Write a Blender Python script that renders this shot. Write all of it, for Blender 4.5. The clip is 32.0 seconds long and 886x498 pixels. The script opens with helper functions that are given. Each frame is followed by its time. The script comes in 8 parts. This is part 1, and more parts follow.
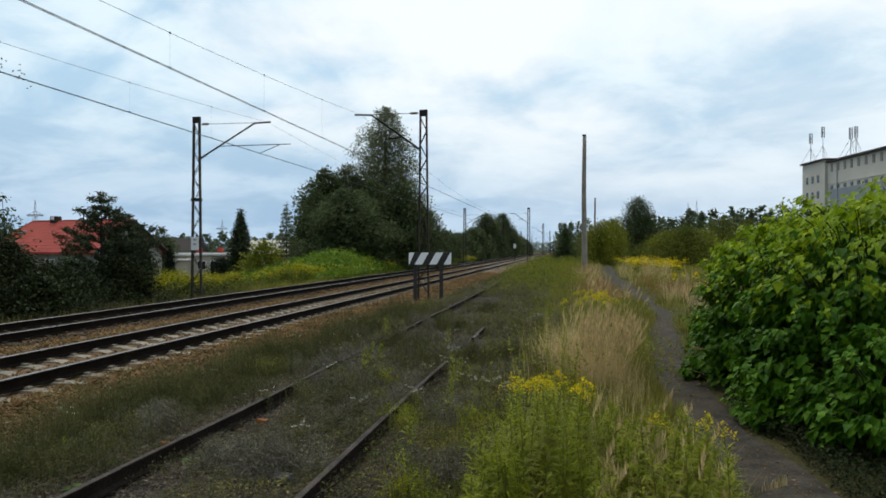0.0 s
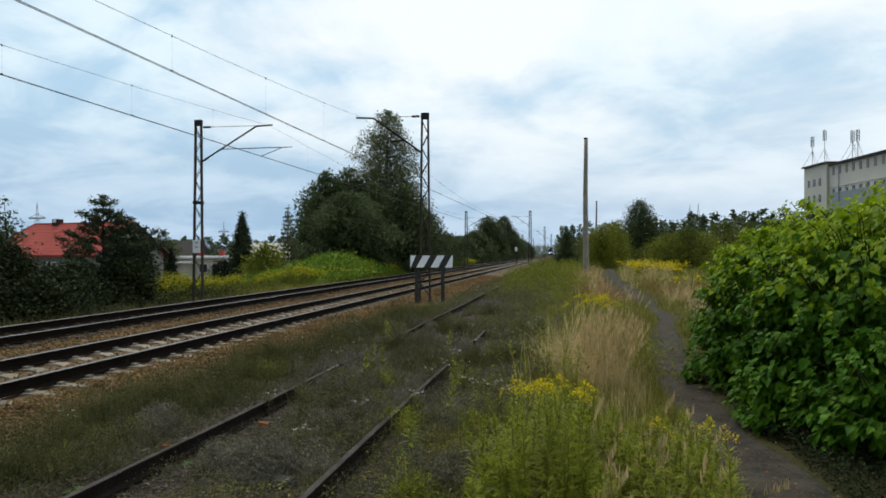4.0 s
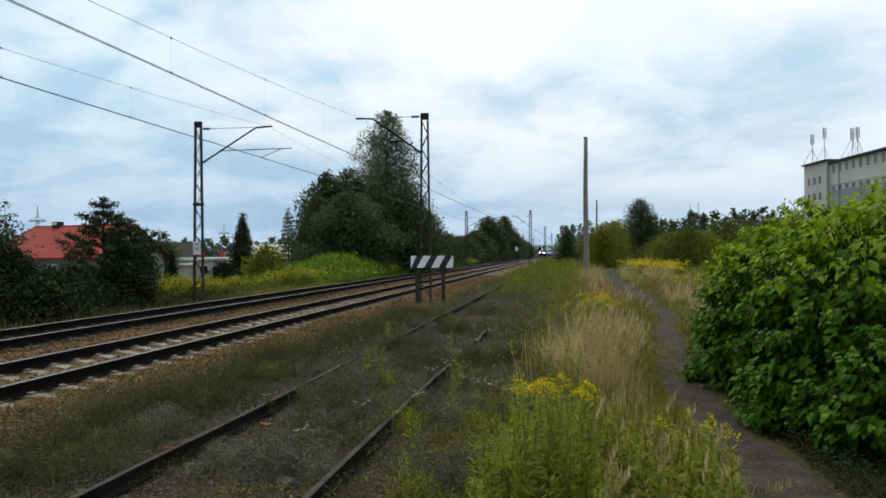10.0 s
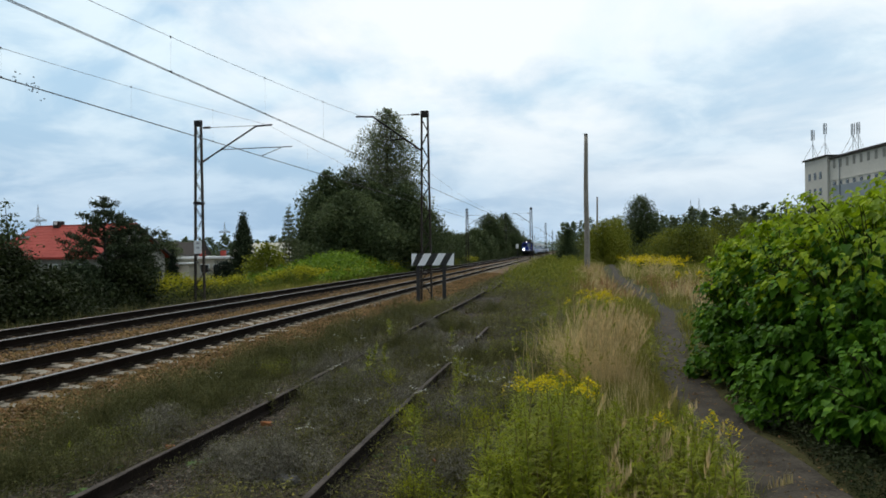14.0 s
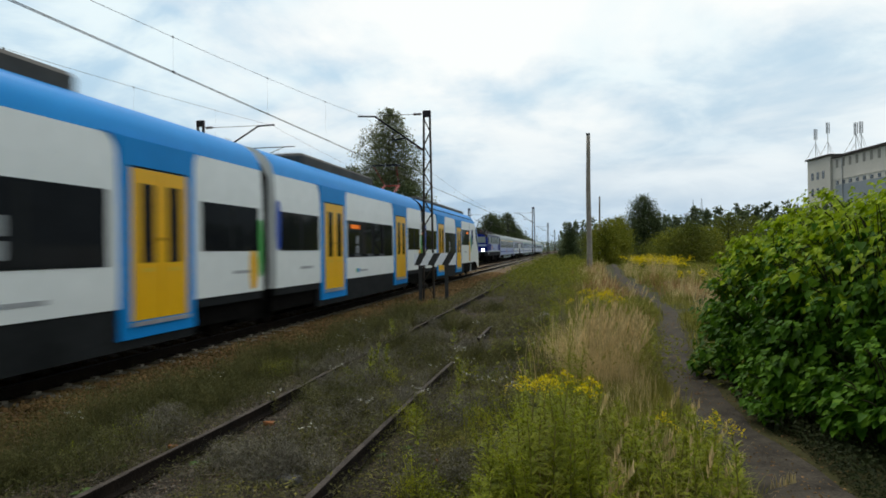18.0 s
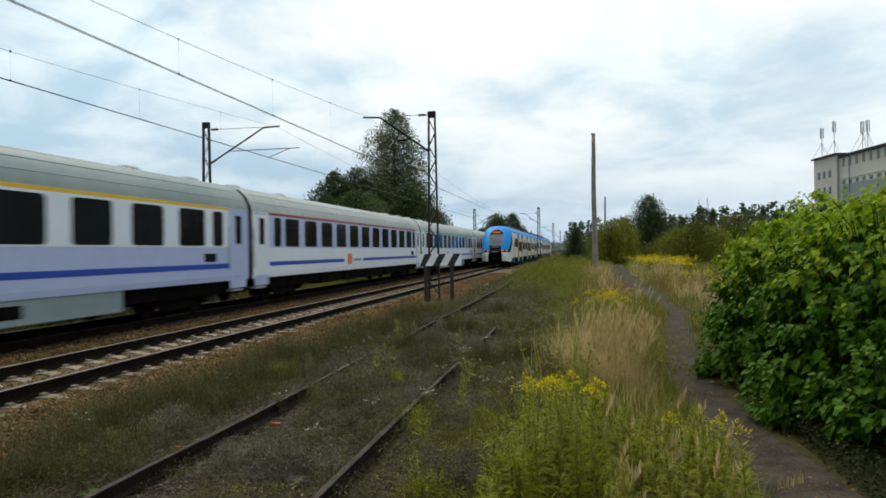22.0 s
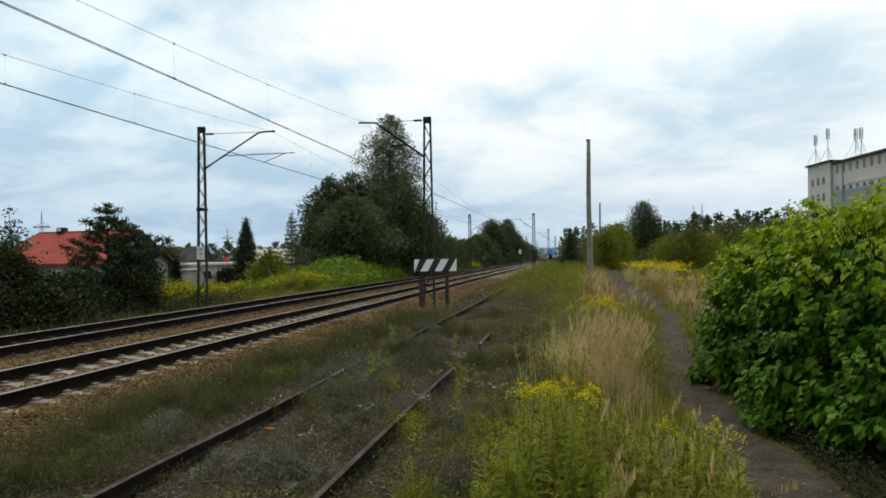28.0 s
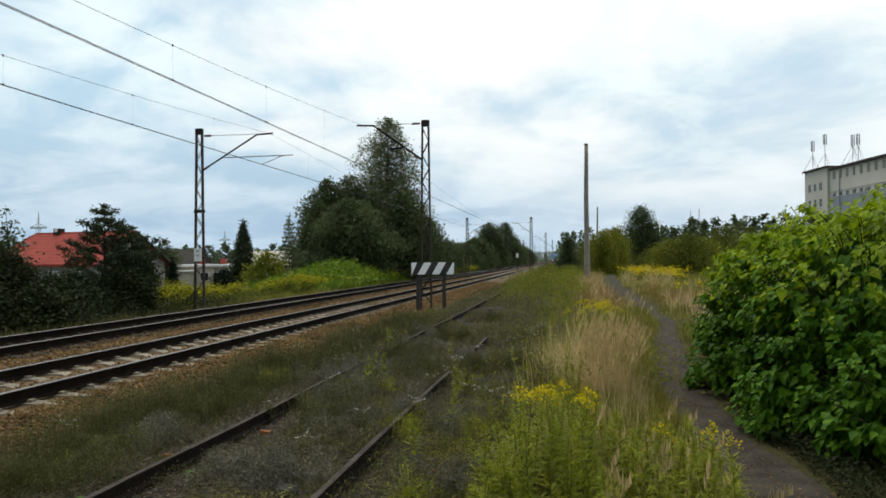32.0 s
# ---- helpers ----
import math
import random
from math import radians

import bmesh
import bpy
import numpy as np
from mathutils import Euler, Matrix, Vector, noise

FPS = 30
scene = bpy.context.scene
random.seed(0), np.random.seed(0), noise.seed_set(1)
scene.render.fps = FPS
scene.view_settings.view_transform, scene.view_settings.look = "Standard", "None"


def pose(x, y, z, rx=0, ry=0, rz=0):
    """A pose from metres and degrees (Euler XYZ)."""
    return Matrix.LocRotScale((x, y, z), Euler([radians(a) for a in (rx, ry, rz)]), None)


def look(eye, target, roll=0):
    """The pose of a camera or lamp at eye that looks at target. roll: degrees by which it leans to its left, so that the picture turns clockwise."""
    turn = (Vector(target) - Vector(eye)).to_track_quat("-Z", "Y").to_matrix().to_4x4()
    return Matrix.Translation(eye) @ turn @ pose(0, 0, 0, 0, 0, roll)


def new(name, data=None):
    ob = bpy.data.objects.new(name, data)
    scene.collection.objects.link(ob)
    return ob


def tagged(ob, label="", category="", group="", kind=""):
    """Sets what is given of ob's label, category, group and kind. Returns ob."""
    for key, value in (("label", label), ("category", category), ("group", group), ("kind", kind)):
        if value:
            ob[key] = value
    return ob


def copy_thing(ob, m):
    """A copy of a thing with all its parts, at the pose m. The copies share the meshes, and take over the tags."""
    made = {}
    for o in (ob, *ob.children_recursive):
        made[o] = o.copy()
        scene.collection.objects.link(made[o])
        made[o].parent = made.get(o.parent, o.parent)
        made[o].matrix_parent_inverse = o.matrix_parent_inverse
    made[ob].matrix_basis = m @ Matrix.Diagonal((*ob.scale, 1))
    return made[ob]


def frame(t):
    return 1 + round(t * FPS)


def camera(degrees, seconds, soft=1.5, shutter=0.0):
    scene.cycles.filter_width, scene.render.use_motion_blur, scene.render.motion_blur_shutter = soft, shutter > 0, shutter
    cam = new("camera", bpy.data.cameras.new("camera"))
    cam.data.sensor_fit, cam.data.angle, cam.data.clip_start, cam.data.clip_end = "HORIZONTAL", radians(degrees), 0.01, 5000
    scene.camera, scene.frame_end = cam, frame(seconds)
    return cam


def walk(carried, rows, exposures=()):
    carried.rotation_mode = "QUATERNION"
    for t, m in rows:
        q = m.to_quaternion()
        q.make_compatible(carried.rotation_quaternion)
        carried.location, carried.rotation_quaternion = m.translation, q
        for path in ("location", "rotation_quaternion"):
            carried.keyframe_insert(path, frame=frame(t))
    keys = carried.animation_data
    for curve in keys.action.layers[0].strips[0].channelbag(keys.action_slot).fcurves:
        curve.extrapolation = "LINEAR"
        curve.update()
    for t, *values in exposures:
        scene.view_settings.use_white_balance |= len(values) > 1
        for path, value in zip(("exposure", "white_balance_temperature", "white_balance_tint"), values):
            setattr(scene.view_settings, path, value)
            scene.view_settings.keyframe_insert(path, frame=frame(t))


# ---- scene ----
cam = camera(61.42, 32.0, soft=1.7, shutter=0.3)
EYE = (0.0, 0.0, 1.66)
# seconds, tilt, lean, heading
TURNS = [
    (0, 90.043, 0.000, 9.420), (0.5, 90.173, -0.011, 9.479), (1, 90.192, 0.154, 9.524), (1.5, 90.109, -0.005, 9.473),
    (2, 90.063, 0.049, 9.420), (2.5, 90.036, 0.111, 9.428), (3, 90.098, 0.076, 9.477), (3.5, 90.279, -0.008, 9.495),
    (5.5, 90.118, 0.008, 9.643), (6, 90.007, 0.050, 9.686), (6.5, 89.963, 0.213, 9.661), (7, 89.953, 0.300, 9.650),
    (7.5, 90.038, 0.468, 9.620), (8, 90.083, 0.309, 9.608), (8.5, 90.177, 0.398, 9.598), (9, 90.176, 0.386, 9.572),
    (9.5, 90.242, 0.405, 9.530), (10, 90.287, 0.331, 9.564), (10.5, 90.322, 0.384, 9.563), (11, 90.365, 0.419, 9.568),
    (11.5, 90.076, 0.482, 9.548), (12, 89.900, 0.506, 9.535), (12.5, 89.891, 0.503, 9.542), (13, 89.937, 0.658, 9.562),
    (13.5, 90.071, 0.506, 9.597), (14, 90.105, 0.629, 9.620), (14.5, 90.105, 0.635, 9.614), (16.5, 89.991, 0.508, 9.657),
    (17, 89.962, 0.320, 9.684), (17.5, 90.058, 0.510, 9.775), (18, 90.086, 0.681, 9.795), (18.5, 90.073, 0.930, 9.829),
    (19, 90.075, 0.870, 9.769), (19.5, 90.042, 0.711, 9.812), (20, 90.015, 0.686, 9.869), (20.5, 89.997, 0.643, 9.939),
    (21, 89.962, 0.804, 10.084), (21.5, 90.052, 0.753, 10.159), (22, 90.142, 0.867, 10.206), (22.5, 90.113, 0.817, 10.194),
    (23, 90.036, 0.939, 10.170), (23.5, 89.986, 0.959, 10.121), (24, 89.991, 0.936, 10.071), (24.5, 89.990, 0.932, 10.056),
    (25, 90.023, 0.925, 10.040), (25.5, 90.077, 1.009, 10.021), (27.5, 90.439, 0.789, 9.915), (28, 90.552, 0.699, 9.828),
    (28.5, 90.501, 0.471, 9.736), (29, 90.501, 0.466, 9.720), (29.5, 90.511, 0.490, 9.678), (30, 90.576, 0.397, 9.665),
    (30.5, 90.663, 0.348, 9.642), (31, 90.760, 0.357, 9.676), (31.5, 90.798, 0.311, 9.615), (32, 90.801, 0.350, 9.622),
   
]
walk(cam, [(t, pose(*EYE, a, b, c)) for t, a, b, c in TURNS], [(0, 0.0, 6500, 10), (16.4, 0.0, 6500, 10), (17.2, 0.0, 6750, 10), (20.2, 0.05, 6850, 10), (21.0, 0.08, 6900, 10), (32, 0.08, 6900, 10)])

# ---- light ----
world = bpy.data.worlds.new("world")
scene.world = world
world.use_nodes = True


def sky_world():
    nt = world.node_tree
    nt.nodes.clear()
    N = nt.nodes.new
    out = N("ShaderNodeOutputWorld")
    bg = N("ShaderNodeBackground")
    sky = N("ShaderNodeTexSky")
    sky.sky_type, sky.sun_disc = "NISHITA", False
    sky.sun_elevation, sky.sun_rotation = radians(54), radians(-24)
    sky.air_density, sky.dust_density = 1.0, 2.0
    tc = N("ShaderNodeTexCoord")
    sep = N("ShaderNodeSeparateXYZ")
    nt.links.new(tc.outputs["Generated"], sep.inputs[0])
    up = N("ShaderNodeMath")
    up.operation = "MAXIMUM"
    up.inputs[1].default_value = 0.0
    nt.links.new(sep.outputs["Z"], up.inputs[0])
    lift = N("ShaderNodeMath")
    lift.operation = "ADD"
    lift.inputs[1].default_value = 0.26
    nt.links.new(up.outputs[0], lift.inputs[0])
    flat = []
    for ax in ("X", "Y"):
        d = N("ShaderNodeMath")
        d.operation = "DIVIDE"
        nt.links.new(sep.outputs[ax], d.inputs[0])
        nt.links.new(lift.outputs[0], d.inputs[1])
        flat.append(d)
    comb = N("ShaderNodeCombineXYZ")
    nt.links.new(flat[0].outputs[0], comb.inputs[0])
    nt.links.new(flat[1].outputs[0], comb.inputs[1])
    masks = []
    for scale, detail, lo, hi, seed in ((0.9, 8.0, 0.40, 0.62, 3.1), (2.4, 9.0, 0.38, 0.64, 8.4)):
        mp = N("ShaderNodeMapping")
        mp.inputs["Location"].default_value = (seed, seed * 1.7, 0)
        n = N("ShaderNodeTexNoise")
        n.inputs["Scale"].default_value, n.inputs["Detail"].default_value = scale, detail
        n.inputs["Roughness"].default_value, n.inputs["Distortion"].default_value = 0.55, 0.4
        r = N("ShaderNodeMapRange")
        r.interpolation_type = "SMOOTHSTEP"
        r.inputs["From Min"].default_value, r.inputs["From Max"].default_value = lo, hi
        nt.links.new(comb.outputs[0], mp.inputs[0])
        nt.links.new(mp.outputs[0], n.inputs["Vector"])
        nt.links.new(n.outputs["Fac"], r.inputs["Value"])
        masks.append(r)

    def mix(fac, a, b):
        m = N("ShaderNodeMix")
        m.data_type = "RGBA"
        for sock, v in ((m.inputs[0], fac), (m.inputs[6], a), (m.inputs[7], b)):
            if isinstance(v, (int, float)):
                sock.default_value = v
            elif isinstance(v, tuple):
                sock.default_value = (*v, 1)
            else:
                nt.links.new(v, sock)
        return m.outputs[2]

    # clear air seen through thin cloud, grey cloud bases, bright cloud tops
    air = N("ShaderNodeVectorMath")
    air.operation = "SCALE"
    air.inputs["Scale"].default_value = 0.10
    nt.links.new(sky.outputs[0], air.inputs[0])
    veil = mix(0.75, air.outputs[0], (0.45, 0.70, 0.90))
    # the cloud is seen edge-on low down, where it turns blue-grey
    rise = N("ShaderNodeMapRange")
    rise.interpolation_type = "SMOOTHSTEP"
    rise.inputs["From Min"].default_value, rise.inputs["From Max"].default_value = 0.02, 0.24
    nt.links.new(sep.outputs["Z"], rise.inputs["Value"])
    haze = mix(rise.outputs[0], (0.38, 0.55, 0.74), veil)
    base = mix(rise.outputs[0], (0.53, 0.69, 0.85), (0.80, 0.95, 1.03))
    grey = mix(masks[1].outputs[0], haze, base)
    # the cloud is thinner, so brighter, towards the veiled sun
    toward = N("ShaderNodeVectorMath")
    toward.operation = "DOT_PRODUCT"
    toward.inputs[1].default_value = Vector((0.30, 0.80, 0.52)).normalized()
    nt.links.new(tc.outputs["Generated"], toward.inputs[0])
    near = N("ShaderNodeMapRange")
    near.inputs["From Min"].default_value, near.inputs["From Max"].default_value = 0.55, 0.98
    near.inputs["To Min"].default_value, near.inputs["To Max"].default_value = -0.2, 0.2
    nt.links.new(toward.outputs["Value"], near.inputs["Value"])
    high = N("ShaderNodeMapRange")
    high.inputs["From Min"].default_value, high.inputs["From Max"].default_value = 0.03, 0.22
    high.inputs["To Min"].default_value, high.inputs["To Max"].default_value = 0.1, 1.2
    nt.links.new(sep.outputs["Z"], high.inputs["Value"])
    cover = N("ShaderNodeMath")
    cover.operation = "MULTIPLY"
    nt.links.new(masks[0].outputs[0], cover.inputs[0])
    nt.links.new(high.outputs[0], cover.inputs[1])
    full = N("ShaderNodeMath")
    full.operation, full.use_clamp = "ADD", True
    nt.links.new(cover.outputs[0], full.inputs[0])
    nt.links.new(near.outputs[0], full.inputs[1])
    col = mix(full.outputs[0], grey, (0.95, 1.01, 1.04))
    # thicker, darker cloud on the side away from the sun
    away = N("ShaderNodeMapRange")
    away.interpolation_type = "SMOOTHSTEP"
    away.inputs["From Min"].default_value, away.inputs["From Max"].default_value = -0.75, 0.40
    away.inputs["To Min"].default_value, away.inputs["To Max"].default_value = 0.5, 1.0
    nt.links.new(toward.outputs["Value"], away.inputs["Value"])
    dim = N("ShaderNodeVectorMath")
    dim.operation = "SCALE"
    nt.links.new(col, dim.inputs[0])
    nt.links.new(away.outputs[0], dim.inputs["Scale"])
    nt.links.new(dim.outputs[0], bg.inputs["Color"])
    bg.inputs["Strength"].default_value = 1.0
    nt.links.new(bg.outputs[0], out.inputs[0])


sky_world()
sun = new("sun", bpy.data.lights.new("sun", "SUN"))
sun.data.energy, sun.data.angle, sun.data.color = 1.6, radians(16), (1.0, 0.96, 0.9)
sun.matrix_basis = look((0, 0, 30), (9.0, -20.0, 0.0))
scene.view_settings.exposure = 0.0

# ---- tools ----
def link(nt, a, b):
    nt.links.new(a, b)


def mk(name, c1, c2, scale=4.0, rough=0.8, bump=0.3, metal=0.0, fine=9.0, island=0.0, each=0.0, leaf=0.0, spread=(0.32, 0.68), dist=0.02):
    """A material whose colour drifts between c1 and c2 at two scales, with fine relief; island / each: how far single pieces differ."""
    m = bpy.data.materials.new(name)
    m.use_nodes = True
    nt = m.node_tree
    b = nt.nodes["Principled BSDF"]
    N = nt.nodes.new
    tc = N("ShaderNodeTexCoord")
    n1, n2 = N("ShaderNodeTexNoise"), N("ShaderNodeTexNoise")
    n1.inputs["Scale"].default_value, n1.inputs["Detail"].default_value = scale, 4.0
    n2.inputs["Scale"].default_value, n2.inputs["Detail"].default_value = scale * fine, 5.0
    add = N("ShaderNodeMath")
    add.operation = "MULTIPLY_ADD"
    add.inputs[1].default_value = 0.45
    for n in (n1, n2):
        link(nt, tc.outputs["Object"], n.inputs["Vector"])
    sc = N("ShaderNodeMath")
    sc.operation = "MULTIPLY"
    sc.inputs[1].default_value = 0.55
    link(nt, n1.outputs["Fac"], sc.inputs[0])
    link(nt, n2.outputs["Fac"], add.inputs[0])
    link(nt, sc.outputs[0], add.inputs[2])
    ramp = N("ShaderNodeMapRange")
    ramp.inputs["From Min"].default_value, ramp.inputs["From Max"].default_value = spread
    link(nt, add.outputs[0], ramp.inputs["Value"])
    mx = N("ShaderNodeMix")
    mx.data_type = "RGBA"
    mx.inputs[6].default_value, mx.inputs[7].default_value = (*c1, 1), (*c2, 1)
    link(nt, ramp.outputs[0], mx.inputs[0])
    col = mx.outputs[2]
    for amount, node, out in ((island, "ShaderNodeNewGeometry", "Random Per Island"), (each, "ShaderNodeObjectInfo", "Random")):
        if amount:
            r = N(node)
            mr = N("ShaderNodeMapRange")
            mr.inputs["To Min"].default_value, mr.inputs["To Max"].default_value = 1 - amount, 1 + amount
            link(nt, r.outputs[out], mr.inputs["Value"])
            hs = N("ShaderNodeHueSaturation")
            link(nt, mr.outputs[0], hs.inputs["Value"])
            hue = N("ShaderNodeMapRange")
            hue.inputs["To Min"].default_value, hue.inputs["To Max"].default_value = 0.5 + amount * 0.035, 0.5 - amount * 0.035
            link(nt, r.outputs[out], hue.inputs["Value"])
            link(nt, hue.outputs[0], hs.inputs["Hue"])
            link(nt, col, hs.inputs["Color"])
            col = hs.outputs[0]
    link(nt, col, b.inputs["Base Color"])
    b.inputs["Roughness"].default_value, b.inputs["Metallic"].default_value = rough, metal
    b.inputs["Specular IOR Level"].default_value = 0.5 if rough < 0.3 else (0.3 if rough < 0.6 else 0.12)
    if bump:
        bp = N("ShaderNodeBump")
        bp.inputs["Strength"].default_value, bp.inputs["Distance"].default_value = bump, dist
        link(nt, n2.outputs["Fac"], bp.inputs["Height"])
        link(nt, bp.outputs[0], b.inputs["Normal"])
    if leaf:
        tr = N("ShaderNodeBsdfTranslucent")
        link(nt, col, tr.inputs["Color"])
        ms = N("ShaderNodeMixShader")
        ms.inputs[0].default_value = leaf
        link(nt, b.outputs[0], ms.inputs[1])
        link(nt, tr.outputs[0], ms.inputs[2])
        link(nt, ms.outputs[0], nt.nodes["Material Output"].inputs["Surface"])
    return m


def glow(name, colour, strength):
    m = mk(name, colour, colour, bump=0)
    b = m.node_tree.nodes["Principled BSDF"]
    b.inputs["Emission Color"].default_value, b.inputs["Emission Strength"].default_value = (*colour, 1), strength
    return m


def bulk(name, verts, faces, material, parent=None, smooth=False):
    """One mesh object from arrays of corners and of equal-sided faces."""
    verts, faces = np.asarray(verts, dtype=np.float32), np.asarray(faces, dtype=np.int32)
    me = bpy.data.meshes.new(name)
    me.vertices.add(len(verts))
    me.vertices.foreach_set("co", verts.ravel())
    k = faces.shape[1]
    me.loops.add(faces.size)
    me.loops.foreach_set("vertex_index", faces.ravel())
    me.polygons.add(len(faces))
    me.polygons.foreach_set("loop_start", np.arange(0, faces.size, k, dtype=np.int32))
    me.polygons.foreach_set("use_smooth", np.full(len(faces), smooth, dtype=bool))
    me.update(calc_edges=True)
    me.materials.append(material)
    ob = new(name, me)
    ob.parent = parent
    return ob


def many(proto, pos, turn, size):
    """Corners and triangles of copies of proto (verts, faces) at pos (n,3), turned by turn (n,3,3) and sized (n,) or (n,3)."""
    pv, pf = np.asarray(proto[0], dtype=float), np.asarray(proto[1])
    size = np.asarray(size, dtype=float)
    size = size[:, None] if size.ndim == 1 else size
    v = np.einsum("nij,nkj->nki", turn, pv[None] * size[:, None, :]) + pos[:, None, :]
    f = pf[None] + (np.arange(len(pos)) * len(pv))[:, None, None]
    return v.reshape(-1, 3), f.reshape(-1, pf.shape[1])


def turns(rng, n, tilt=1.0, lean=None):
    """n random turns: any heading, tipped by up to tilt radians."""
    a = rng.uniform(0, 2 * np.pi, n)
    b = rng.normal(0, tilt, n) if lean is None else lean
    c = rng.uniform(0, 2 * np.pi, n) if lean is None else np.zeros(n)
    ca, sa, cb, sb, cc, s_c = np.cos(a), np.sin(a), np.cos(b), np.sin(b), np.cos(c), np.sin(c)
    z = np.zeros(n)
    o = np.ones(n)
    rz = np.stack([np.stack([ca, -sa, z], 1), np.stack([sa, ca, z], 1), np.stack([z, z, o], 1)], 1)
    rx = np.stack([np.stack([o, z, z], 1), np.stack([z, cb, -sb], 1), np.stack([z, sb, cb], 1)], 1)
    r2 = np.stack([np.stack([cc, -s_c, z], 1), np.stack([s_c, cc, z], 1), np.stack([z, z, o], 1)], 1)
    return rz @ rx @ r2


def part(name, bm, material, parent=None, label="", smooth=False):
    me = bpy.data.meshes.new(name)
    bmesh.ops.recalc_face_normals(bm, faces=bm.faces)
    bm.to_mesh(me)
    bm.free()
    for m in material if isinstance(material, (list, tuple)) else [material]:
        me.materials.append(m)
    if smooth:
        for p in me.polygons:
            p.use_smooth = True
    ob = new(name, me)
    ob.parent = parent
    if label:
        ob["label"] = label
    return ob


def empty(name, x=0.0, y=0.0, z=0.0, rz=0.0):
    ob = new(name)
    ob.matrix_basis = pose(x, y, z, 0, 0, rz)
    return ob


def box(bm, x0, x1, y0, y1, z0, z1, mi=0):
    v = [bm.verts.new(p) for p in ((x0, y0, z0), (x1, y0, z0), (x1, y1, z0), (x0, y1, z0), (x0, y0, z1), (x1, y0, z1), (x1, y1, z1), (x0, y1, z1))]
    for q in ((0, 3, 2, 1), (4, 5, 6, 7), (0, 1, 5, 4), (1, 2, 6, 5), (2, 3, 7, 6), (3, 0, 4, 7)):
        bm.faces.new([v[i] for i in q]).material_index = mi
    return v


def rod(bm, p0, p1, r0, r1=None, n=6, mi=0):
    """A straight tapered bar between two points."""
    p0, p1 = Vector(p0), Vector(p1)
    r1 = r0 if r1 is None else r1
    q = (p1 - p0).to_track_quat("Z", "Y").to_matrix()
    rings = []
    for p, r in ((p0, r0), (p1, r1)):
        rings.append([bm.verts.new(p + q @ Vector((r * math.cos(2 * math.pi * i / n), r * math.sin(2 * math.pi * i / n), 0))) for i in range(n)])
    for i in range(n):
        j = (i + 1) % n
        bm.faces.new((rings[0][i], rings[0][j], rings[1][j], rings[1][i])).material_index = mi
    bm.faces.new(rings[0][::-1]).material_index = mi
    bm.faces.new(rings[1]).material_index = mi


def sweep(bm, rings, closed=True, mi=0, caps=True):
    """Skin over rings of equally many points."""
    vs = [[bm.verts.new(p) for p in r] for r in rings]
    n = len(rings[0])
    for a, b in zip(vs, vs[1:]):
        for i in range(n if closed else n - 1):
            j = (i + 1) % n
            bm.faces.new((a[i], a[j], b[j], b[i])).material_index = mi
    if caps and closed:
        bm.faces.new(vs[0][::-1]).material_index = mi
        bm.faces.new(vs[-1]).material_index = mi
    return vs


def bevel(bm, w, seg=1):
    bmesh.ops.bevel(bm, geom=bm.edges[:], offset=w, segments=seg, affect="EDGES", profile=0.5, clamp_overlap=True)
    return bm


def boxpart(name, dims, material, parent, label="", soft=0.0):
    bm = bmesh.new()
    box(bm, *dims)
    if soft:
        bevel(bm, soft)
    return part(name, bm, material, parent, label)


BLADE = ([(-0.5, 0, 0), (0.5, 0, 0), (-0.36, 0.12, 0.5), (0.36, 0.12, 0.5), (0, 0.42, 1.0)], [(0, 1, 3), (0, 3, 2), (2, 3, 4)])
KITE = ([(0, 0, 0), (0.5, 0.45, 0.1), (0, 1, 0), (-0.5, 0.45, 0.1)], [(0, 1, 2), (0, 2, 3)])

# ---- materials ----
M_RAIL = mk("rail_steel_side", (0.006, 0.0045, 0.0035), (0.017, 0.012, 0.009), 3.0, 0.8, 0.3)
M_RAILTOP = mk("rail_steel_head", (0.085, 0.08, 0.075), (0.16, 0.155, 0.15), 6.0, 0.42, 0.1, 0.9)
# rust of the siding rail heads, lightened for the highlight on top
M_RUST = mk("rusty_rail_highlit_head", (0.025, 0.021, 0.018), (0.095, 0.078, 0.066), 5.0, 0.9, 0.5)
M_SLEEPER = mk("weathered_concrete_sleeper", (0.153, 0.1305, 0.099), (0.342, 0.3015, 0.2385), 2.5, 0.9, 0.4, each=0.18)
M_SLEEPER_OLD = mk("oily_dark_sleeper", (0.035, 0.027, 0.02), (0.09, 0.07, 0.05), 2.5, 0.9, 0.4, each=0.25)
M_STONE_DARK = mk("oily_ballast_stone", (0.025, 0.018, 0.012), (0.085, 0.06, 0.038), 1.2, 0.95, 0.3, island=0.45)
M_PETAL = mk("off_white_petal", (0.38, 0.38, 0.33), (0.55, 0.55, 0.48), 5.0, 0.8, 0, leaf=0.2)
M_STONE = mk("ballast_stone", (0.0731, 0.043, 0.01634), (0.258, 0.1634, 0.06622), 1.2, 0.95, 0.3, island=0.45)
M_MAST = mk("weathered_mast_steel", (0.03, 0.026, 0.022), (0.075, 0.06, 0.048), 2.0, 0.75, 0.25, 0.2)
M_ARM = mk("dark_arm_tube", (0.02, 0.02, 0.022), (0.045, 0.04, 0.04), 5.0, 0.6, 0.1, 0.3)
M_WIRE = mk("wire_copper_dark", (0.07, 0.07, 0.07), (0.11, 0.105, 0.10), 4.0, 0.8, 0)
M_INSUL = mk("brown_insulator", (0.05, 0.03, 0.025), (0.07, 0.04, 0.03), 5.0, 0.3, 0)
M_BOARD = mk("white_reflective_paint", (0.84, 0.86, 0.87), (0.93, 0.94, 0.95), 3.0, 0.4, 0.05)
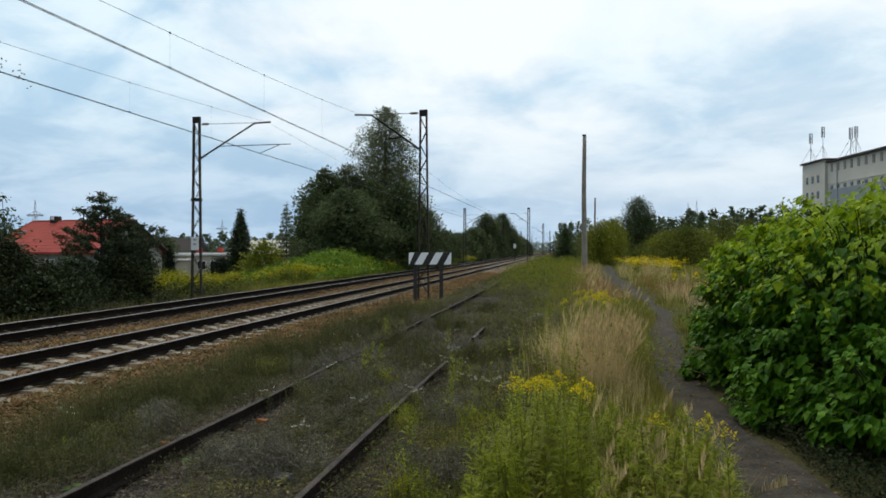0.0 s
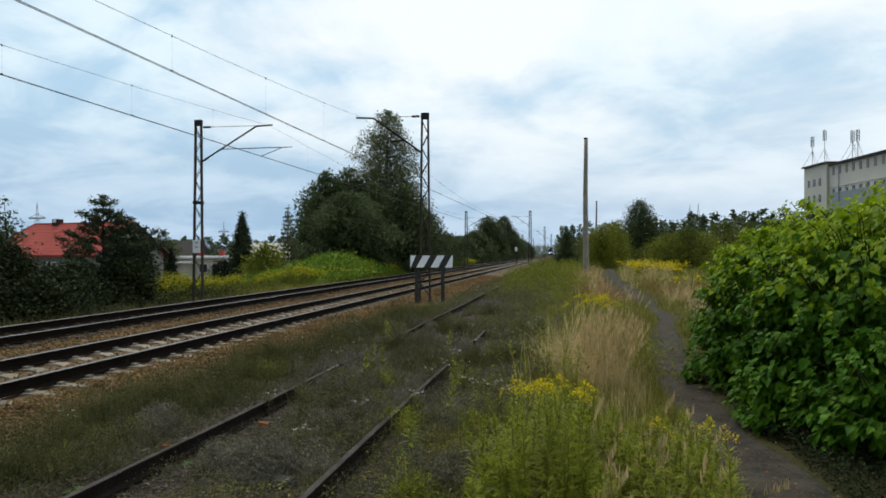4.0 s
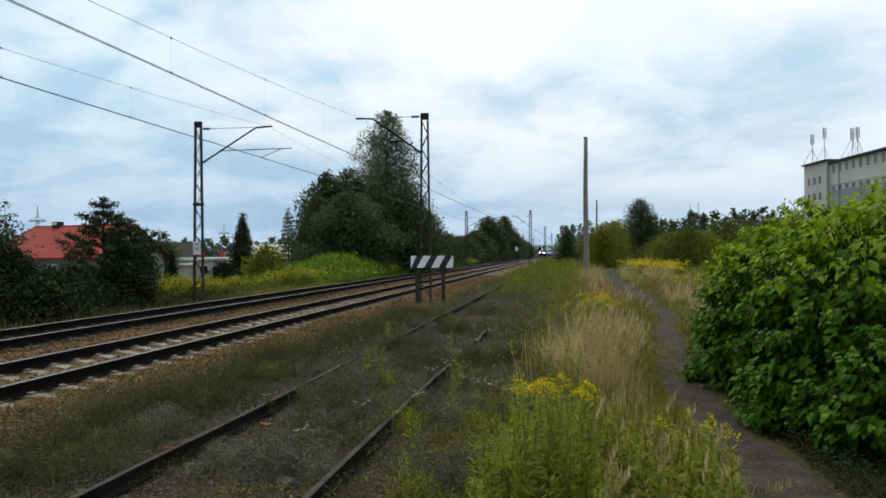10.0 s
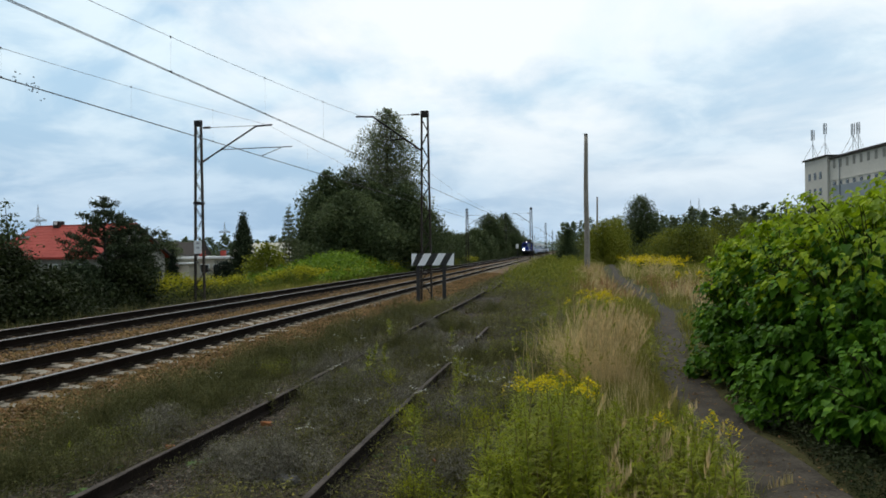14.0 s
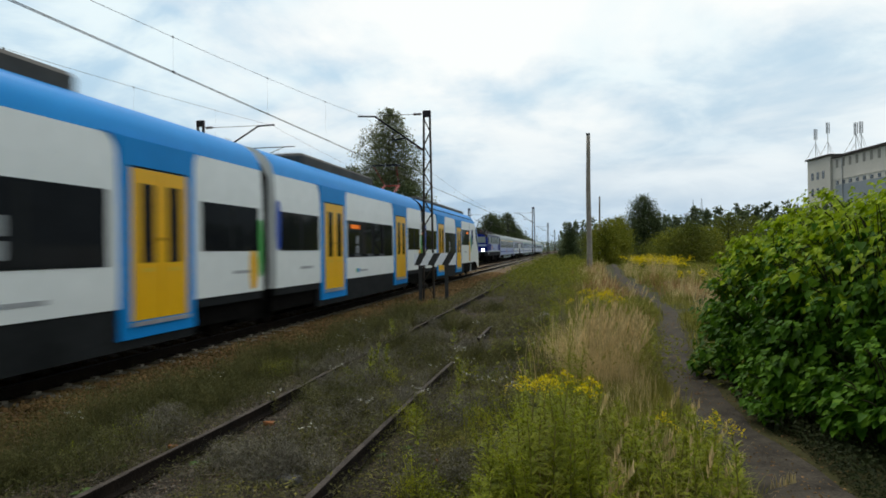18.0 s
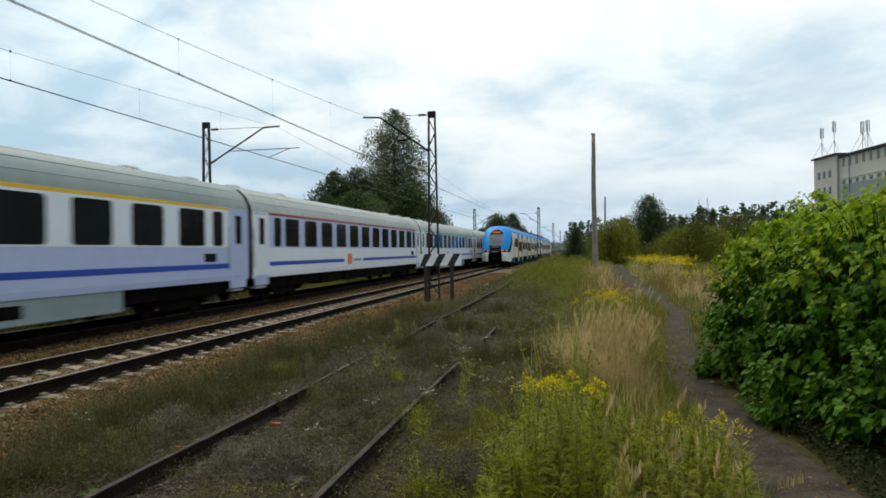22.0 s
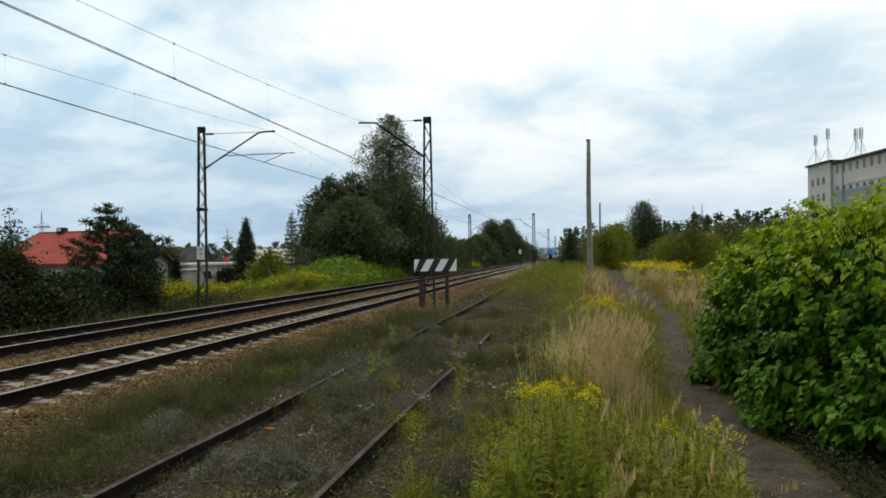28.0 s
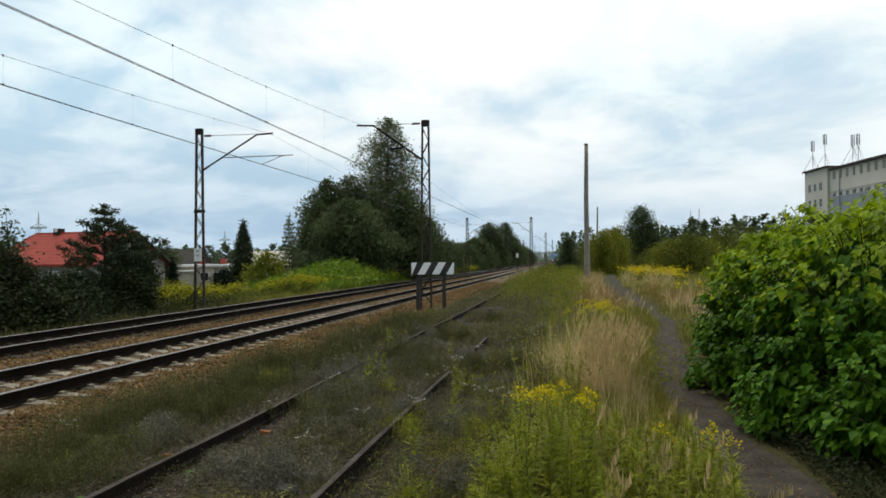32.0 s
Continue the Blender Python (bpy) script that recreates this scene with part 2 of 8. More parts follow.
# wall grey with the shade of the recesses mixed in
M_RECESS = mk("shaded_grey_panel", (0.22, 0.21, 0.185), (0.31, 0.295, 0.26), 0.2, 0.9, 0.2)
M_WHITE = mk("white_enamel", (0.72, 0.73, 0.72), (0.86, 0.87, 0.86), 3.0, 0.5, 0.1)
M_BLACK = mk("black_paint_worn", (0.03, 0.03, 0.03), (0.06, 0.058, 0.055), 5.0, 0.7, 0.2)
M_TIMBER = mk("grey_weathered_pole", (0.20, 0.175, 0.145), (0.36, 0.32, 0.27), 3.0, 0.9, 0.5)
M_PATH = mk("trodden_earth", (0.018, 0.0155, 0.0115), (0.078, 0.066, 0.051), 3.5, 0.95, 0.6, fine=12, spread=(0.35, 0.65), dist=0.012)
M_GRASS_DULL = mk("dull_weed", (0.046, 0.049, 0.016), (0.178, 0.165, 0.064), 0.8, 0.8, 0, island=0.4, leaf=0.25)
M_GRASS_GREY = mk("grey_dead_weed", (0.085, 0.077, 0.058), (0.25, 0.228, 0.172), 0.8, 0.9, 0, island=0.25, leaf=0.15)
M_GRASS_GREEN = mk("green_grass", (0.10, 0.115, 0.02), (0.30, 0.27, 0.055), 0.7, 0.7, 0, island=0.4, leaf=0.3)
M_STRAW = mk("straw_grass", (0.36, 0.27, 0.115), (0.74, 0.58, 0.30), 1.0, 0.8, 0, island=0.3, leaf=0.3)
M_GOLD_FAR = mk("yellowing_goldenrod", (0.22, 0.24, 0.012), (0.48, 0.42, 0.02), 0.6, 0.8, 0, island=0.3, leaf=0.25)
M_RUSSET = mk("russet_dead_grass", (0.22, 0.11, 0.045), (0.38, 0.22, 0.10), 1.0, 0.85, 0, island=0.3, leaf=0.2)
M_LITTER = mk("brown_leaf_litter", (0.05, 0.034, 0.02), (0.19, 0.12, 0.06), 1.5, 0.9, 0, island=0.6)
M_DOCK = mk("fresh_broad_leaf", (0.045, 0.1, 0.018), (0.09, 0.17, 0.03), 2.0, 0.6, 0.1, island=0.2, leaf=0.2)
M_BRICK = mk("broken_brick", (0.2, 0.075, 0.028), (0.32, 0.13, 0.05), 8.0, 0.9, 0.4)
# pane painted pale in place of the light reflected in it
M_SCREEN = mk("sky_pale_cab_windscreen", (0.16, 0.20, 0.20), (0.26, 0.30, 0.30), 1.2, 0.08, 0)
M_SCREEN_DARK = mk("dark_cab_windscreen", (0.008, 0.01, 0.011), (0.016, 0.019, 0.02), 1.2, 0.08, 0)
M_SCREEN_DARK.node_tree.nodes["Principled BSDF"].inputs["Specular IOR Level"].default_value = 0.1
M_HERB = mk("goldenrod_leaf", (0.12, 0.165, 0.008), (0.36, 0.37, 0.024), 0.9, 0.65, 0, island=0.35, leaf=0.35)
M_WOODY = mk("dark_shrub_stem", (0.02, 0.026, 0.008), (0.05, 0.045, 0.018), 2.0, 0.8, 0)
M_STEM = mk("goldenrod_stem", (0.13, 0.14, 0.035), (0.22, 0.17, 0.06), 2.0, 0.8, 0, island=0.2)
M_GOLD = mk("goldenrod_flower", (0.58, 0.44, 0.006), (0.78, 0.62, 0.012), 3.0, 0.8, 0, island=0.25, leaf=0.2)
M_KNOT = mk("shrub_leaf", (0.018, 0.07, 0.002), (0.10, 0.22, 0.007), 0.8, 0.65, 0, island=0.4, leaf=0.2)
# young leaf green, brightened as well for the light on shrub tops
M_KNOT_YOUNG_LIT = mk("young_lit_shrub_leaf", (0.13, 0.225, 0.005), (0.33, 0.42, 0.015), 0.8, 0.6, 0, island=0.35, leaf=0.35)
M_KNOT1 = mk("shrub_leaf_single", (0.018, 0.07, 0.002), (0.10, 0.22, 0.007), 0.8, 0.65, 0.1, each=0.4, leaf=0.2)
M_TREE_DARK = mk("dark_tree_leaf", (0.045, 0.068, 0.03), (0.13, 0.16, 0.066), 0.35, 0.7, 0, island=0.3, leaf=0.3)
M_TREE_POPLAR = mk("poplar_leaf", (0.08, 0.10, 0.042), (0.21, 0.235, 0.105), 0.5, 0.55, 0, island=0.4, leaf=0.25)
M_TREE_MID = mk("shrub_tree_leaf", (0.07, 0.095, 0.012), (0.18, 0.19, 0.03), 0.4, 0.7, 0, island=0.35, leaf=0.3)
M_TREE_LIGHT = mk("light_bush_leaf", (0.115, 0.145, 0.014), (0.27, 0.265, 0.032), 0.5, 0.7, 0, island=0.18, leaf=0.3)
M_CONIFER = mk("blue_conifer_needle", (0.00765, 0.0153, 0.00935), (0.0272, 0.0391, 0.0238), 0.6, 0.8, 0, island=0.35, leaf=0.1)
M_PINE = mk("pine_needle", (0.03, 0.046, 0.024), (0.09, 0.112, 0.055), 0.8, 0.75, 0, island=0.4, leaf=0.12)
M_BARK = mk("tree_bark", (0.028, 0.024, 0.02), (0.07, 0.06, 0.05), 3.0, 0.95, 0.6)
# leaf colour paled and blued to hold the haze of distance
M_FARTREE = mk("hazy_far_tree_leaf", (0.075, 0.11, 0.06), (0.17, 0.2, 0.105), 0.1, 0.8, 0, island=0.3, leaf=0.25)
M_ROOF_RED = mk("red_roof_tile", (0.30, 0.05, 0.038), (0.41, 0.078, 0.057), 0.8, 0.7, 0.3)
M_RENDER = mk("pale_house_render", (0.27, 0.26, 0.235), (0.38, 0.365, 0.33), 0.4, 0.9, 0.2)
M_CREAM = mk("cream_wall_paint", (0.50, 0.47, 0.38), (0.60, 0.57, 0.47), 0.3, 0.9, 0.2)
M_DARKTRIM = mk("dark_trim", (0.03, 0.025, 0.022), (0.05, 0.042, 0.036), 3.0, 0.7, 0.1)
M_PANE = mk("window_pane_dark", (0.012, 0.014, 0.016), (0.02, 0.022, 0.025), 2.0, 0.06, 0)
M_HALL = mk("grey_hall_panel", (0.50, 0.48, 0.425), (0.64, 0.61, 0.545), 0.12, 0.9, 0.2, fine=20)
M_HALL2 = mk("blue_grey_glass_block", (0.20, 0.23, 0.25), (0.27, 0.30, 0.32), 0.2, 0.5, 0.1, fine=20)
M_GALV = mk("galvanised_steel", (0.35, 0.36, 0.37), (0.48, 0.49, 0.50), 3.0, 0.5, 0.1, 0.6)
M_EMU_WHITE = mk("train_white_paint", (0.72, 0.75, 0.73), (0.84, 0.86, 0.84), 0.4, 0.35, 0.02)
M_EMU_BLUE = mk("train_blue_paint", (0.0008, 0.225, 0.60), (0.001, 0.265, 0.69), 0.4, 0.45, 0.01)
M_EMU_BLUE.node_tree.nodes["Principled BSDF"].inputs["Specular IOR Level"].default_value = 0.08
M_EMU_YELLOW = mk("train_yellow_door", (0.80, 0.41, 0.002), (0.88, 0.47, 0.003), 0.6, 0.35, 0.02)
M_EMU_GREY = mk("train_dark_skirt", (0.012, 0.0135, 0.014), (0.028, 0.03, 0.031), 1.0, 0.7, 0.1)
M_EMU_GREEN = mk("train_green_mark", (0.03, 0.33, 0.05), (0.04, 0.38, 0.06), 1.0, 0.35, 0)
M_RUBBER = mk("black_rubber_bellows", (0.008, 0.008, 0.008), (0.017, 0.017, 0.017), 3.0, 0.8, 0.2)
# near black, with the shade below the trains put into the colour
M_UNDER = mk("shade_black_underframe", (0.002, 0.002, 0.002), (0.009, 0.008, 0.007), 2.0, 0.9, 0.3)
M_FRAME = mk("dark_grey_loco_frame", (0.022, 0.024, 0.028), (0.042, 0.045, 0.05), 0.8, 0.8, 0.1)
M_ROOFBOX = mk("roof_unit_grey", (0.045, 0.045, 0.043), (0.09, 0.088, 0.082), 1.0, 0.7, 0.2)
M_GLASS = mk("tinted_train_window", (0.008, 0.009, 0.011), (0.014, 0.016, 0.018), 1.5, 0.05, 0)
M_GLASS.node_tree.nodes["Principled BSDF"].inputs["Specular IOR Level"].default_value = 0.12
# sheen cut so these stay as dark as parts in full shade
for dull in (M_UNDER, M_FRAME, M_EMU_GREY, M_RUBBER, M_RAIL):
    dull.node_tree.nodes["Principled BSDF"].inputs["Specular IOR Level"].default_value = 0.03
M_COACH_PALE = mk("coach_pale_blue", (0.36, 0.44, 0.67), (0.43, 0.51, 0.74), 0.3, 0.4, 0.02)
M_COACH_WHITE = mk("coach_white", (0.64, 0.71, 0.79), (0.73, 0.79, 0.86), 0.3, 0.4, 0.02)
M_COACH_NAVY = mk("coach_navy_line", (0.01, 0.055, 0.36), (0.014, 0.07, 0.42), 0.6, 0.4, 0)
M_COACH_ROOF = mk("coach_grey_roof", (0.28, 0.32, 0.31), (0.42, 0.45, 0.44), 0.35, 0.55, 0.1)
M_ROOF_SLATE = mk("coach_slate_roof", (0.20, 0.25, 0.25), (0.29, 0.34, 0.335), 0.35, 0.55, 0.1)
M_COACH_SKIRT = mk("coach_grey_skirt", (0.19, 0.25, 0.265), (0.27, 0.335, 0.35), 0.5, 0.6, 0.1)
M_LINE_YELLOW = mk("first_class_line", (0.74, 0.42, 0.03), (0.76, 0.52, 0.05), 1.0, 0.4, 0)
M_LINE_RED = mk("dining_line", (0.30, 0.02, 0.03), (0.36, 0.03, 0.04), 1.0, 0.4, 0)
M_LINE_GREEN = mk("second_class_line", (0.03, 0.30, 0.07), (0.05, 0.36, 0.10), 1.0, 0.4, 0)
M_LOCO_BLUE = mk("loco_dark_blue", (0.003, 0.013, 0.19), (0.005, 0.02, 0.26), 0.5, 0.6, 0.02)
M_LOCO_GREY = mk("loco_grey_side", (0.20, 0.25, 0.26), (0.28, 0.33, 0.34), 0.5, 0.45, 0.05)
M_ORANGE = mk("orange_mark", (0.75, 0.16, 0.03), (0.80, 0.20, 0.04), 1.0, 0.4, 0)
M_LAMP = glow("headlight_lit", (1.0, 0.95, 0.85), 25.0)
M_LAMP_ROOF = glow("roof_lamp_lit", (1.0, 0.95, 0.85), 12.0)
M_TAIL = glow("tail_lamp_red", (1.0, 0.12, 0.12), 1.1)
M_LED = glow("orange_display", (0.9, 0.2, 0.02), 0.35)
M_REDPAINT = mk("red_frame_paint", (0.35, 0.04, 0.03), (0.42, 0.06, 0.04), 2.0, 0.5, 0.1)
M_CHIP = mk("siding_stone_chip", (0.05, 0.04, 0.03), (0.24, 0.2, 0.16), 1.5, 0.95, 0.2, island=0.6)
M_TWIG = mk("dead_twig", (0.05, 0.042, 0.032), (0.2, 0.165, 0.12), 2.0, 0.9, 0, island=0.5)
# leaf green darkened for the shade inside and below the foliage
M_HEDGE = mk("shade_darkened_hedge_leaf", (0.009, 0.015, 0.005), (0.034, 0.045, 0.012), 0.5, 0.7, 0, island=0.35, leaf=0.15)
# the same rust darkened, so that the rail sides look shaded
M_RUST_WEB = mk("rusty_rail_shaded_web", (0.006, 0.0045, 0.0035), (0.022, 0.015, 0.011), 5.0, 0.95, 0.5)
# grey of the reflected sky painted into the glass colour
M_SCREEN_MID = mk("sky_tinted_windscreen", (0.07, 0.09, 0.095), (0.12, 0.15, 0.155), 1.2, 0.08, 0)
M_STICKER = mk("pale_window_notice", (0.3, 0.32, 0.33), (0.4, 0.42, 0.43), 3.0, 0.6, 0)
M_LOCO_ROOF = mk("loco_dark_roof", (0.022, 0.02, 0.02), (0.05, 0.046, 0.044), 1.5, 0.7, 0.2)
M_EMU_DEEP = mk("train_deep_blue_mark", (0.004, 0.05, 0.36), (0.006, 0.07, 0.42), 1.0, 0.4, 0)
M_GRASS_DARK = mk("dark_olive_weed", (0.040, 0.048, 0.015), (0.16, 0.154, 0.053), 0.8, 0.8, 0, island=0.4, leaf=0.2)
M_BIRD = mk("slate_feather", (0.03, 0.033, 0.04), (0.07, 0.075, 0.085), 8.0, 0.8, 0)
M_BRAMBLE = mk("bramble_leaf", (0.085, 0.16, 0.012), (0.2, 0.29, 0.03), 0.5, 0.7, 0, island=0.35, leaf=0.3)

# ---- ground, path, tracks ----
NEAR_X, FAR_X, SIDE_X = -7.85, -11.70, -2.44


def ease(a, b, v):
    t = min(1.0, max(0.0, (v - a) / (b - a)))
    return t * t * (3 - 2 * t)


def gz(x, y):
    """Height of the ground."""
    z = -0.035
    z += -0.26 * ease(-3.5, -5.0, x) + 0.10 * ease(-5.0, -6.3, x) - 0.018 * ease(-6.55, -7.0, x) * ease(-13.2, -12.8, x)
    z += -0.42 * ease(-13.6, -15.6, x) - 0.7 * ease(-16.5, -32.0, x)
    z -= 0.06 * ease(-4.1, -3.5, x) * ease(-0.7, -1.3, x)
    k = 0.035 if -5.6 < x < 6 else (0.10 if x > 6 or x < -16 else 0.0)
    return z + k * noise.noise((x * 0.9, y * 0.9, 0.3)) * (1.0 if y < 150 else 0.0)


def ground_material():
    m = mk("ground_earth_and_weeds", (0.022, 0.024, 0.008), (0.065, 0.06, 0.02), 0.6, 0.95, 0.5, fine=30, dist=0.02)
    nt = m.node_tree
    N = nt.nodes.new
    b = nt.nodes["Principled BSDF"]
    grass = b.inputs["Base Color"].links[0].from_socket
    tc = N("ShaderNodeTexCoord")
    sep = N("ShaderNodeSeparateXYZ")
    link(nt, tc.outputs["Object"], sep.inputs[0])
    wob = N("ShaderNodeTexNoise")
    wob.inputs["Scale"].default_value, wob.inputs["Detail"].default_value = 0.8, 6.0
    link(nt, tc.outputs["Object"], wob.inputs["Vector"])
    xx = N("ShaderNodeMath")
    xx.operation = "MULTIPLY_ADD"
    xx.inputs[1].default_value = 2.4
    link(nt, wob.outputs["Fac"], xx.inputs[0])
    link(nt, sep.outputs["X"], xx.inputs[2])
    grit = N("ShaderNodeTexNoise")
    grit.inputs["Scale"].default_value, grit.inputs["Detail"].default_value = 22.0, 8.0
    link(nt, tc.outputs["Object"], grit.inputs["Vector"])

    def tint(c1, c2):
        r = N("ShaderNodeMapRange")
        r.inputs["From Min"].default_value, r.inputs["From Max"].default_value = 0.35, 0.65
        link(nt, grit.outputs["Fac"], r.inputs["Value"])
        q = N("ShaderNodeMix")
        q.data_type = "RGBA"
        q.inputs[6].default_value, q.inputs[7].default_value = (*c1, 1), (*c2, 1)
        link(nt, r.outputs[0], q.inputs[0])
        return q.outputs[2]

    def lay(under, over, x0, x1):
        r = N("ShaderNodeMapRange")
        r.inputs["From Min"].default_value, r.inputs["From Max"].default_value = x0, x1
        link(nt, xx.outputs[0], r.inputs["Value"])
        q = N("ShaderNodeMix")
        q.data_type = "RGBA"
        link(nt, r.outputs[0], q.inputs[0])
        link(nt, under, q.inputs[6])
        link(nt, over, q.inputs[7])
        return q.outputs[2]

    ballast = tint((0.05, 0.033, 0.019), (0.20, 0.13, 0.07))
    siding = tint((0.008, 0.0065, 0.005), (0.066, 0.054, 0.039))
    c = lay(grass, ballast, -13.6, -12.8)
    c = lay(c, siding, -3.6, -3.0)
    c = lay(c, grass, 0.3, 1.3)
    link(nt, c, b.inputs["Base Color"])
    return m


def build_ground():
    xs = [-3000, -1200, -500, -200, -120, -80, -60, -50, -42, -36] + list(np.arange(-32, -16, 1.0)) + list(np.arange(-16, 7, 0.3)) + list(np.arange(7, 30, 1.5)) + [34, 42, 55, 80, 130, 250, 600, 1300, 3000]
    ys = [-3000, -1200, -500, -200, -100, -50, -25, -12, -6] + list(np.arange(-3, 36, 0.4)) + list(np.arange(36, 90, 1.5)) + list(np.arange(90, 200, 8)) + [220, 300, 450, 800, 1500, 3000]
    v = [(x, y, gz(x, y)) for y in ys for x in xs]
    w = len(xs)
    f = [(j * w + i, j * w + i + 1, (j + 1) * w + i + 1, (j + 1) * w + i) for j in range(len(ys) - 1) for i in range(w - 1)]
    tagged(bulk("ground", v, f, ground_material(), smooth=True), "weedy earth beside the railway with gravel and dry grass", "ground", kind="structure")


build_ground()

PATH_LINE = ((2.9, -40.0), (2.5, -8.0), (2.1, 1.0), (1.75, 3.8), (1.49, 5.5), (1.41, 7.3), (1.42, 9.2), (1.5, 11.2), (1.9, 15.0), (2.42, 19.5), (2.5, 23.4), (2.55, 28.0), (2.62, 35.0), (2.8, 46.0), (3.75, 66.0), (5.7, 108.0))


def build_path():
    rng = np.random.default_rng(4)
    pts = []
    for (xa, ya), (xb, yb) in zip(PATH_LINE, PATH_LINE[1:]):
        n = max(2, int((yb - ya) / 0.5))
        pts += [(xa + (xb - xa) * ease(0, 1, i / n) * 0.5 + (xb - xa) * i / n * 0.5, ya + (yb - ya) * i / n) for i in range(n)]
    v, f = [], []
    for x, y in pts:
        w = 0.25 + 0.07 * noise.noise((0.5, y * 0.7, 2.0)) + 0.16 * ease(7.6, 5.2, y)
        for k, u in enumerate((-1.25, -0.8, -0.3, 0.3, 0.8, 1.25)):
            px = x + u * w + rng.uniform(-0.03, 0.03)
            v.append((px, y, gz(x, y) + (0.03 if abs(u) < 1 else -0.06) - 0.012 * (abs(u) < 0.5)))
    for j in range(len(pts) - 1):
        for i in range(5):
            f.append((j * 6 + i, j * 6 + i + 1, j * 6 + 7 + i, j * 6 + 6 + i))
    tagged(bulk("footpath", v, f, M_PATH, smooth=True), "narrow trodden grey earth footpath winding through grass", "path", kind="structure")


build_path()

RAIL_PROFILE = ((-0.075, -0.17), (0.075, -0.17), (0.075, -0.155), (0.012, -0.135), (0.012, -0.045), (0.036, -0.035), (0.036, -0.006), (0.026, 0.0), (-0.026, 0.0), (-0.036, -0.006), (-0.036, -0.035), (-0.012, -0.045), (-0.012, -0.135), (-0.075, -0.155))


def rail(parent, x, z, y0, y1, mats, label, step=12.0, wob=0.0, k=1.0):
    bm = bmesh.new()
    ys = list(np.arange(y0, y1, step)) + [y1]
    rings = []
    for y in ys:
        dx, dz = wob * noise.noise((x, y * 0.15, 0)), wob * noise.noise((x, y * 0.2, 5))
        rings.append([(x + a * k + dx, y, z + c * k + dz) for a, c in RAIL_PROFILE])
    vs = sweep(bm, rings)
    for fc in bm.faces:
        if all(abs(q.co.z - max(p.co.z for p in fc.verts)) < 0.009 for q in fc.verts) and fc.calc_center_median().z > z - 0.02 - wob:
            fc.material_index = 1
    return part("rail", bm, mats, parent, label)


def sleeper_mesh(mat):
    bm = bmesh.new()
    prof = ((-0.14, -0.36), (0.14, -0.36), (0.12, -0.185), (-0.12, -0.185))
    rings = [[(x, a, c - d) for a, c in prof] for x, d in ((-1.3, 0.0), (-0.45, 0.0), (-0.35, 0.03), (0.35, 0.03), (0.45, 0.0), (1.3, 0.0))]
    sweep(bm, rings)
    for sx in (-0.86, -0.64, 0.64, 0.86):
        box(bm, sx - 0.035, sx + 0.035, -0.05, 0.05, -0.186, -0.15)
    me = bpy.data.meshes.new("sleeper")
    bmesh.ops.recalc_face_normals(bm, faces=bm.faces)
    bm.to_mesh(me)
    bm.free()
    me.materials.append(mat)
    return me


def track(cx, label, me, mat):
    t = tagged(empty("railway_track", cx, 0, 0), label, "railway track", "main line tracks", "structure")
    for s in (-1, 1):
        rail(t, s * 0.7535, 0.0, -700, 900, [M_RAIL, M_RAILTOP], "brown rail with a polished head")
    pv = np.array([v.co for v in me.vertices])
    me.calc_loop_triangles()
    pf = np.array([p.vertices for p in me.loop_triangles])
    far = np.concatenate([np.arange(-60, -2, 0.6), np.arange(94, 420, 0.6)])
    n = len(far)
    v, f = many((pv, pf), np.stack([np.zeros(n), far, np.zeros(n)], 1), np.repeat(np.eye(3)[None], n, 0), np.ones(n))
    tagged(bulk("sleepers", v, f, mat, t), kind="stuff")
    for y in np.arange(-2, 94, 0.6):
        ob = new("sleeper", me)
        ob.parent = t
        ob.matrix_basis = pose(random.uniform(-0.02, 0.02), y, random.uniform(-0.008, 0.006), 0, 0, random.uniform(-0.5, 0.5))
    return t


track(NEAR_X, "electrified railway track with pale concrete sleepers on brown ballast", sleeper_mesh(M_SLEEPER), M_SLEEPER)
track(FAR_X, "second electrified track, rails darkened with rust, on ballast", sleeper_mesh(M_SLEEPER_OLD), M_SLEEPER_OLD)

siding = tagged(empty("siding_track", 0, 0, 0.06), "disused siding with two rusty rails sunk in weeds", "railway track", kind="structure")
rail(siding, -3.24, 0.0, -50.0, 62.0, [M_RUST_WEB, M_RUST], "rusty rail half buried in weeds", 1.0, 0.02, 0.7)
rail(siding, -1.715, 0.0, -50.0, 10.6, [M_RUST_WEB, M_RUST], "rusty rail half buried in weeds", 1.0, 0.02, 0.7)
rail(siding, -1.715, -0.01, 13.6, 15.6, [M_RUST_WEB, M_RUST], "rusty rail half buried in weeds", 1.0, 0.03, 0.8)


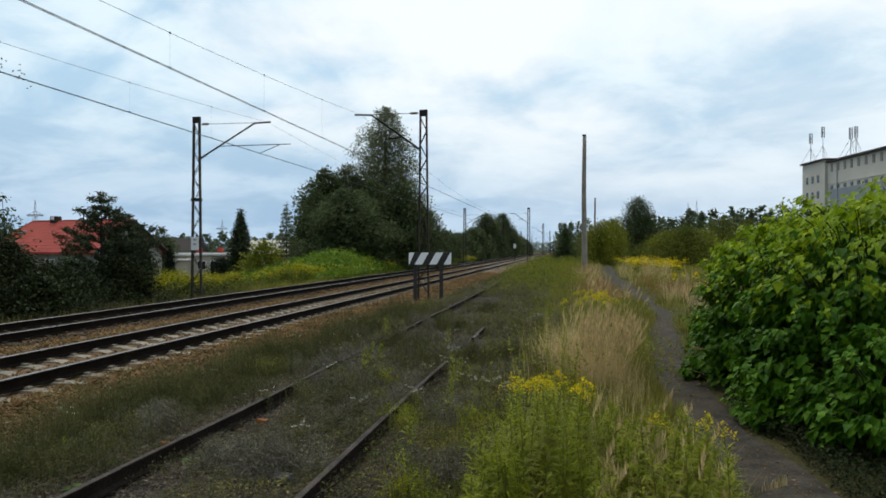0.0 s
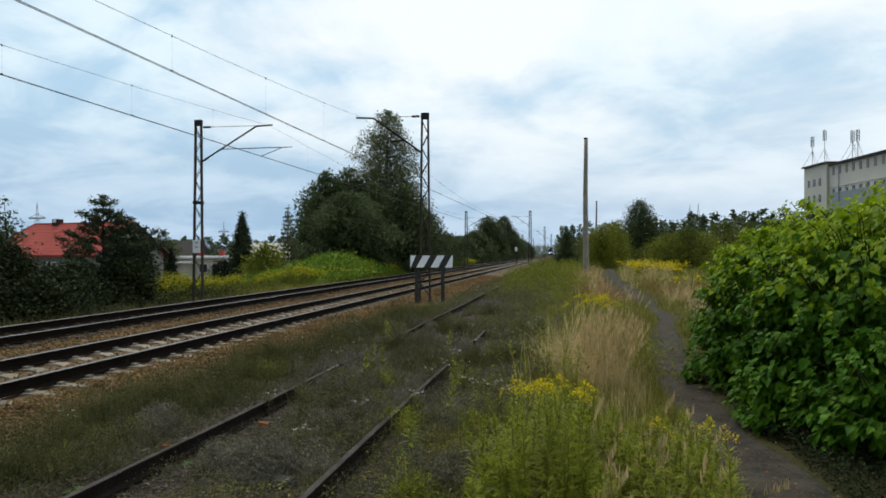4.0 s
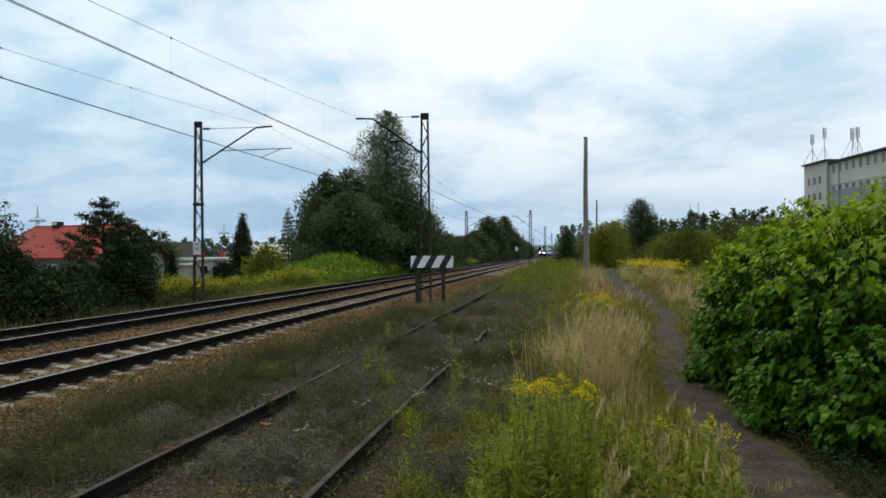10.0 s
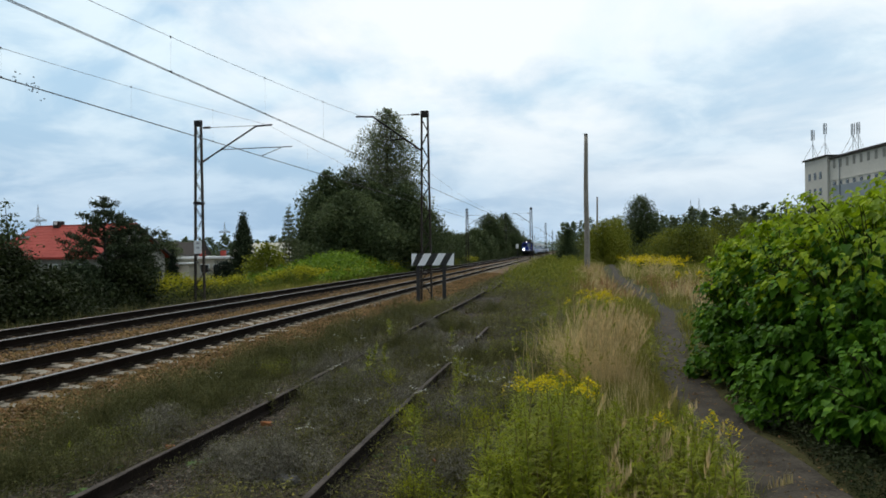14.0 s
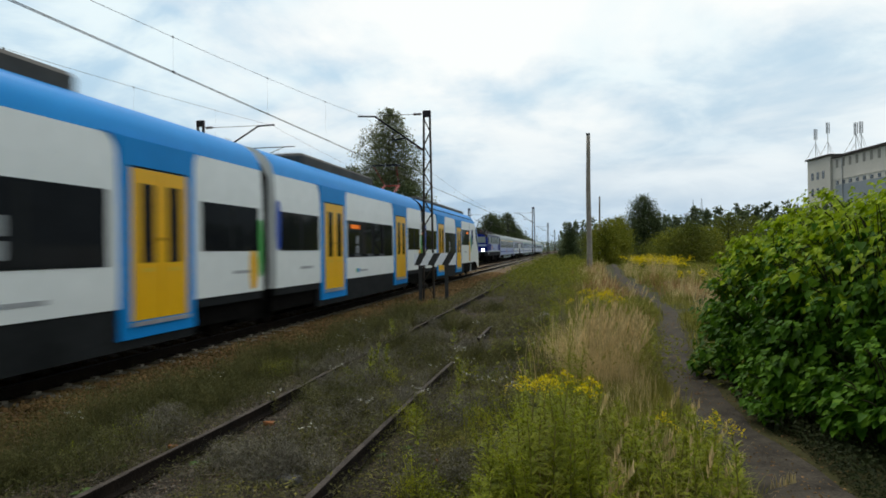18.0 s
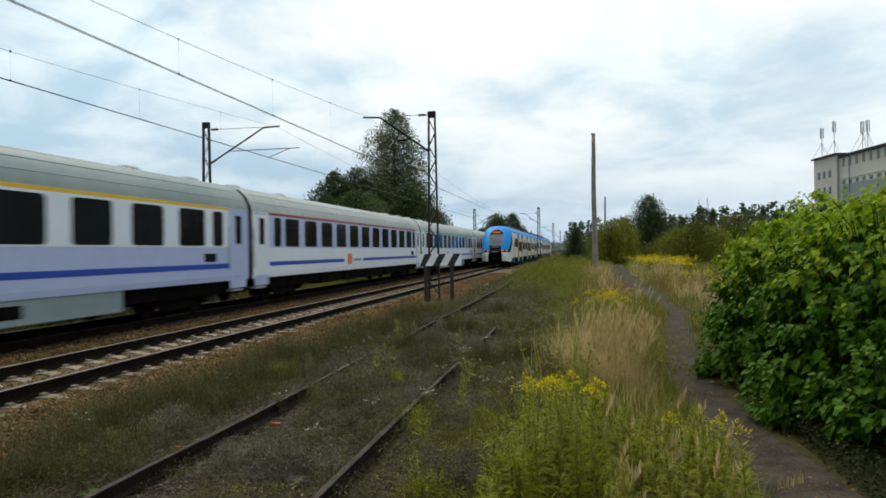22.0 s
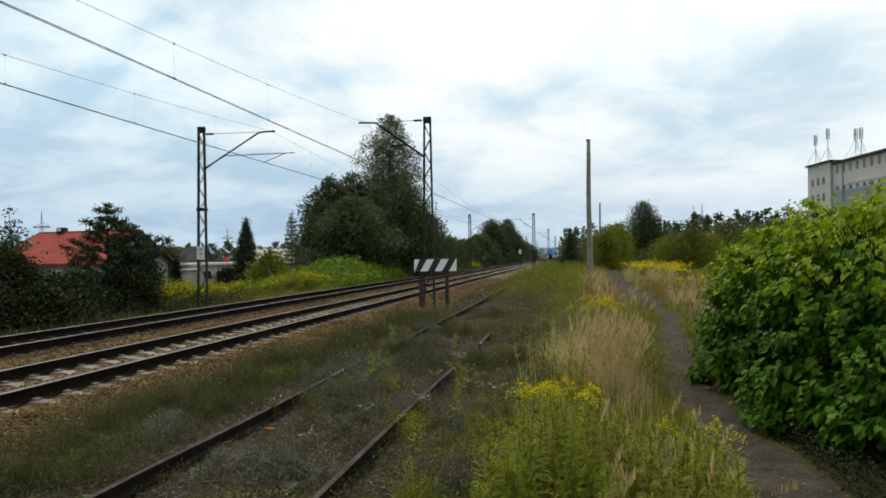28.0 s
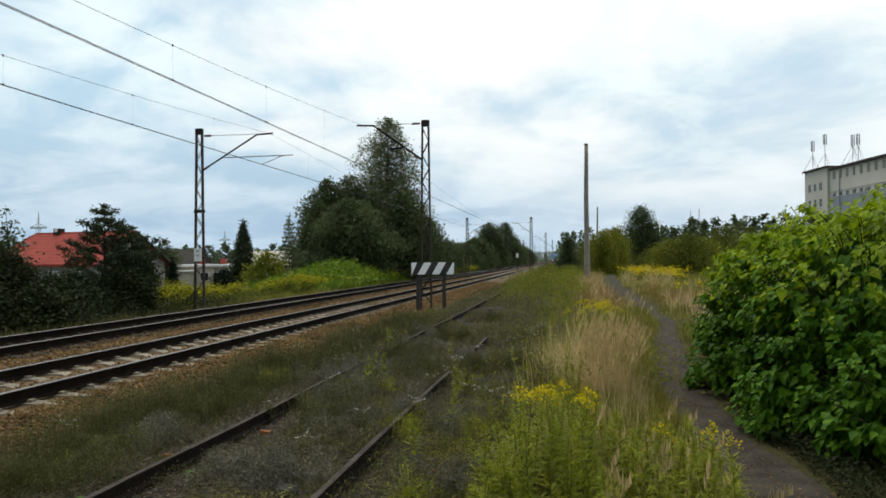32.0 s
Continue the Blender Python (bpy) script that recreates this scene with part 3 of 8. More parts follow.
def stones():
    rng = np.random.default_rng(11)
    octa = ([(1, 0, 0), (0, 1, 0), (-1, 0, 0), (0, -1, 0), (0, 0, 0.7), (0, 0, -0.7)], [(0, 1, 4), (1, 2, 4), (2, 3, 4), (3, 0, 4), (1, 0, 5), (2, 1, 5), (3, 2, 5), (0, 3, 5)])
    bands = ((-6.95, -4.6, 5.2, 24, 300, 0.034), (-6.95, -5.3, 24, 60, 90, 0.05), (-8.55, -7.15, 7, 30, 60, 0.028), (-10.85, -8.7, 9, 30, 140, 0.036), (-10.85, -7.1, 30, 75, 35, 0.055), (-14.2, -12.6, 14, 45, 70, 0.045))
    pos, size = [], []
    for x0, x1, y0, y1, dens, r in bands:
        n = int((x1 - x0) * (y1 - y0) * dens)
        x = rng.uniform(x0, x1, n) + (np.abs(rng.normal(0, 0.2, n)) if x1 > -6 else 0)
        y = rng.uniform(y0, y1, n)
        z = np.array([gz(a, b) for a, b in zip(x, y)])
        pos.append(np.stack([x, y, z + rng.uniform(0, 0.02, n)], 1))
        size.append(rng.uniform(0.55, 1.35, n)[:, None] * r * rng.uniform(0.7, 1.2, (n, 3)))
    pos, size = np.concatenate(pos), np.concatenate(size)
    n = 16000
    old = np.stack([rng.uniform(-13.0, -10.4, n), rng.uniform(11, 45, n), np.zeros(n)], 1)
    old[:, 2] = [gz(a, b) + 0.01 for a, b, c in old]
    v, f = many(octa, old, turns(rng, n, 1.2), rng.uniform(0.03, 0.055, (n, 3)))
    tagged(bulk("old_gravel", v, f, M_STONE_DARK), "dark oily ballast under the far track", "gravel", kind="stuff")
    v, f = many(octa, pos, turns(rng, len(pos), 1.2), size)
    tagged(bulk("ballast_gravel", v, f, M_STONE), "brown and tan crushed stone ballast along the tracks", "gravel", kind="stuff")


stones()


def path_grit():
    rng = np.random.default_rng(12)
    chip = ([(1, 0, 0), (0, 1, 0), (-1, 0, 0), (0, -1, 0), (0, 0, 0.6)], [(0, 1, 4), (1, 2, 4), (2, 3, 4), (3, 0, 4)])
    n = 1500
    y = rng.uniform(4.2, 20, n)
    x = np.interp(y, [p[1] for p in PATH_LINE], [p[0] for p in PATH_LINE]) + rng.normal(0, 0.22, n)
    z = np.array([gz(a, b) for a, b in zip(x, y)]) + 0.02
    v, f = many(chip, np.stack([x, y, z], 1), turns(rng, n, 0.4), rng.uniform(0.005, 0.016, (n, 3)))
    tagged(bulk("path_grit", v, f, M_STONE), "small stones and crumbs of earth on the footpath", "gravel", kind="stuff")


path_grit()


def siding_debris():
    """Stone chips and dead twigs lying on the soil of the siding."""
    rng = np.random.default_rng(13)
    chip = ([(1, 0, 0), (0, 1, 0), (-1, 0, 0), (0, -1, 0), (0.2, 0.1, 0.6)], [(0, 1, 4), (1, 2, 4), (2, 3, 4), (3, 0, 4)])
    n = 9000
    y = 3.6 + 18 * rng.uniform(0, 1, n) ** 1.6
    x = np.where(rng.uniform(0, 1, n) < 0.45, rng.normal(-3.45, 0.28, n), rng.uniform(-4.6, -0.3, n))
    z = np.array([gz(a, b) for a, b in zip(x, y)]) + 0.004
    v, f = many(chip, np.stack([x, y, z], 1), turns(rng, n, 0.4), rng.uniform(0.006, 0.02, (n, 1)) * rng.uniform(0.6, 1.3, (n, 3)) * np.where(rng.uniform(0, 1, (n, 1)) < 0.06, 1.9, 1.0))
    tagged(bulk("stone_chips", v, f, M_CHIP), "grey and brown stone chips on the siding soil", "gravel", kind="stuff")
    twig = ([(-0.5, 0, 0), (0.5, 0, 0), (0, 0, 1), (-0.3, 1, 0.3), (0.3, 1, 0.3), (0, 1, 0.9)], [(0, 1, 4), (0, 4, 3), (1, 2, 5), (1, 5, 4), (2, 0, 3), (2, 3, 5)])
    n = 3500
    y = 3.6 + 16 * rng.uniform(0, 1, n) ** 1.5
    x = rng.uniform(-4.8, -0.2, n)
    z = np.array([gz(a, b) for a, b in zip(x, y)]) + rng.uniform(0.004, 0.04, n)
    w = rng.uniform(0.003, 0.007, n)
    v, f = many(twig, np.stack([x, y, z], 1), turns(rng, n, 0, rng.normal(0.05, 0.18, n)), np.stack([w, rng.uniform(0.05, 0.32, n), w], 1))
    tagged(bulk("dead_twigs", v, f, M_TWIG), "thin dead twigs and stalks on the soil", "twigs", kind="stuff")


siding_debris()

# ---- masts and wires ----
def mast(x, y, h, side, arm_z, label, plate=False):
    """Lattice mast of two channels; side: +1 carries its arm towards +x."""
    t = tagged(empty("catenary_mast", x, y, gz(x, y) - 0.05), label, "catenary mast", "catenary masts")
    g = h - (gz(x, y) - 0.05)
    c = 0.03 if y < 60 else 0.06
    for s in (-1, 1):
        bm = bmesh.new()
        rings = []
        for z, w in ((0, 0.20), (g, 0.115)):
            rings.append([(s * w + a, b, z) for a, b in ((-c, -0.06), (c, -0.06), (c, 0.06), (-c, 0.06))])
        sweep(bm, rings)
        part("mast_leg", bm, M_MAST, t)
    bm = bmesh.new()
    n = 13
    for i in range(n):
        z0, z1 = 0.3 + (g - 0.6) * i / n, 0.3 + (g - 0.6) * (i + 1) / n
        w0, w1 = 0.2 - 0.085 * z0 / g, 0.2 - 0.085 * z1 / g
        s = 1 if i % 2 else -1
        for yy in (-0.055, 0.055):
            rod(bm, (-s * w0, yy, z0), (s * w1, yy, z1), 0.014, n=4)
    part("lacing", bm, M_MAST, t)
    boxpart("cap", (-0.15, 0.15, -0.08, 0.08, g - 0.24, g), M_ARM, t, "dark cap plate", 0.01)
    boxpart("base", (-0.26, 0.26, -0.2, 0.2, -0.2, 0.03), M_SLEEPER, t, "concrete footing", 0.02)
    off = gz(x, y) - 0.05
    reach = (3.02 if side > 0 else 2.60)
    up = arm_z - off
    bm = bmesh.new()
    elbow = (side * (reach - 0.55), 0, up)
    rod(bm, (side * 0.12, 0, up - 1.38), elbow, 0.035, n=8)
    rod(bm, elbow, (side * (reach + 0.12), 0, up + 0.03), 0.035, n=8)
    part("cantilever_arm", bm, M_ARM, t, "dark slanting bracket arm")
    bm = bmesh.new()
    rod(bm, (side * 0.1, 0, up + 0.02), (side * (reach - 0.5), 0, up + 0.02), 0.011, n=5)
    part("tie_rod", bm, M_ARM, t)
    for p0, p1 in (((side * 0.22, 0, up + 0.02), (side * 0.52, 0, up + 0.02)), ((side * 0.14, 0, up - 1.37), (side * 0.42, 0, up - 1.21))):
        bm = bmesh.new()
        a, b = Vector(p0), Vector(p1)
        for i in range(5):
            c = a.lerp(b, (i + 0.5) / 5)
            rod(bm, a.lerp(b, i / 5), c, 0.03, 0.055, 8)
            rod(bm, c, a.lerp(b, (i + 1) / 5), 0.055, 0.03, 8)
        part("insulator", bm, M_INSUL, t)
    bm = bmesh.new()
    k = 0.36
    root = (side * (0.12 + (reach - 0.67) * k), 0, up - 1.38 + 1.38 * k)
    if side > 0:
        rod(bm, root, (side * (reach + 0.95), 0, up - 0.86), 0.018, n=6)
        rod(bm, (side * (reach + 0.5), 0, up - 0.88), (side * (reach - 0.35), 0, up - 1.2), 0.014, n=6)
    else:
        end = (root[0] + side * 0.55, 0, root[2] - 0.06)
        rod(bm, root, end, 0.03, n=6)
        rod(bm, (root[0] + side * 0.5, 0, root[2] + 0.32), end, 0.02, n=6)
    part("steady_arm", bm, M_ARM, t)
    if plate:
        bm = bmesh.new()
        box(bm, -0.17, 0.15, -0.13, -0.11, 1.64 - off, 2.16 - off)
        sign = part("number_plate", bm, M_WHITE, t, "white plate with faded dark marks")
        for zz in (2.02, 1.84):
            boxpart("mark", (-0.08, 0.06, -0.135, -0.129, zz - off, zz + 0.07 - off), M_GALV, sign)
        boxpart("strap", (-0.2, 0.2, -0.1, 0.1, 3.6 - off, 3.72 - off), M_ARM, t)
    return t


MASTS = (-38.0, 28.0, 108.0, 175.0, 245.0, 320.0)
for k, y in enumerate(MASTS):
    top = 7.0 if k < 2 else 7.7
    mast(-5.4, y, top, -1, 6.86, "tall lattice steel mast with bracket arm over the near track" if k == 1 else "lattice steel catenary mast beside the tracks")
    mast(-14.7, y, top, 1, 6.68, "tall lattice steel mast with white plate and bracket arm" if k == 1 else "lattice steel catenary mast beside the tracks", plate=(k == 1))


def wires(cx, zc, zm, label):
    t = tagged(empty("overhead_line", cx, 0, 0), label, "overhead wires", "overhead lines")
    stops = (-104.0, *MASTS, 400.0)
    spans = list(zip(stops, stops[1:]))
    drops, line = [], []
    for a, b in spans:
        n = 16 if a < 100 else 6
        low = zc + 0.28
        pts = [(0, a + (b - a) * i / n, low + (zm - low) * (2 * i / n - 1) ** 2) for i in range(n + 1)]
        line += pts[:-1]
        if -50 < a < 200:
            m = int((b - a) / 4.4)
            for i in range(1, m):
                u = i / m
                drops.append((a + (b - a) * u, low + (zm - low) * (2 * u - 1) ** 2))
    def strand(name, pts, r):
        bm = bmesh.new()
        sweep(bm, [[(x + r * math.cos(k * 1.2566), y, z + r * math.sin(k * 1.2566)) for k in range(5)] for x, y, z in pts])
        part(name, bm, M_WIRE, t)

    strand("messenger_wire", line, 0.005)
    for dx in (-0.025, 0.025):
        strand("contact_wire", [(dx, y, zc) for y in stops], 0.0075)
    for y, z in drops:
        bm = bmesh.new()
        rod(bm, (0, y, zc), (0, y, z), 0.0013, n=4)
        box(bm, -0.02, 0.02, y - 0.01, y + 0.01, zc - 0.008, zc + 0.03)
        box(bm, -0.009, 0.009, y - 0.014, y + 0.014, z - 0.02, z + 0.025)
        part("dropper", bm, M_WIRE, t)


wires(NEAR_X, 5.30, 6.88, "messenger and contact wires above the near track")
wires(FAR_X, 5.38, 6.70, "messenger and contact wires above the far track")


# ---- striped sign board, poles ----
def stop_board():
    x, y = -5.05, 27.5
    t = tagged(empty("striped_board", x, y, gz(x, y), 12.0), "black and white diagonally striped board on dark posts", "railway sign")
    zb, zt, w = 1.10 - gz(x, y), 1.55 - gz(x, y), 0.80
    for px in (-0.56, 0.42):
        boxpart("post", (px - 0.07, px + 0.07, 0.02, 0.1, -0.3, zt - 0.04), M_BLACK, t, "dark steel post", 0.006)
    boxpart("board", (-w, w, -0.01, 0.018, zb, zt), M_BLACK, t, "black board", 0.004)
    sl = 0.22
    for c in (-0.84, -0.30, 0.24, 0.78):
        pts = [(c - 0.17 - sl / 2, zb), (c + 0.11 - sl / 2, zb), (c + 0.11 + sl / 2 + 0.03, zt), (c - 0.17 + sl / 2 + 0.03, zt)]
        pts = [(min(w, max(-w, a)), b) for a, b in pts]
        if pts[1][0] - pts[0][0] < 0.01:
            pts[0], pts[1] = (-w, zb), (-w + 0.02, zb)
        bm = bmesh.new()
        sweep(bm, [[(a, d, b) for a, b in pts] for d in (-0.015, -0.0115)])
        part("stripe", bm, M_BOARD, t, "white slanting stripe")


stop_board()


def pole(x, y, h, r, label):
    t = tagged(empty("utility_pole", x, y, gz(x, y) - 0.1), label, "pole", "bare poles")
    bm = bmesh.new()
    n = 10
    rings = []
    for i in range(9):
        z = h * i / 8
        rr = r * (1 - 0.38 * i / 8)
        rings.append([(rr * math.cos(2 * math.pi * k / n) + 0.02 * math.sin(i), rr * math.sin(2 * math.pi * k / n), z) for k in range(n)])
    sweep(bm, rings)
    part("shaft", bm, M_TIMBER, t, smooth=True)
    boxpart("cap", (-r * 0.66, r * 0.66, -r * 0.66, r * 0.66, h, h + 0.05), M_DARKTRIM, t)
    return t


pole(1.11, 48.84, 9.15, 0.19, "tall bare weathered pole standing in dry grass")
pole(3.92, 107.09, 9.0, 0.17, "bare weathered pole beside bushes")


def signal_post(x, y, h, label):
    t = tagged(empty("marker_post", x, y, gz(x, y)), label, "railway marker", "lineside markers")
    boxpart("post", (-0.05, 0.05, -0.05, 0.05, -0.2, h), M_BLACK, t)
    boxpart("plate", (-0.2, 0.2, -0.08, -0.05, h - 0.7, h), M_WHITE, t, "white plate", 0.01)


signal_post(-8.25, 120.27, 2.57 + 0.2, "white marker plate on a post by the track")
signal_post(-6.67, 191.49, 2.81 + 0.2, "small white marker plate far along the track")

# ---- trees and plants ----
def tree(name, x, y, z0, h, prof, n, leaf, mat, label, cat="tree", r=0.12, seed=1, wob=0.25, bare=0.12, squash=1.0, droop=0.0, clump=0.45, group="", multi=1):
    """prof: pairs (share of height, radius). Crown of n leaves gathered in clumps, on a tapered trunk with limbs."""
    rng = np.random.default_rng(seed)
    t = tagged(empty(name, x, y, z0), label, cat, group)
    hs, rs = np.array([p[0] for p in prof]), np.array([p[1] for p in prof])

    def rad(u, a):
        k = np.array([noise.noise((seed * 3.1 + 1.3 * math.cos(b), 1.3 * math.sin(b), c * 5.0)) for b, c in zip(a, u)])
        return np.interp(u, hs, rs) * (1 + wob * 2 * k)

    nc = max(12, n // 22)
    u = rng.uniform(hs[0], hs[-1], nc * 4)
    keep = rng.uniform(0, 1, nc * 4) < (np.interp(u, hs, rs) / rs.max()) ** 1.3 + 0.06
    u = u[keep][:nc]
    nc = len(u)
    a = rng.uniform(0, 2 * np.pi, nc)
    d = rad(u, a) * np.sqrt(rng.uniform(0.12, 1.0, nc))
    c = np.stack([d * np.cos(a), d * np.sin(a) * squash, u * h - droop * d], 1)
    idx = rng.integers(0, nc, n)
    cr = clump * (0.5 + np.interp(u, hs, rs) / rs.max())[idx]
    pos = c[idx] + rng.normal(0, 1, (n, 3)) * cr[:, None] * np.array([0.75, 0.75, 0.55])
    pos[:, 2] = np.maximum(pos[:, 2], 0.05)
    size = rng.uniform(0.6, 1.4, n)[:, None] * leaf * np.array([0.62, 1.0, 1.0])
    v, f = many(KITE, pos, turns(rng, n, 1.0), size)
    crown = bulk("crown", v, f, mat, t)
    bm = bmesh.new()
    for k in range(multi):
        ox, oy = (0, 0) if multi == 1 else (rng.uniform(-0.4, 0.4) * rs.max(), rng.uniform(-0.4, 0.4) * rs.max())
        rings = []
        for i in range(6):
            s = i / 5
            rr = r * (1 - 0.85 * s) + 0.008
            rings.append([(ox * (0.4 + 0.6 * s) + rr * math.cos(q * math.pi / 3) + 0.12 * r * math.sin(i * 1.7 + seed), oy * (0.4 + 0.6 * s) + rr * math.sin(q * math.pi / 3), -0.3 + s * h * 0.9) for q in range(6)])
        sweep(bm, rings)
    part("trunk", bm, M_BARK, t)
    bm = bmesh.new()
    for i in range(0, nc, max(1, nc // 26)):
        p = c[i]
        rod(bm, (0, 0, max(bare * h, p[2] * 0.6)), tuple(p), r * 0.28, 0.012, 4)
    part("branchwork", bm, M_BARK, t)
    return t


def conifer(name, x, y, z0, h, r, whorls, per, rise, leaf, mat, label, seed, open_=0.0, outline=None):
    """Whorled branches with needle sprays; rise: slope of the branches; outline: pairs (share of height, share of r)."""
    rng = np.random.default_rng(seed)
    t = tagged(empty(name, x, y, z0), label, "tree")
    pos, head, bm = [], [], bmesh.new()
    for i in range(whorls):
        u = i / (whorls - 1)
        zc = h * (0.06 + 0.92 * u)
        rr = r * ((1 - u) ** 0.85 if outline is None else float(np.interp(u, *zip(*outline)))) * (1 + open_ * rng.uniform(-0.5, 0.5)) + 0.05
        for k in range(per):
            a = k * 2 * math.pi / per + i * 0.7 + rng.uniform(-0.3, 0.3)
            L = rr * rng.uniform(0.65 - open_ * 0.3, 1.1)
            tip = (L * math.cos(a), L * math.sin(a), zc + rise * L)
            rod(bm, (0, 0, zc), tip, 0.02, 0.006, 3)
            n = max(6, int(L / (leaf * 0.055)))
            s = rng.uniform(0.25 + open_ * 0.3, 1.03, n)
            p = np.stack([s * tip[0], s * tip[1], zc + rise * L * s - 0.10 * L * s * s], 1) + rng.normal(0, leaf * 0.30, (n, 3))
            pos.append(p)
    pos = np.concatenate(pos)
    n = len(pos)
    v, f = many(KITE, pos, turns(rng, n, 0.9), rng.uniform(0.5, 1.2, n)[:, None] * leaf * np.array([0.35, 1, 1]))
    bulk("crown", v, f, mat, t)
    part("branchwork", bm, M_BARK, t)
    bm = bmesh.new()
    rod(bm, (0, 0, -0.3), (0, 0, h * 0.97), 0.09, 0.015, 7)
    part("trunk", bm, M_BARK, t)
    return t


ROUND = ((0.08, 0.55), (0.2, 0.9), (0.42, 1.0), (0.65, 0.85), (0.85, 0.5), (1.0, 0.08))
BUSHY = ((0.0, 0.8), (0.15, 1.0), (0.45, 0.95), (0.7, 0.7), (0.9, 0.35), (1.0, 0.08))
TALL = ((0.12, 0.7), (0.3, 1.0), (0.5, 0.95), (0.7, 0.75), (0.86, 0.5), (1.0, 0.12))
CONE = ((0.03, 1.0), (0.25, 0.8), (0.5, 0.52), (0.75, 0.28), (0.93, 0.08), (1.0, 0.015))


def sized(prof, w):
    return tuple((a, b * w) for a, b in prof)


# the dark grove beyond the far track
tree("poplar_tree", -19.91, 80.83, -1.0, 18.4, ((0.12, 2.6), (0.3, 3.2), (0.48, 3.3), (0.64, 2.9), (0.76, 2.3), (0.85, 1.8), (0.93, 1.2), (0.98, 0.7), (1.0, 0.2)), 56000, 0.2, M_TREE_POPLAR, "tall grey-green poplar rising above a dark grove", r=0.3, seed=5, wob=0.6, clump=0.36)
tree("willow_tree", -25.65, 76.84, -1.0, 11.4, sized(ROUND, 2.9), 24000, 0.27, M_TREE_DARK, "dark bushy willow in the grove by the railway", r=0.22, seed=21, clump=0.52, group="grove trees")
tree("willow_tree", -24.42, 81.10, -1.0, 12.2, sized(ROUND, 3.5), 26000, 0.27, M_TREE_DARK, "dark bushy willow in the grove by the railway", r=0.24, seed=22, clump=0.56, group="grove trees")
tree("willow_tree", -19.74, 74.78, -1.0, 9.6, sized(BUSHY, 3.7), 28000, 0.25, M_TREE_DARK, "dark bushy willow in the grove by the railway", r=0.24, seed=23, clump=0.56, group="grove trees")
tree("willow_tree", -16.53, 74.30, -1.0, 9.4, sized(BUSHY, 3.3), 26000, 0.25, M_TREE_DARK, "dark bushy willow in the grove by the railway", r=0.24, seed=24, clump=0.56, group="grove trees")
tree("willow_tree", -25.06, 71.87, -1.1, 8.6, sized(BUSHY, 2.0), 18000, 0.24, M_TREE_DARK, "dark bushy willow in the grove by the railway", r=0.2, seed=25, clump=0.45, group="grove trees")
tree("willow_tree", -16.13, 84.50, -1.0, 7.4, sized(BUSHY, 2.9), 20000, 0.25, M_TREE_DARK, "dark bushy willow in the grove by the railway", r=0.2, seed=26, clump=0.49, group="grove trees")
tree("willow_tree", -20.46, 68.56, -1.0, 8.2, sized(TALL, 4.0), 34000, 0.25, M_TREE_DARK, "dark bushy willow in the grove by the railway", r=0.2, seed=27, wob=0.5, clump=0.6, group="grove trees")
tree("willow_tree", -17.51, 108.60, -0.9, 5.2, sized(BUSHY, 2.6), 9000, 0.26, M_TREE_DARK, "low dark willow beyond the masts", r=0.15, seed=28, clump=0.6, group="grove trees")
tree("willow_tree", -24.04, 117.65, -0.9, 6.0, sized(BUSHY, 4.5), 11000, 0.28, M_TREE_DARK, "low dark willow beyond the masts", r=0.15, seed=29, clump=0.8, group="grove trees")
# trees farther along the line
for i, (x, y, h, w) in enumerate(((-18.5, 175.0, 10.9, 4.1), (-18.4, 215.0, 12.9, 4.4), (-18.72, 148.94, 6.5, 3.5), (-16.8, 230.0, 8.7, 3.2), (-19.5, 335.0, 7.5, 4.5), (-19.98, 138.60, 5.2, 3.0))):
    tree("lineside_tree", x, y, -0.8, h, sized(BUSHY, w), 22000, 0.36, M_TREE_DARK, "dark leafy tree farther along the railway", r=0.2, seed=40 + i, clump=0.8, group="lineside trees")
# beside the houses
PINE = ((0.0, 0.7), (0.2, 0.95), (0.45, 1.0), (0.65, 0.8), (0.8, 0.62), (0.9, 0.34), (1.0, 0.05))
conifer("pine_tree", -19.07, 28.26, -0.75, 4.75, 1.75, 14, 9, 0.5, 0.17, M_PINE, "dark young pine in front of the red-roofed house", 51, 0.8, PINE)
conifer("pine_tree", -18.80, 29.83, -0.75, 3.9, 1.25, 12, 9, 0.5, 0.17, M_PINE, "dark young pine beside the house gable", 58, 0.8, PINE)
conifer("spruce_tree", -25.87, 56.53, -1.3, 6.2, 1.75, 26, 11, -0.25, 0.26, M_PINE, "dark blue-green spruce near the white garage", 52, 0.1)
conifer("spruce_tree", -29.42, 51.88, -1.3, 3.2, 0.9, 14, 8, -0.15, 0.18, M_CONIFER, "small young spruce beside the goldenrod", 57, 0.2)
conifer("larch_tree", -24.47, 62.84, -1.2, 6.9, 1.7, 18, 6, 0.12, 0.24, M_TREE_POPLAR, "thin grey-green larch beside the grove", 53, 0.6)
tree("lilac_bush", -21.91, 52.12, -1.2, 3.4, sized(BUSHY, 1.7), 5000, 0.22, M_TREE_LIGHT, "light green bush behind the goldenrod", "bush", r=0.06, seed=54, clump=0.35)
tree("cypress_bush", -26.61, 54.38, -1.2, 2.4, sized(BUSHY, 0.95), 3500, 0.16, M_CONIFER, "small dark round conifer by the garage", "bush", r=0.06, seed=55, clump=0.2)
tree("fruit_tree", -42.99, 73.96, -1.3, 5.2, sized(ROUND, 1.7), 5000, 0.24, M_TREE_DARK, "dark fruit tree behind the house gable", r=0.12, seed=56, clump=0.35)
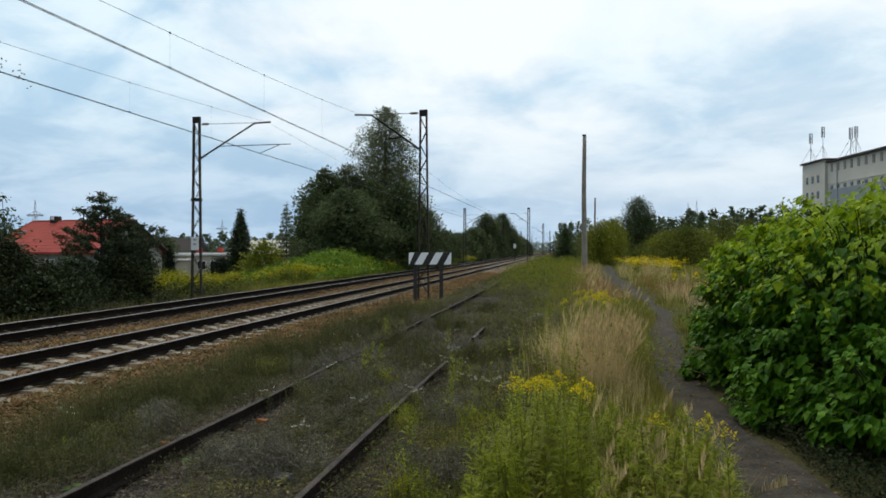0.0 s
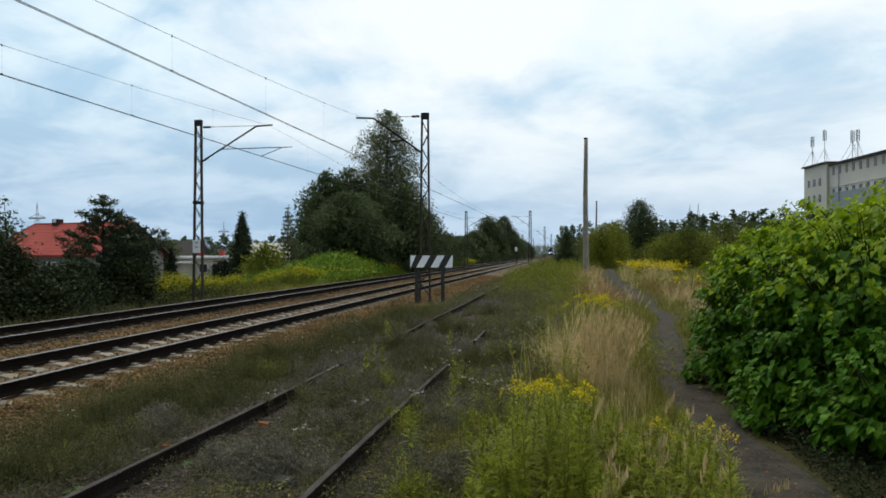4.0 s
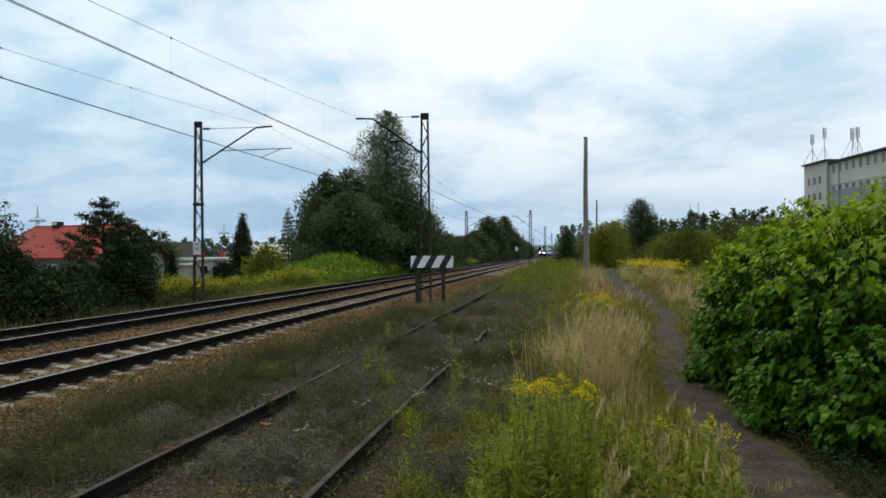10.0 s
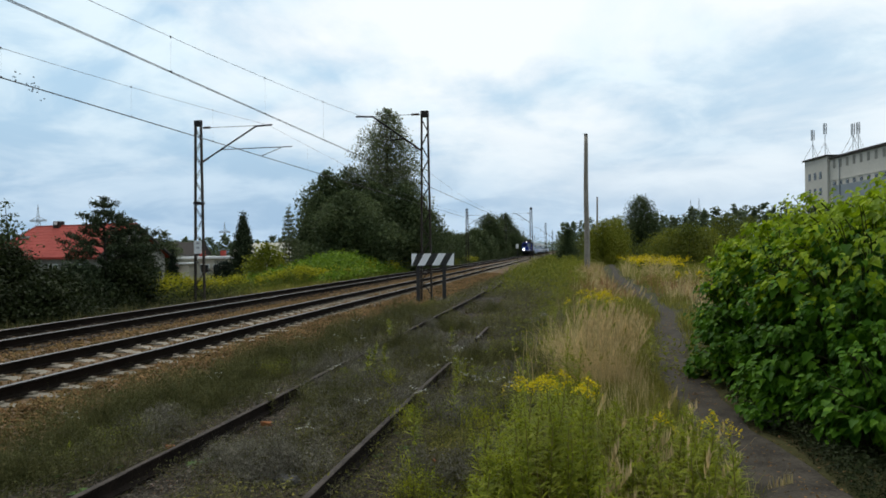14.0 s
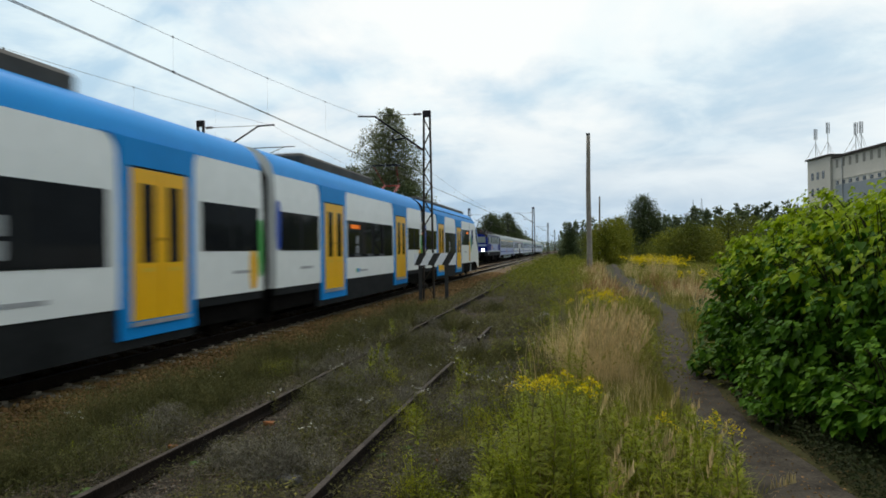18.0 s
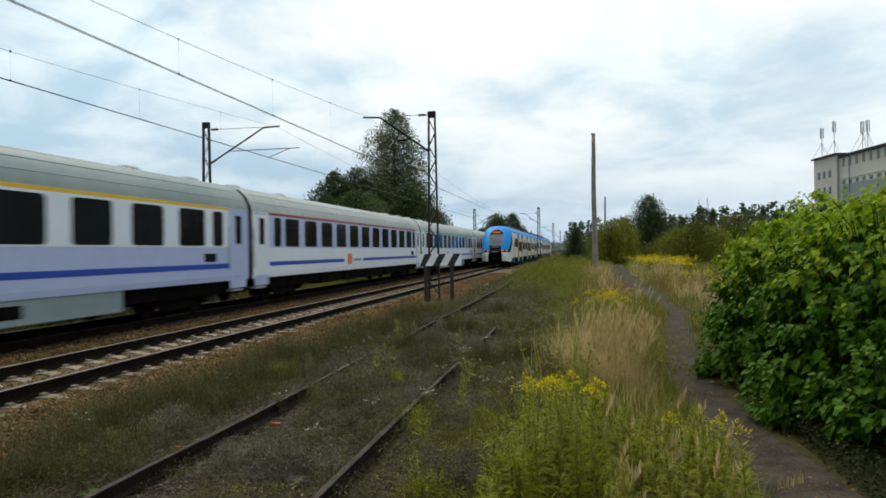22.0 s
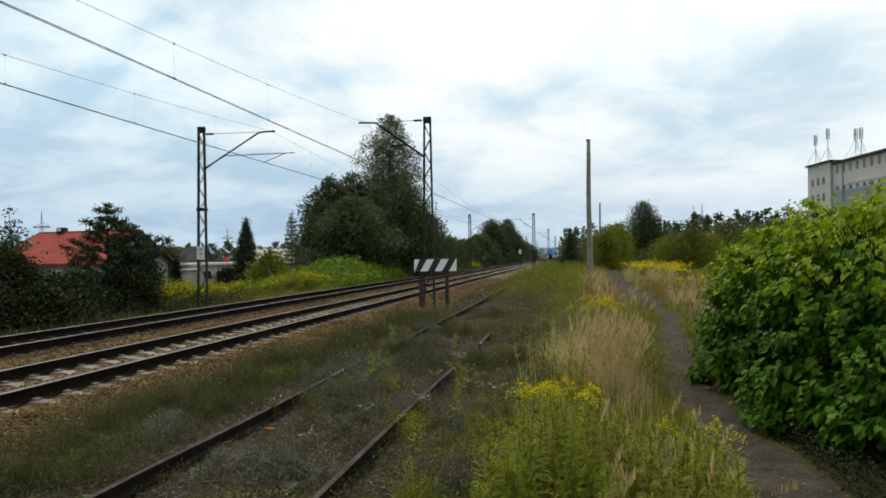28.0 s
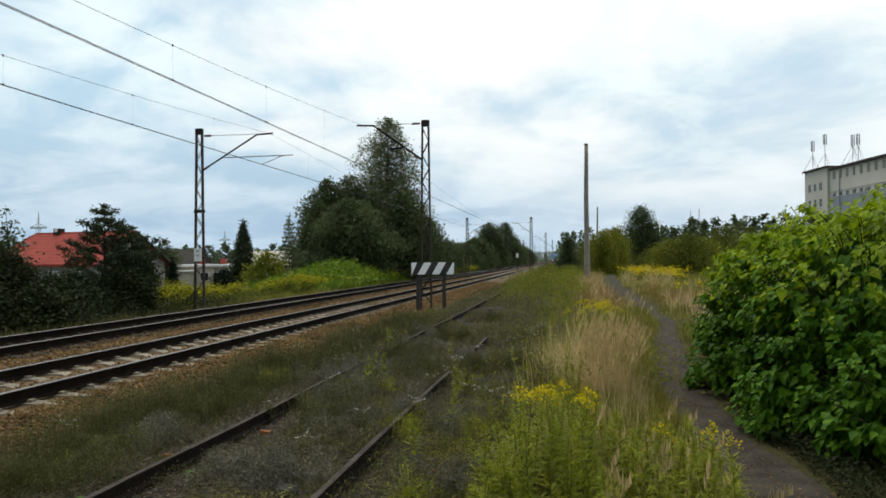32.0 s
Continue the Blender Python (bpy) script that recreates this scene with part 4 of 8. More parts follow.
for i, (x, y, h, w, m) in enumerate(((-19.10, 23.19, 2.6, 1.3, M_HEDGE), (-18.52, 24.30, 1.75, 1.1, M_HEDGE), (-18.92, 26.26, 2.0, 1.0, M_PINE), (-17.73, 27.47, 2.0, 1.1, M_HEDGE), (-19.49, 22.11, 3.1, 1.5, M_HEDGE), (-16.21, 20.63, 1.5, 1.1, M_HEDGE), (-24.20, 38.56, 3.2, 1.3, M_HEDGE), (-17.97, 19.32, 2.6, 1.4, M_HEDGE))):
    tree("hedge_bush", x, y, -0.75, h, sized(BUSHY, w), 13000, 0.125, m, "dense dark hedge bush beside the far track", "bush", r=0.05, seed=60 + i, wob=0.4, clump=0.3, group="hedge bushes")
tree("sapling", -22.31, 26.71, -0.8, 4.6, ((0.3, 0.3), (0.6, 0.5), (0.85, 0.35), (1.0, 0.06)), 900, 0.16, M_TREE_DARK, "thin sapling above the hedge", r=0.04, seed=71, clump=0.25)
# right of the line
tree("birch_shrub", -0.2, 96.30, -0.1, 5.0, sized(CONE, 1.45), 12000, 0.17, M_TREE_DARK, "bushy young birch beside the track", "bush", r=0.08, seed=81, clump=0.35)
tree("round_tree", 11.48, 123.54, -0.1, 10.1, ((0.06, 2.2), (0.3, 2.6), (0.6, 2.5), (0.85, 1.7), (1.0, 0.4)), 24000, 0.22, M_TREE_DARK, "single dark rounded tree in the meadow", r=0.25, seed=82, wob=0.12, clump=0.6)
for i, (x, y, h, w, m) in enumerate(((3.53, 81.68, 4.7, 1.3, M_TREE_LIGHT), (4.96, 85.97, 5.0, 1.5, M_TREE_LIGHT), (7.32, 112.72, 6.4, 1.0, M_TREE_LIGHT), (10.20, 77.72, 3.6, 1.8, M_TREE_LIGHT), (11.41, 74.88, 4.0, 2.0, M_TREE_MID), (14.11, 81.41, 3.8, 2.4, M_TREE_LIGHT), (11.15, 98.15, 3.2, 2.2, M_TREE_MID), (3.59, 132.37, 5.0, 2.2, M_TREE_MID), (18.63, 94.32, 6.0, 2.8, M_TREE_MID), (22.51, 100.03, 5.6, 3.2, M_TREE_MID))):
    tree("meadow_bush", x, y, -0.1, h, sized(BUSHY, w), 9000, 0.17, m, "loose green bush at the edge of the meadow", "bush", r=0.08, seed=90 + i, wob=0.75, clump=0.55, group="meadow bushes")


def far_wood(label, spans, leaf, seed):
    """A far belt of trees as one mass of leaves: rows of bearing from, to, distance, height, base."""
    rng = np.random.default_rng(seed)
    pos = []
    for a0, a1, d, h, zb in spans:
        k = max(3, int(abs(a1 - a0) * d / 2.0))
        for a in np.linspace(a0, a1, k):
            dd = d * rng.uniform(0.93, 1.07)
            hh, w = h * rng.uniform(0.72, 1.05), rng.uniform(1.0, 2.0) * d / 150
            cx, cy = dd * (a * 0.98653 - 0.16359), dd * (a * 0.16359 + 0.98653)
            n = 420
            u = rng.beta(1.3, 1.2, n)
            rr = w * np.sqrt(np.clip(1.05 - u ** 2.2, 0.02, 1)) * np.sqrt(rng.uniform(0, 1, n))
            q = rng.uniform(0, 2 * np.pi, n)
            pos.append(np.stack([cx + rr * np.cos(q), cy + rr * np.sin(q), zb + u * hh], 1))
    pos = np.concatenate(pos)
    n = len(pos)
    v, f = many(KITE, pos, turns(rng, n, 1.0), rng.uniform(0.6, 1.4, n)[:, None] * leaf * np.array([0.6, 0.8, 0.8]))
    tagged(bulk("far_woods", v, f, M_FARTREE), label, "woods", kind="stuff")


far_wood("far belt of trees along the horizon beyond the houses", ((-0.64, -0.33, 190, 7.0, -1.5), (-0.36, -0.2, 210, 8.0, -1.5), (-0.22, 0.105, 330, 9.0, -1.0), (0.08, 0.19, 900, 13.0, -1.0), (-0.75, -0.58, 150, 6.0, -1.5)), 1.0, 3)
far_wood("far green belt of trees beyond the meadow", ((0.16, 0.34, 190, 10.0, 0.0), (0.28, 0.52, 160, 11.0, 0.0), (0.33, 0.7, 135, 9.5, 0.0), (0.155, 0.30, 260, 9.0, 0.0), (0.45, 0.62, 120, 7.5, 0.0)), 0.85, 4)


# ---- low growth ----
def cover(x, y):
    """How densely the siding is overgrown (below 0: bare soil)."""
    n = 1.25 * noise.noise((x * 0.8, y * 0.42, 4.0)) + 0.6 * noise.noise((x * 1.9, y * 1.2, 9.0))
    n += 0.12 * ease(-3.75, -4.2, x) * ease(13.5, 11.0, y) - 0.12 * ease(-3.6, -3.2, x) * ease(-1.2, -1.6, x) * ease(13, 9, y) + 0.18 * ease(12, 19, y) + 0.18 * ease(-1.1, -0.4, x) + 0.14 * ease(9.0, 6.0, y) + 0.06 + 0.2 * ease(7.0, 8.5, y) * ease(14.5, 12.5, y) * ease(-3.6, -3.0, x)
    if -3.55 < x < (-2.86 if y < 9 else -2.45 if y < 11 else -2.25):
        n += 0.3 if 9.4 < y < 10.6 or 16.2 < y < 17.2 or y > 27 else -0.6
    if -1.9 < x < -1.25:
        n += -0.15 if y < 6.0 else -0.42 if 8.7 < y < 10.7 or 13.4 < y < 15 else 0.25
    return n
def blades(name, label, cat, mat, regions, h, w, seed, tilt=0.35, proto=BLADE, parent=None):
    """regions: x0, x1, y0, y1, count, size factor; blades gather in tufts."""
    rng = np.random.default_rng(seed)
    P, S = [], []
    for x0, x1, y0, y1, n, k in regions:
        m = max(4, n // 9)
        tx, ty = rng.uniform(x0, x1, m), rng.uniform(y0, y1, m)
        if x0 > -1.5:
            tx = tx + rng.normal(0, 0.16, m) * k + 0.45 * np.array([noise.noise((b * 0.23, seed * 1.7, 0.0)) for b in ty]) * min(k, 1.6)
            ty = ty + rng.normal(0, 0.5, m) * k
            ok = np.array([noise.noise((a * 0.8, b * 0.5, seed * 0.9)) for a, b in zip(tx, ty)]) > -0.22
            ok[0] = True
            tx, ty = tx[ok], ty[ok]
            off = tx - np.interp(ty, [p[1] for p in PATH_LINE], [p[0] for p in PATH_LINE])
            tx = np.where((np.abs(off) < 0.36) & (ty < 25), tx - 0.75, tx)
            ok = (ty < 25) | (off < -1.1) | (off > 0.55)
            ok[0] = True
            tx, ty = tx[ok], ty[ok]
            m = len(tx)
        ts = rng.uniform(0.45, 1.25, m)
        if -6 < x0 < -1.5:
            d = np.array([cover(a, b) for a, b in zip(tx, ty)])
            ok = d > rng.uniform(-0.25, 0.25, m)
            tx, ty, ts = tx[ok], ty[ok], (ts * np.clip(0.55 + d, 0.4, 1.4))[ok]
            m, n = len(tx), int(n * ok.mean())
        i = rng.integers(0, m, n)
        ts = ts[i]
        x, y = tx[i] + rng.normal(0, 0.07 * k, n), ty[i] + rng.normal(0, 0.07 * k, n)
        z = np.array([gz(a, b) for a, b in zip(x, y)]) - 0.02
        P.append(np.stack([x, y, z], 1))
        hh = h * k ** 0.35 * ts * rng.uniform(0.6, 1.25, n)
        ww = w * k * rng.uniform(0.6, 1.3, n)
        S.append(np.stack([ww, hh, hh], 1))
    P, S = np.concatenate(P), np.concatenate(S)
    n = len(P)
    v, f = many(proto, P, turns(rng, n, 0, rng.normal(0, tilt, n)), S)
    return tagged(bulk(name, v, f, mat, parent), label, cat, kind="stuff")


def weeds(name, label, cat, mat, regions, h, leaf, seed, patchy=0.0):
    """Low leafy growth in irregular patches; regions: x0, x1, y0, y1, count, size factor."""
    rng = np.random.default_rng(seed)
    P, S = [], []
    for x0, x1, y0, y1, n, k in regions:
        x, y = rng.uniform(x0, x1, n), rng.uniform(y0, y1, n)
        if x0 > -1.5 and y0 > 8:
            x = x + rng.normal(0, 0.35, n) * k ** 0.5
        off = x - np.interp(y, [p[1] for p in PATH_LINE], [p[0] for p in PATH_LINE])
        clear = (y < 25) | (off < -1.1) | (off > 0.55)
        x, y = x[clear], y[clear]
        n = len(x)
        d = np.array([noise.noise((a * 0.9 + seed, b * 0.45, seed * 0.37)) for a, b in zip(x, y)])
        if -6 < x0 < -1.5 and patchy > -0.2:
            d = np.array([cover(a, b) for a, b in zip(x, y)]) * 0.8
        ok = d > patchy - 0.25 * rng.uniform(0, 1, n)
        x, y, d = x[ok], y[ok], d[ok]
        z = np.array([gz(a, b) for a, b in zip(x, y)])
        top = h * k ** 0.3 * (0.25 + 1.6 * np.clip(d - patchy + 0.2, 0, 0.8))
        P.append(np.stack([x, y, z + top * rng.uniform(0, 1, len(x)) ** 1.4], 1))
        S.append(leaf * k * rng.uniform(0.5, 1.4, len(x))[:, None] * np.array([0.45, 1.0, 1.0]))
    P, S = np.concatenate(P), np.concatenate(S)
    v, f = many(KITE, P, turns(rng, len(P), 0.8), S)
    return tagged(bulk(name, v, f, mat), label, cat, kind="stuff")


weeds("dull_weeds", "low dull olive weeds over the disused siding", "weeds", M_GRASS_DULL, ((-3.7, -0.2, 3.5, 14, 85000, 0.7), (-4.7, 0.6, 14, 30, 44000, 1.3), (-5.0, 1.2, 30, 70, 26000, 2.6)), 0.15, 0.034, 31, -0.05)
weeds("dark_weeds", "low dark olive weeds along the ballast edge", "weeds", M_GRASS_DARK, ((-4.65, -3.7, 3.5, 9, 17000, 0.75), (-4.75, -3.7, 9, 14, 19000, 0.75)), 0.2, 0.03, 61, -0.02)
blades("dark_grass", "dark olive grass along the ballast edge", "grass", M_GRASS_DARK, ((-4.65, -3.6, 4, 9, 2500, 0.8), (-4.75, -3.6, 9, 14, 2500, 0.8)), 0.24, 0.0042, 62, 0.9)
weeds("soil_litter", "grey-brown dead leaves and litter over the siding", "litter", M_GRASS_GREY, ((-5.3, -0.4, 3.5, 7, 6000, 0.8), (-5.1, -0.2, 7, 15, 32000, 0.9), (-5.3, 0.2, 14, 30, 14000, 1.4)), 0.05, 0.028, 36, -0.3)
blades("grey_weeds", "grey dead stalks over the disused siding", "weeds", M_GRASS_GREY, ((-5.2, -0.4, 4, 14, 6000, 0.8), (-3.7, -0.4, 7.2, 13.5, 6000, 0.8), (-5.2, 0.2, 14, 30, 16000, 1.3), (-4.4, 0.6, 30, 60, 3500, 2.6)), 0.24, 0.0032, 32, 0.75)
blades("siding_grass", "tufts of olive grass along the old rails", "grass", M_GRASS_DULL, ((-3.6, -0.4, 4, 14, 8000, 0.8), (-5.2, 0.2, 14, 30, 10000, 1.4)), 0.22, 0.0042, 38, 0.9)
weeds("siding_herbs", "small yellow-green herbs scattered over the siding", "weeds", M_GRASS_GREEN, ((-3.0, -0.3, 4.6, 14, 7000, 0.8), (-4.2, 0.2, 14, 28, 4000, 1.3)), 0.2, 0.042, 63, 0.12)
# the shrub's shade on the ground is put into these leaves' colour
weeds("shade_herbs", "low herbs under the edge of the shrub, coloured dark for its shade", "weeds", M_HEDGE, ((1.85, 3.3, 4.2, 7.0, 14000, 0.7), (1.75, 3.2, 7.0, 9.0, 6000, 0.9)), 0.16, 0.05, 67, -0.25)
weeds("rank_weeds", "rank yellow-green weeds between the line and the path", "weeds", M_TREE_LIGHT, ((-3.2, 0.6, 28, 45, 9000, 1.6), (-3.4, 0.8, 45, 78, 9000, 2.4)), 0.6, 0.05, 72, 0.12)
weeds("line_weeds", "tall weeds beside the far end of the track", "weeds", M_TREE_MID, ((-3.6, -0.5, 40, 70, 7000, 2.4), (-3.8, 0.5, 70, 150, 9000, 4.0)), 0.42, 0.05, 39, -0.15)
blades("meadow_grass", "green grass on both sides of the footpath", "grass", M_GRASS_GREEN, ((-0.5, 1.15, 3.6, 14, 24000, 0.8), (-0.4, 1.4, 11, 30, 8000, 1.4), (2.0, 3.2, 13, 30, 6000, 1.7), (0.2, 12.0, 30, 75, 12000, 3.2), (0, 18, 75, 130, 7000, 6)), 0.24, 0.011, 33, 0.45)
weeds("meadow_herbs", "leafy green herbs in the meadow", "weeds", M_TREE_LIGHT, ((-0.6, 1.3, 9, 30, 16000, 1.2), (-1.0, 9.0, 30, 60, 16000, 2.4), (0, 16, 60, 120, 14000, 4.0)), 0.42, 0.05, 44, -0.05)
blades("verge_grass", "green grass strip beyond the far track", "grass", M_GRASS_GREEN, ((-17.0, -14.0, 30, 44, 6000, 2.0), (-24.0, -15.2, 40, 110, 12000, 4.0), (-34.0, -18.5, 40, 70, 8000, 3.0)), 0.26, 0.012, 34, 0.4)
# darker grass and herbs stand in for the shade below the hedge
blades("shady_grass", "dull grass below the hedge, coloured darker for its shade", "grass", M_GRASS_DULL, ((-18.5, -14.0, 10, 32, 14000, 1.6), (-30, -17, 16, 40, 8000, 2.4)), 0.26, 0.011, 50, 0.45)
weeds("verge_herbs", "dark green herbs along the far verge", "weeds", M_TREE_MID, ((-18.5, -15.2, 32, 40, 6000, 1.8), (-24, -15.2, 40, 100, 22000, 3.0)), 0.7, 0.06, 46, -0.1)
weeds("hedge_herbs", "herbs at the foot of the hedge, coloured dark for its shade", "weeds", M_HEDGE, ((-19.0, -14.3, 12, 33, 20000, 1.6),), 0.6, 0.06, 66, -0.1)
blades("straw_grass", "tall dry straw-coloured grass beside the path", "grass", M_STRAW, ((0.0, 0.68, 8.4, 11.4, 3000, 0.9), (0.1, 0.7, 11, 13, 200, 1.1), (0.7, 1.6, 20, 30, 260, 1.8), (0.9, 2.0, 34, 50, 700, 2.4), (3.2, 5.5, 21, 30, 900, 1.8), (3.2, 6.5, 36, 60, 1200, 2.8)), 0.62, 0.007, 35, 0.30)
blades("straw_wisps", "loose dry stalks among the goldenrod", "grass", M_STRAW, ((-0.3, 1.1, 4.2, 8.0, 1100, 0.8), (0.1, 1.3, 17, 34, 400, 1.6)), 0.4, 0.006, 47, 0.35)
blades("russet_grass", "russet dead grass round the pole", "grass", M_RUSSET, ((0.7, 1.5, 15, 24, 260, 1.2), (0.8, 1.9, 24, 34, 1300, 1.7), (0.6, 1.8, 40, 52, 700, 2.4), (3.2, 4.6, 24, 40, 600, 2.0)), 0.5, 0.009, 48, 0.3)
weeds("brown_litter", "brown leaf litter and crumbled twigs on the soil", "litter", M_LITTER, ((-5.3, -0.3, 3.5, 14, 26000, 0.8), (-5.3, 0.2, 14, 26, 12000, 1.4), (0.4, 3.0, 3.8, 9, 8000, 0.6)), 0.03, 0.026, 49, -0.35)


def tussock(seed, r, h, n, mats, label, width=0.0036):
    """A lumpy clump: leaning stalks and, over and between them, many small leaves."""
    rng = np.random.default_rng(seed)
    t = tagged(empty("grass_tussock"), label, "grass tuft", "grass tussocks on the siding")
    c = rng.normal(0, r * 0.42, (9, 2))
    tall = rng.uniform(0.45, 1.15, 9)
    for k, (mat, share, name) in enumerate(zip(mats, (0.22, 0.2), ("green_grass", "dead_grass"))):
        m = int(n * share)
        i = rng.integers(0, 9, m)
        q = c[i] + rng.normal(0, r * 0.14, (m, 2))
        P = np.stack([q[:, 0], q[:, 1], np.full(m, -0.03)], 1)
        hh = h * tall[i] * rng.uniform(0.35, 1.25, m)
        v, f = many(BLADE, P, turns(rng, m, 0, rng.normal(0, 0.9, m)), np.stack([width * rng.uniform(0.6, 1.5, m), hh, hh], 1))
        tagged(bulk(name, v, f, mat, t), kind="stuff")
    for name, mat, m in (("low_foliage", mats[0], int(n * 0.9)), ("dead_foliage", mats[1], int(n * 0.5))):
        i = rng.integers(0, 9, m)
        q = c[i] + rng.normal(0, r * 0.2, (m, 2))
        d = np.hypot(*(q - c[i]).T) / (r * 0.45)
        P = np.stack([q[:, 0], q[:, 1], h * tall[i] * np.clip(0.95 - d ** 2, 0.05, 1) * rng.uniform(0.1, 1.0, m) ** 0.7], 1)
        v, f = many(KITE, P, turns(rng, m, 0.9), rng.uniform(0.012, 0.034, m)[:, None] * np.array([0.42, 1, 1]))
        tagged(bulk(name, v, f, mat, t), kind="stuff")
    return t


TUSSOCKS = [
    tussock(201, 0.55, 0.42, 3400, (M_GRASS_DARK, M_GRASS_DULL), "olive and grey grass tussock on the ballast edge"),
    tussock(202, 0.45, 0.26, 1800, (M_GRASS_GREEN, M_GRASS_DULL), "small green grass tussock"),
    tussock(203, 0.45, 0.26, 2200, (M_GRASS_GREY, M_GRASS_DULL), "grey wispy grass tussock"),
    tussock(204, 0.5, 0.42, 2200, (M_GRASS_DARK, M_GRASS_DULL), "tall olive grass tussock"),
    tussock(205, 0.62, 0.52, 4200, (M_GRASS_DARK, M_GRASS_DULL), "wispy dark clump of weeds with grey dead stalks", 0.003),
    tussock(206, 0.5, 0.34, 3200, (M_GRASS_GREY, M_GRASS_GREY), "wispy grey clump of dead weeds", 0.0026),
    tussock(207, 0.4, 0.3, 1600, (M_HERB, M_GRASS_DULL), "yellow-green leafy weed clump", 0.005),
]
for x, y, k in ((-4.55, 9.6, 0), (-4.55, 10.6, 3), (-4.55, 11.2, 0), (-4.50, 13.4, 2), (-4.55, 14.6, 0), (-4.40, 17.6, 3), (-4.55, 19.0, 0), (-4.55, 22.0, 1), (-4.50, 24.0, 1), (-4.55, 25.5, 1), (-2.2, 9.4, 2), (-1.1, 11.5, 0), (-0.9, 15.5, 0), (-4.30, 8.0, 0), (-4.50, 6.6, 2), (-4.55, 9.0, 0), (-4.40, 9.6, 0), (-4.55, 10.4, 3), (-4.30, 11.6, 0), (-4.40, 7.3, 3), (-4.30, 8.8, 0), (-4.30, 5.9, 2), (-4.00, 20.5, 0), (-1.0, 6.4, 1), (-0.7, 8.0, 1), (-2.4, 17.0, 2), (-0.6, 18.5, 1), (-2.2, 21, 0), (-0.3, 23, 1), (-4.20, 15.2, 2), (-1.2, 13.0, 1), (-2.4, 11.2, 3), (-0.6, 10.0, 0), (-2.2, 6.9, 2), (-2.3, 7.6, 2)):
    copy_thing(TUSSOCKS[k], pose(x, y, gz(x, y), 0, 0, 47 * x))
tr = random.Random(19)
for i in range(30):
    x, y, k = tr.uniform(-4.6, -4.0), 5.2 + 15 * tr.random() ** 1.2, tr.choice((4, 4, 4, 5, 0, 6))
    copy_thing(TUSSOCKS[k], pose(x, y, gz(x, y), 0, 0, tr.uniform(0, 360)))
for i in range(26):
    x, y, k = tr.choice((tr.uniform(-2.7, -2.2), tr.uniform(-1.15, -0.5))), 4.8 + 13 * tr.random() ** 1.1, tr.choice((5, 6, 2, 2, 0, 5))
    copy_thing(TUSSOCKS[k], pose(x, y, gz(x, y), 0, 0, tr.uniform(0, 360)))
for x, y, k in ((-3.25, 10.1, 5), (-3.15, 10.9, 5), (-3.3, 11.7, 5), (-3.1, 12.5, 4), (-3.2, 16.6, 5), (-1.62, 7.4, 6), (-1.8, 8.1, 5), (-1.6, 11.6, 0), (-1.7, 12.6, 5)):
    copy_thing(TUSSOCKS[k], pose(x, y, gz(x, y), 0, 0, 47 * y))
for k, (x, y) in enumerate(((-4.2, 15.8), (-2.3, 8.1), (-2.3, 5.8), (-4.9, 12.6), (-4.6, 8.5), (-2.9, 8.9), (-0.9, 7.2))):
    TUSSOCKS[k].matrix_basis = pose(x, y, gz(x, y))


def dock(x, y, seed, r):
    """Broad-leaved weed close to the ground."""
    rng = random.Random(seed)
    t = tagged(empty("dock_weed", x, y, gz(x, y)), "fresh green broad-leaved weed beside the rusty rail", "weed", "broad-leaved weeds")
    for k in range(9):
        a, up, L = k * 0.7 + rng.uniform(-0.2, 0.2), rng.uniform(0.2, 0.9), r * rng.uniform(0.7, 1.1)
        bm = bmesh.new()
        pts = [(0.015, 0.0, 0.0), (0.09, 0.35, 0.22), (0.10, 0.6, 0.30), (0.05, 0.85, 0.26), (0.0, 1.0, 0.18)]
        left = [bm.verts.new((-w * r * 2.2, s * L, z * L * up)) for w, s, z in pts]
        right = [bm.verts.new((w * r * 2.2, s * L, z * L * up)) for w, s, z in pts[:-1]] + [left[-1]]
        mid = [bm.verts.new((0, s * L, (z - 0.03) * L * up)) for w, s, z in pts[:-1]] + [left[-1]]
        for i in range(4):
            for p, q in ((left, mid), (mid, right)):
                vs = list(dict.fromkeys((p[i], q[i], q[i + 1], p[i + 1])))
                bm.faces.new(vs)
        part("leaf", bm, M_DOCK, t).matrix_basis = pose(0, 0, 0.01, 0, 0, math.degrees(a))


dr = random.Random(77)
spots = [(-3.06, 5.72, 0.11), (-3.5, 4.92, 0.12), (-3.42, 5.15, 0.09), (-2.35, 5.5, 0.07), (-3.02, 5.95, 0.08)]
spots += [(dr.uniform(-2.9, -0.6), dr.uniform(4.3, 8.5), dr.uniform(0.035, 0.075)) for _ in range(26)] + [(dr.uniform(-4.6, -3.5), dr.uniform(5.0, 9.0), dr.uniform(0.04, 0.08)) for _ in range(8)]
for k, (x, y, r) in enumerate(spots):
    dock(x, y, 400 + k, r)


def brick_bit(x, y, s, rz):
    bm = bmesh.new()
    sweep(bm, [[(a * s, b * s, c * s) for a, b in ((-1, -0.5), (0.9, -0.6), (1.0, 0.5), (-0.8, 0.6))] for c in (0.0, 0.7)])
    for v in bm.verts:
        v.co += Vector([random.uniform(-0.12, 0.12) * s for _ in range(3)])
    bevel(bm, 0.08 * s)
    ob = part("brick_fragment", bm, M_BRICK)
    ob.matrix_basis = pose(x, y, gz(x, y) + 0.005, 4, 6, rz)
    tagged(ob, "broken orange brick fragment lying among weeds", "rubble", "rubble on the siding")


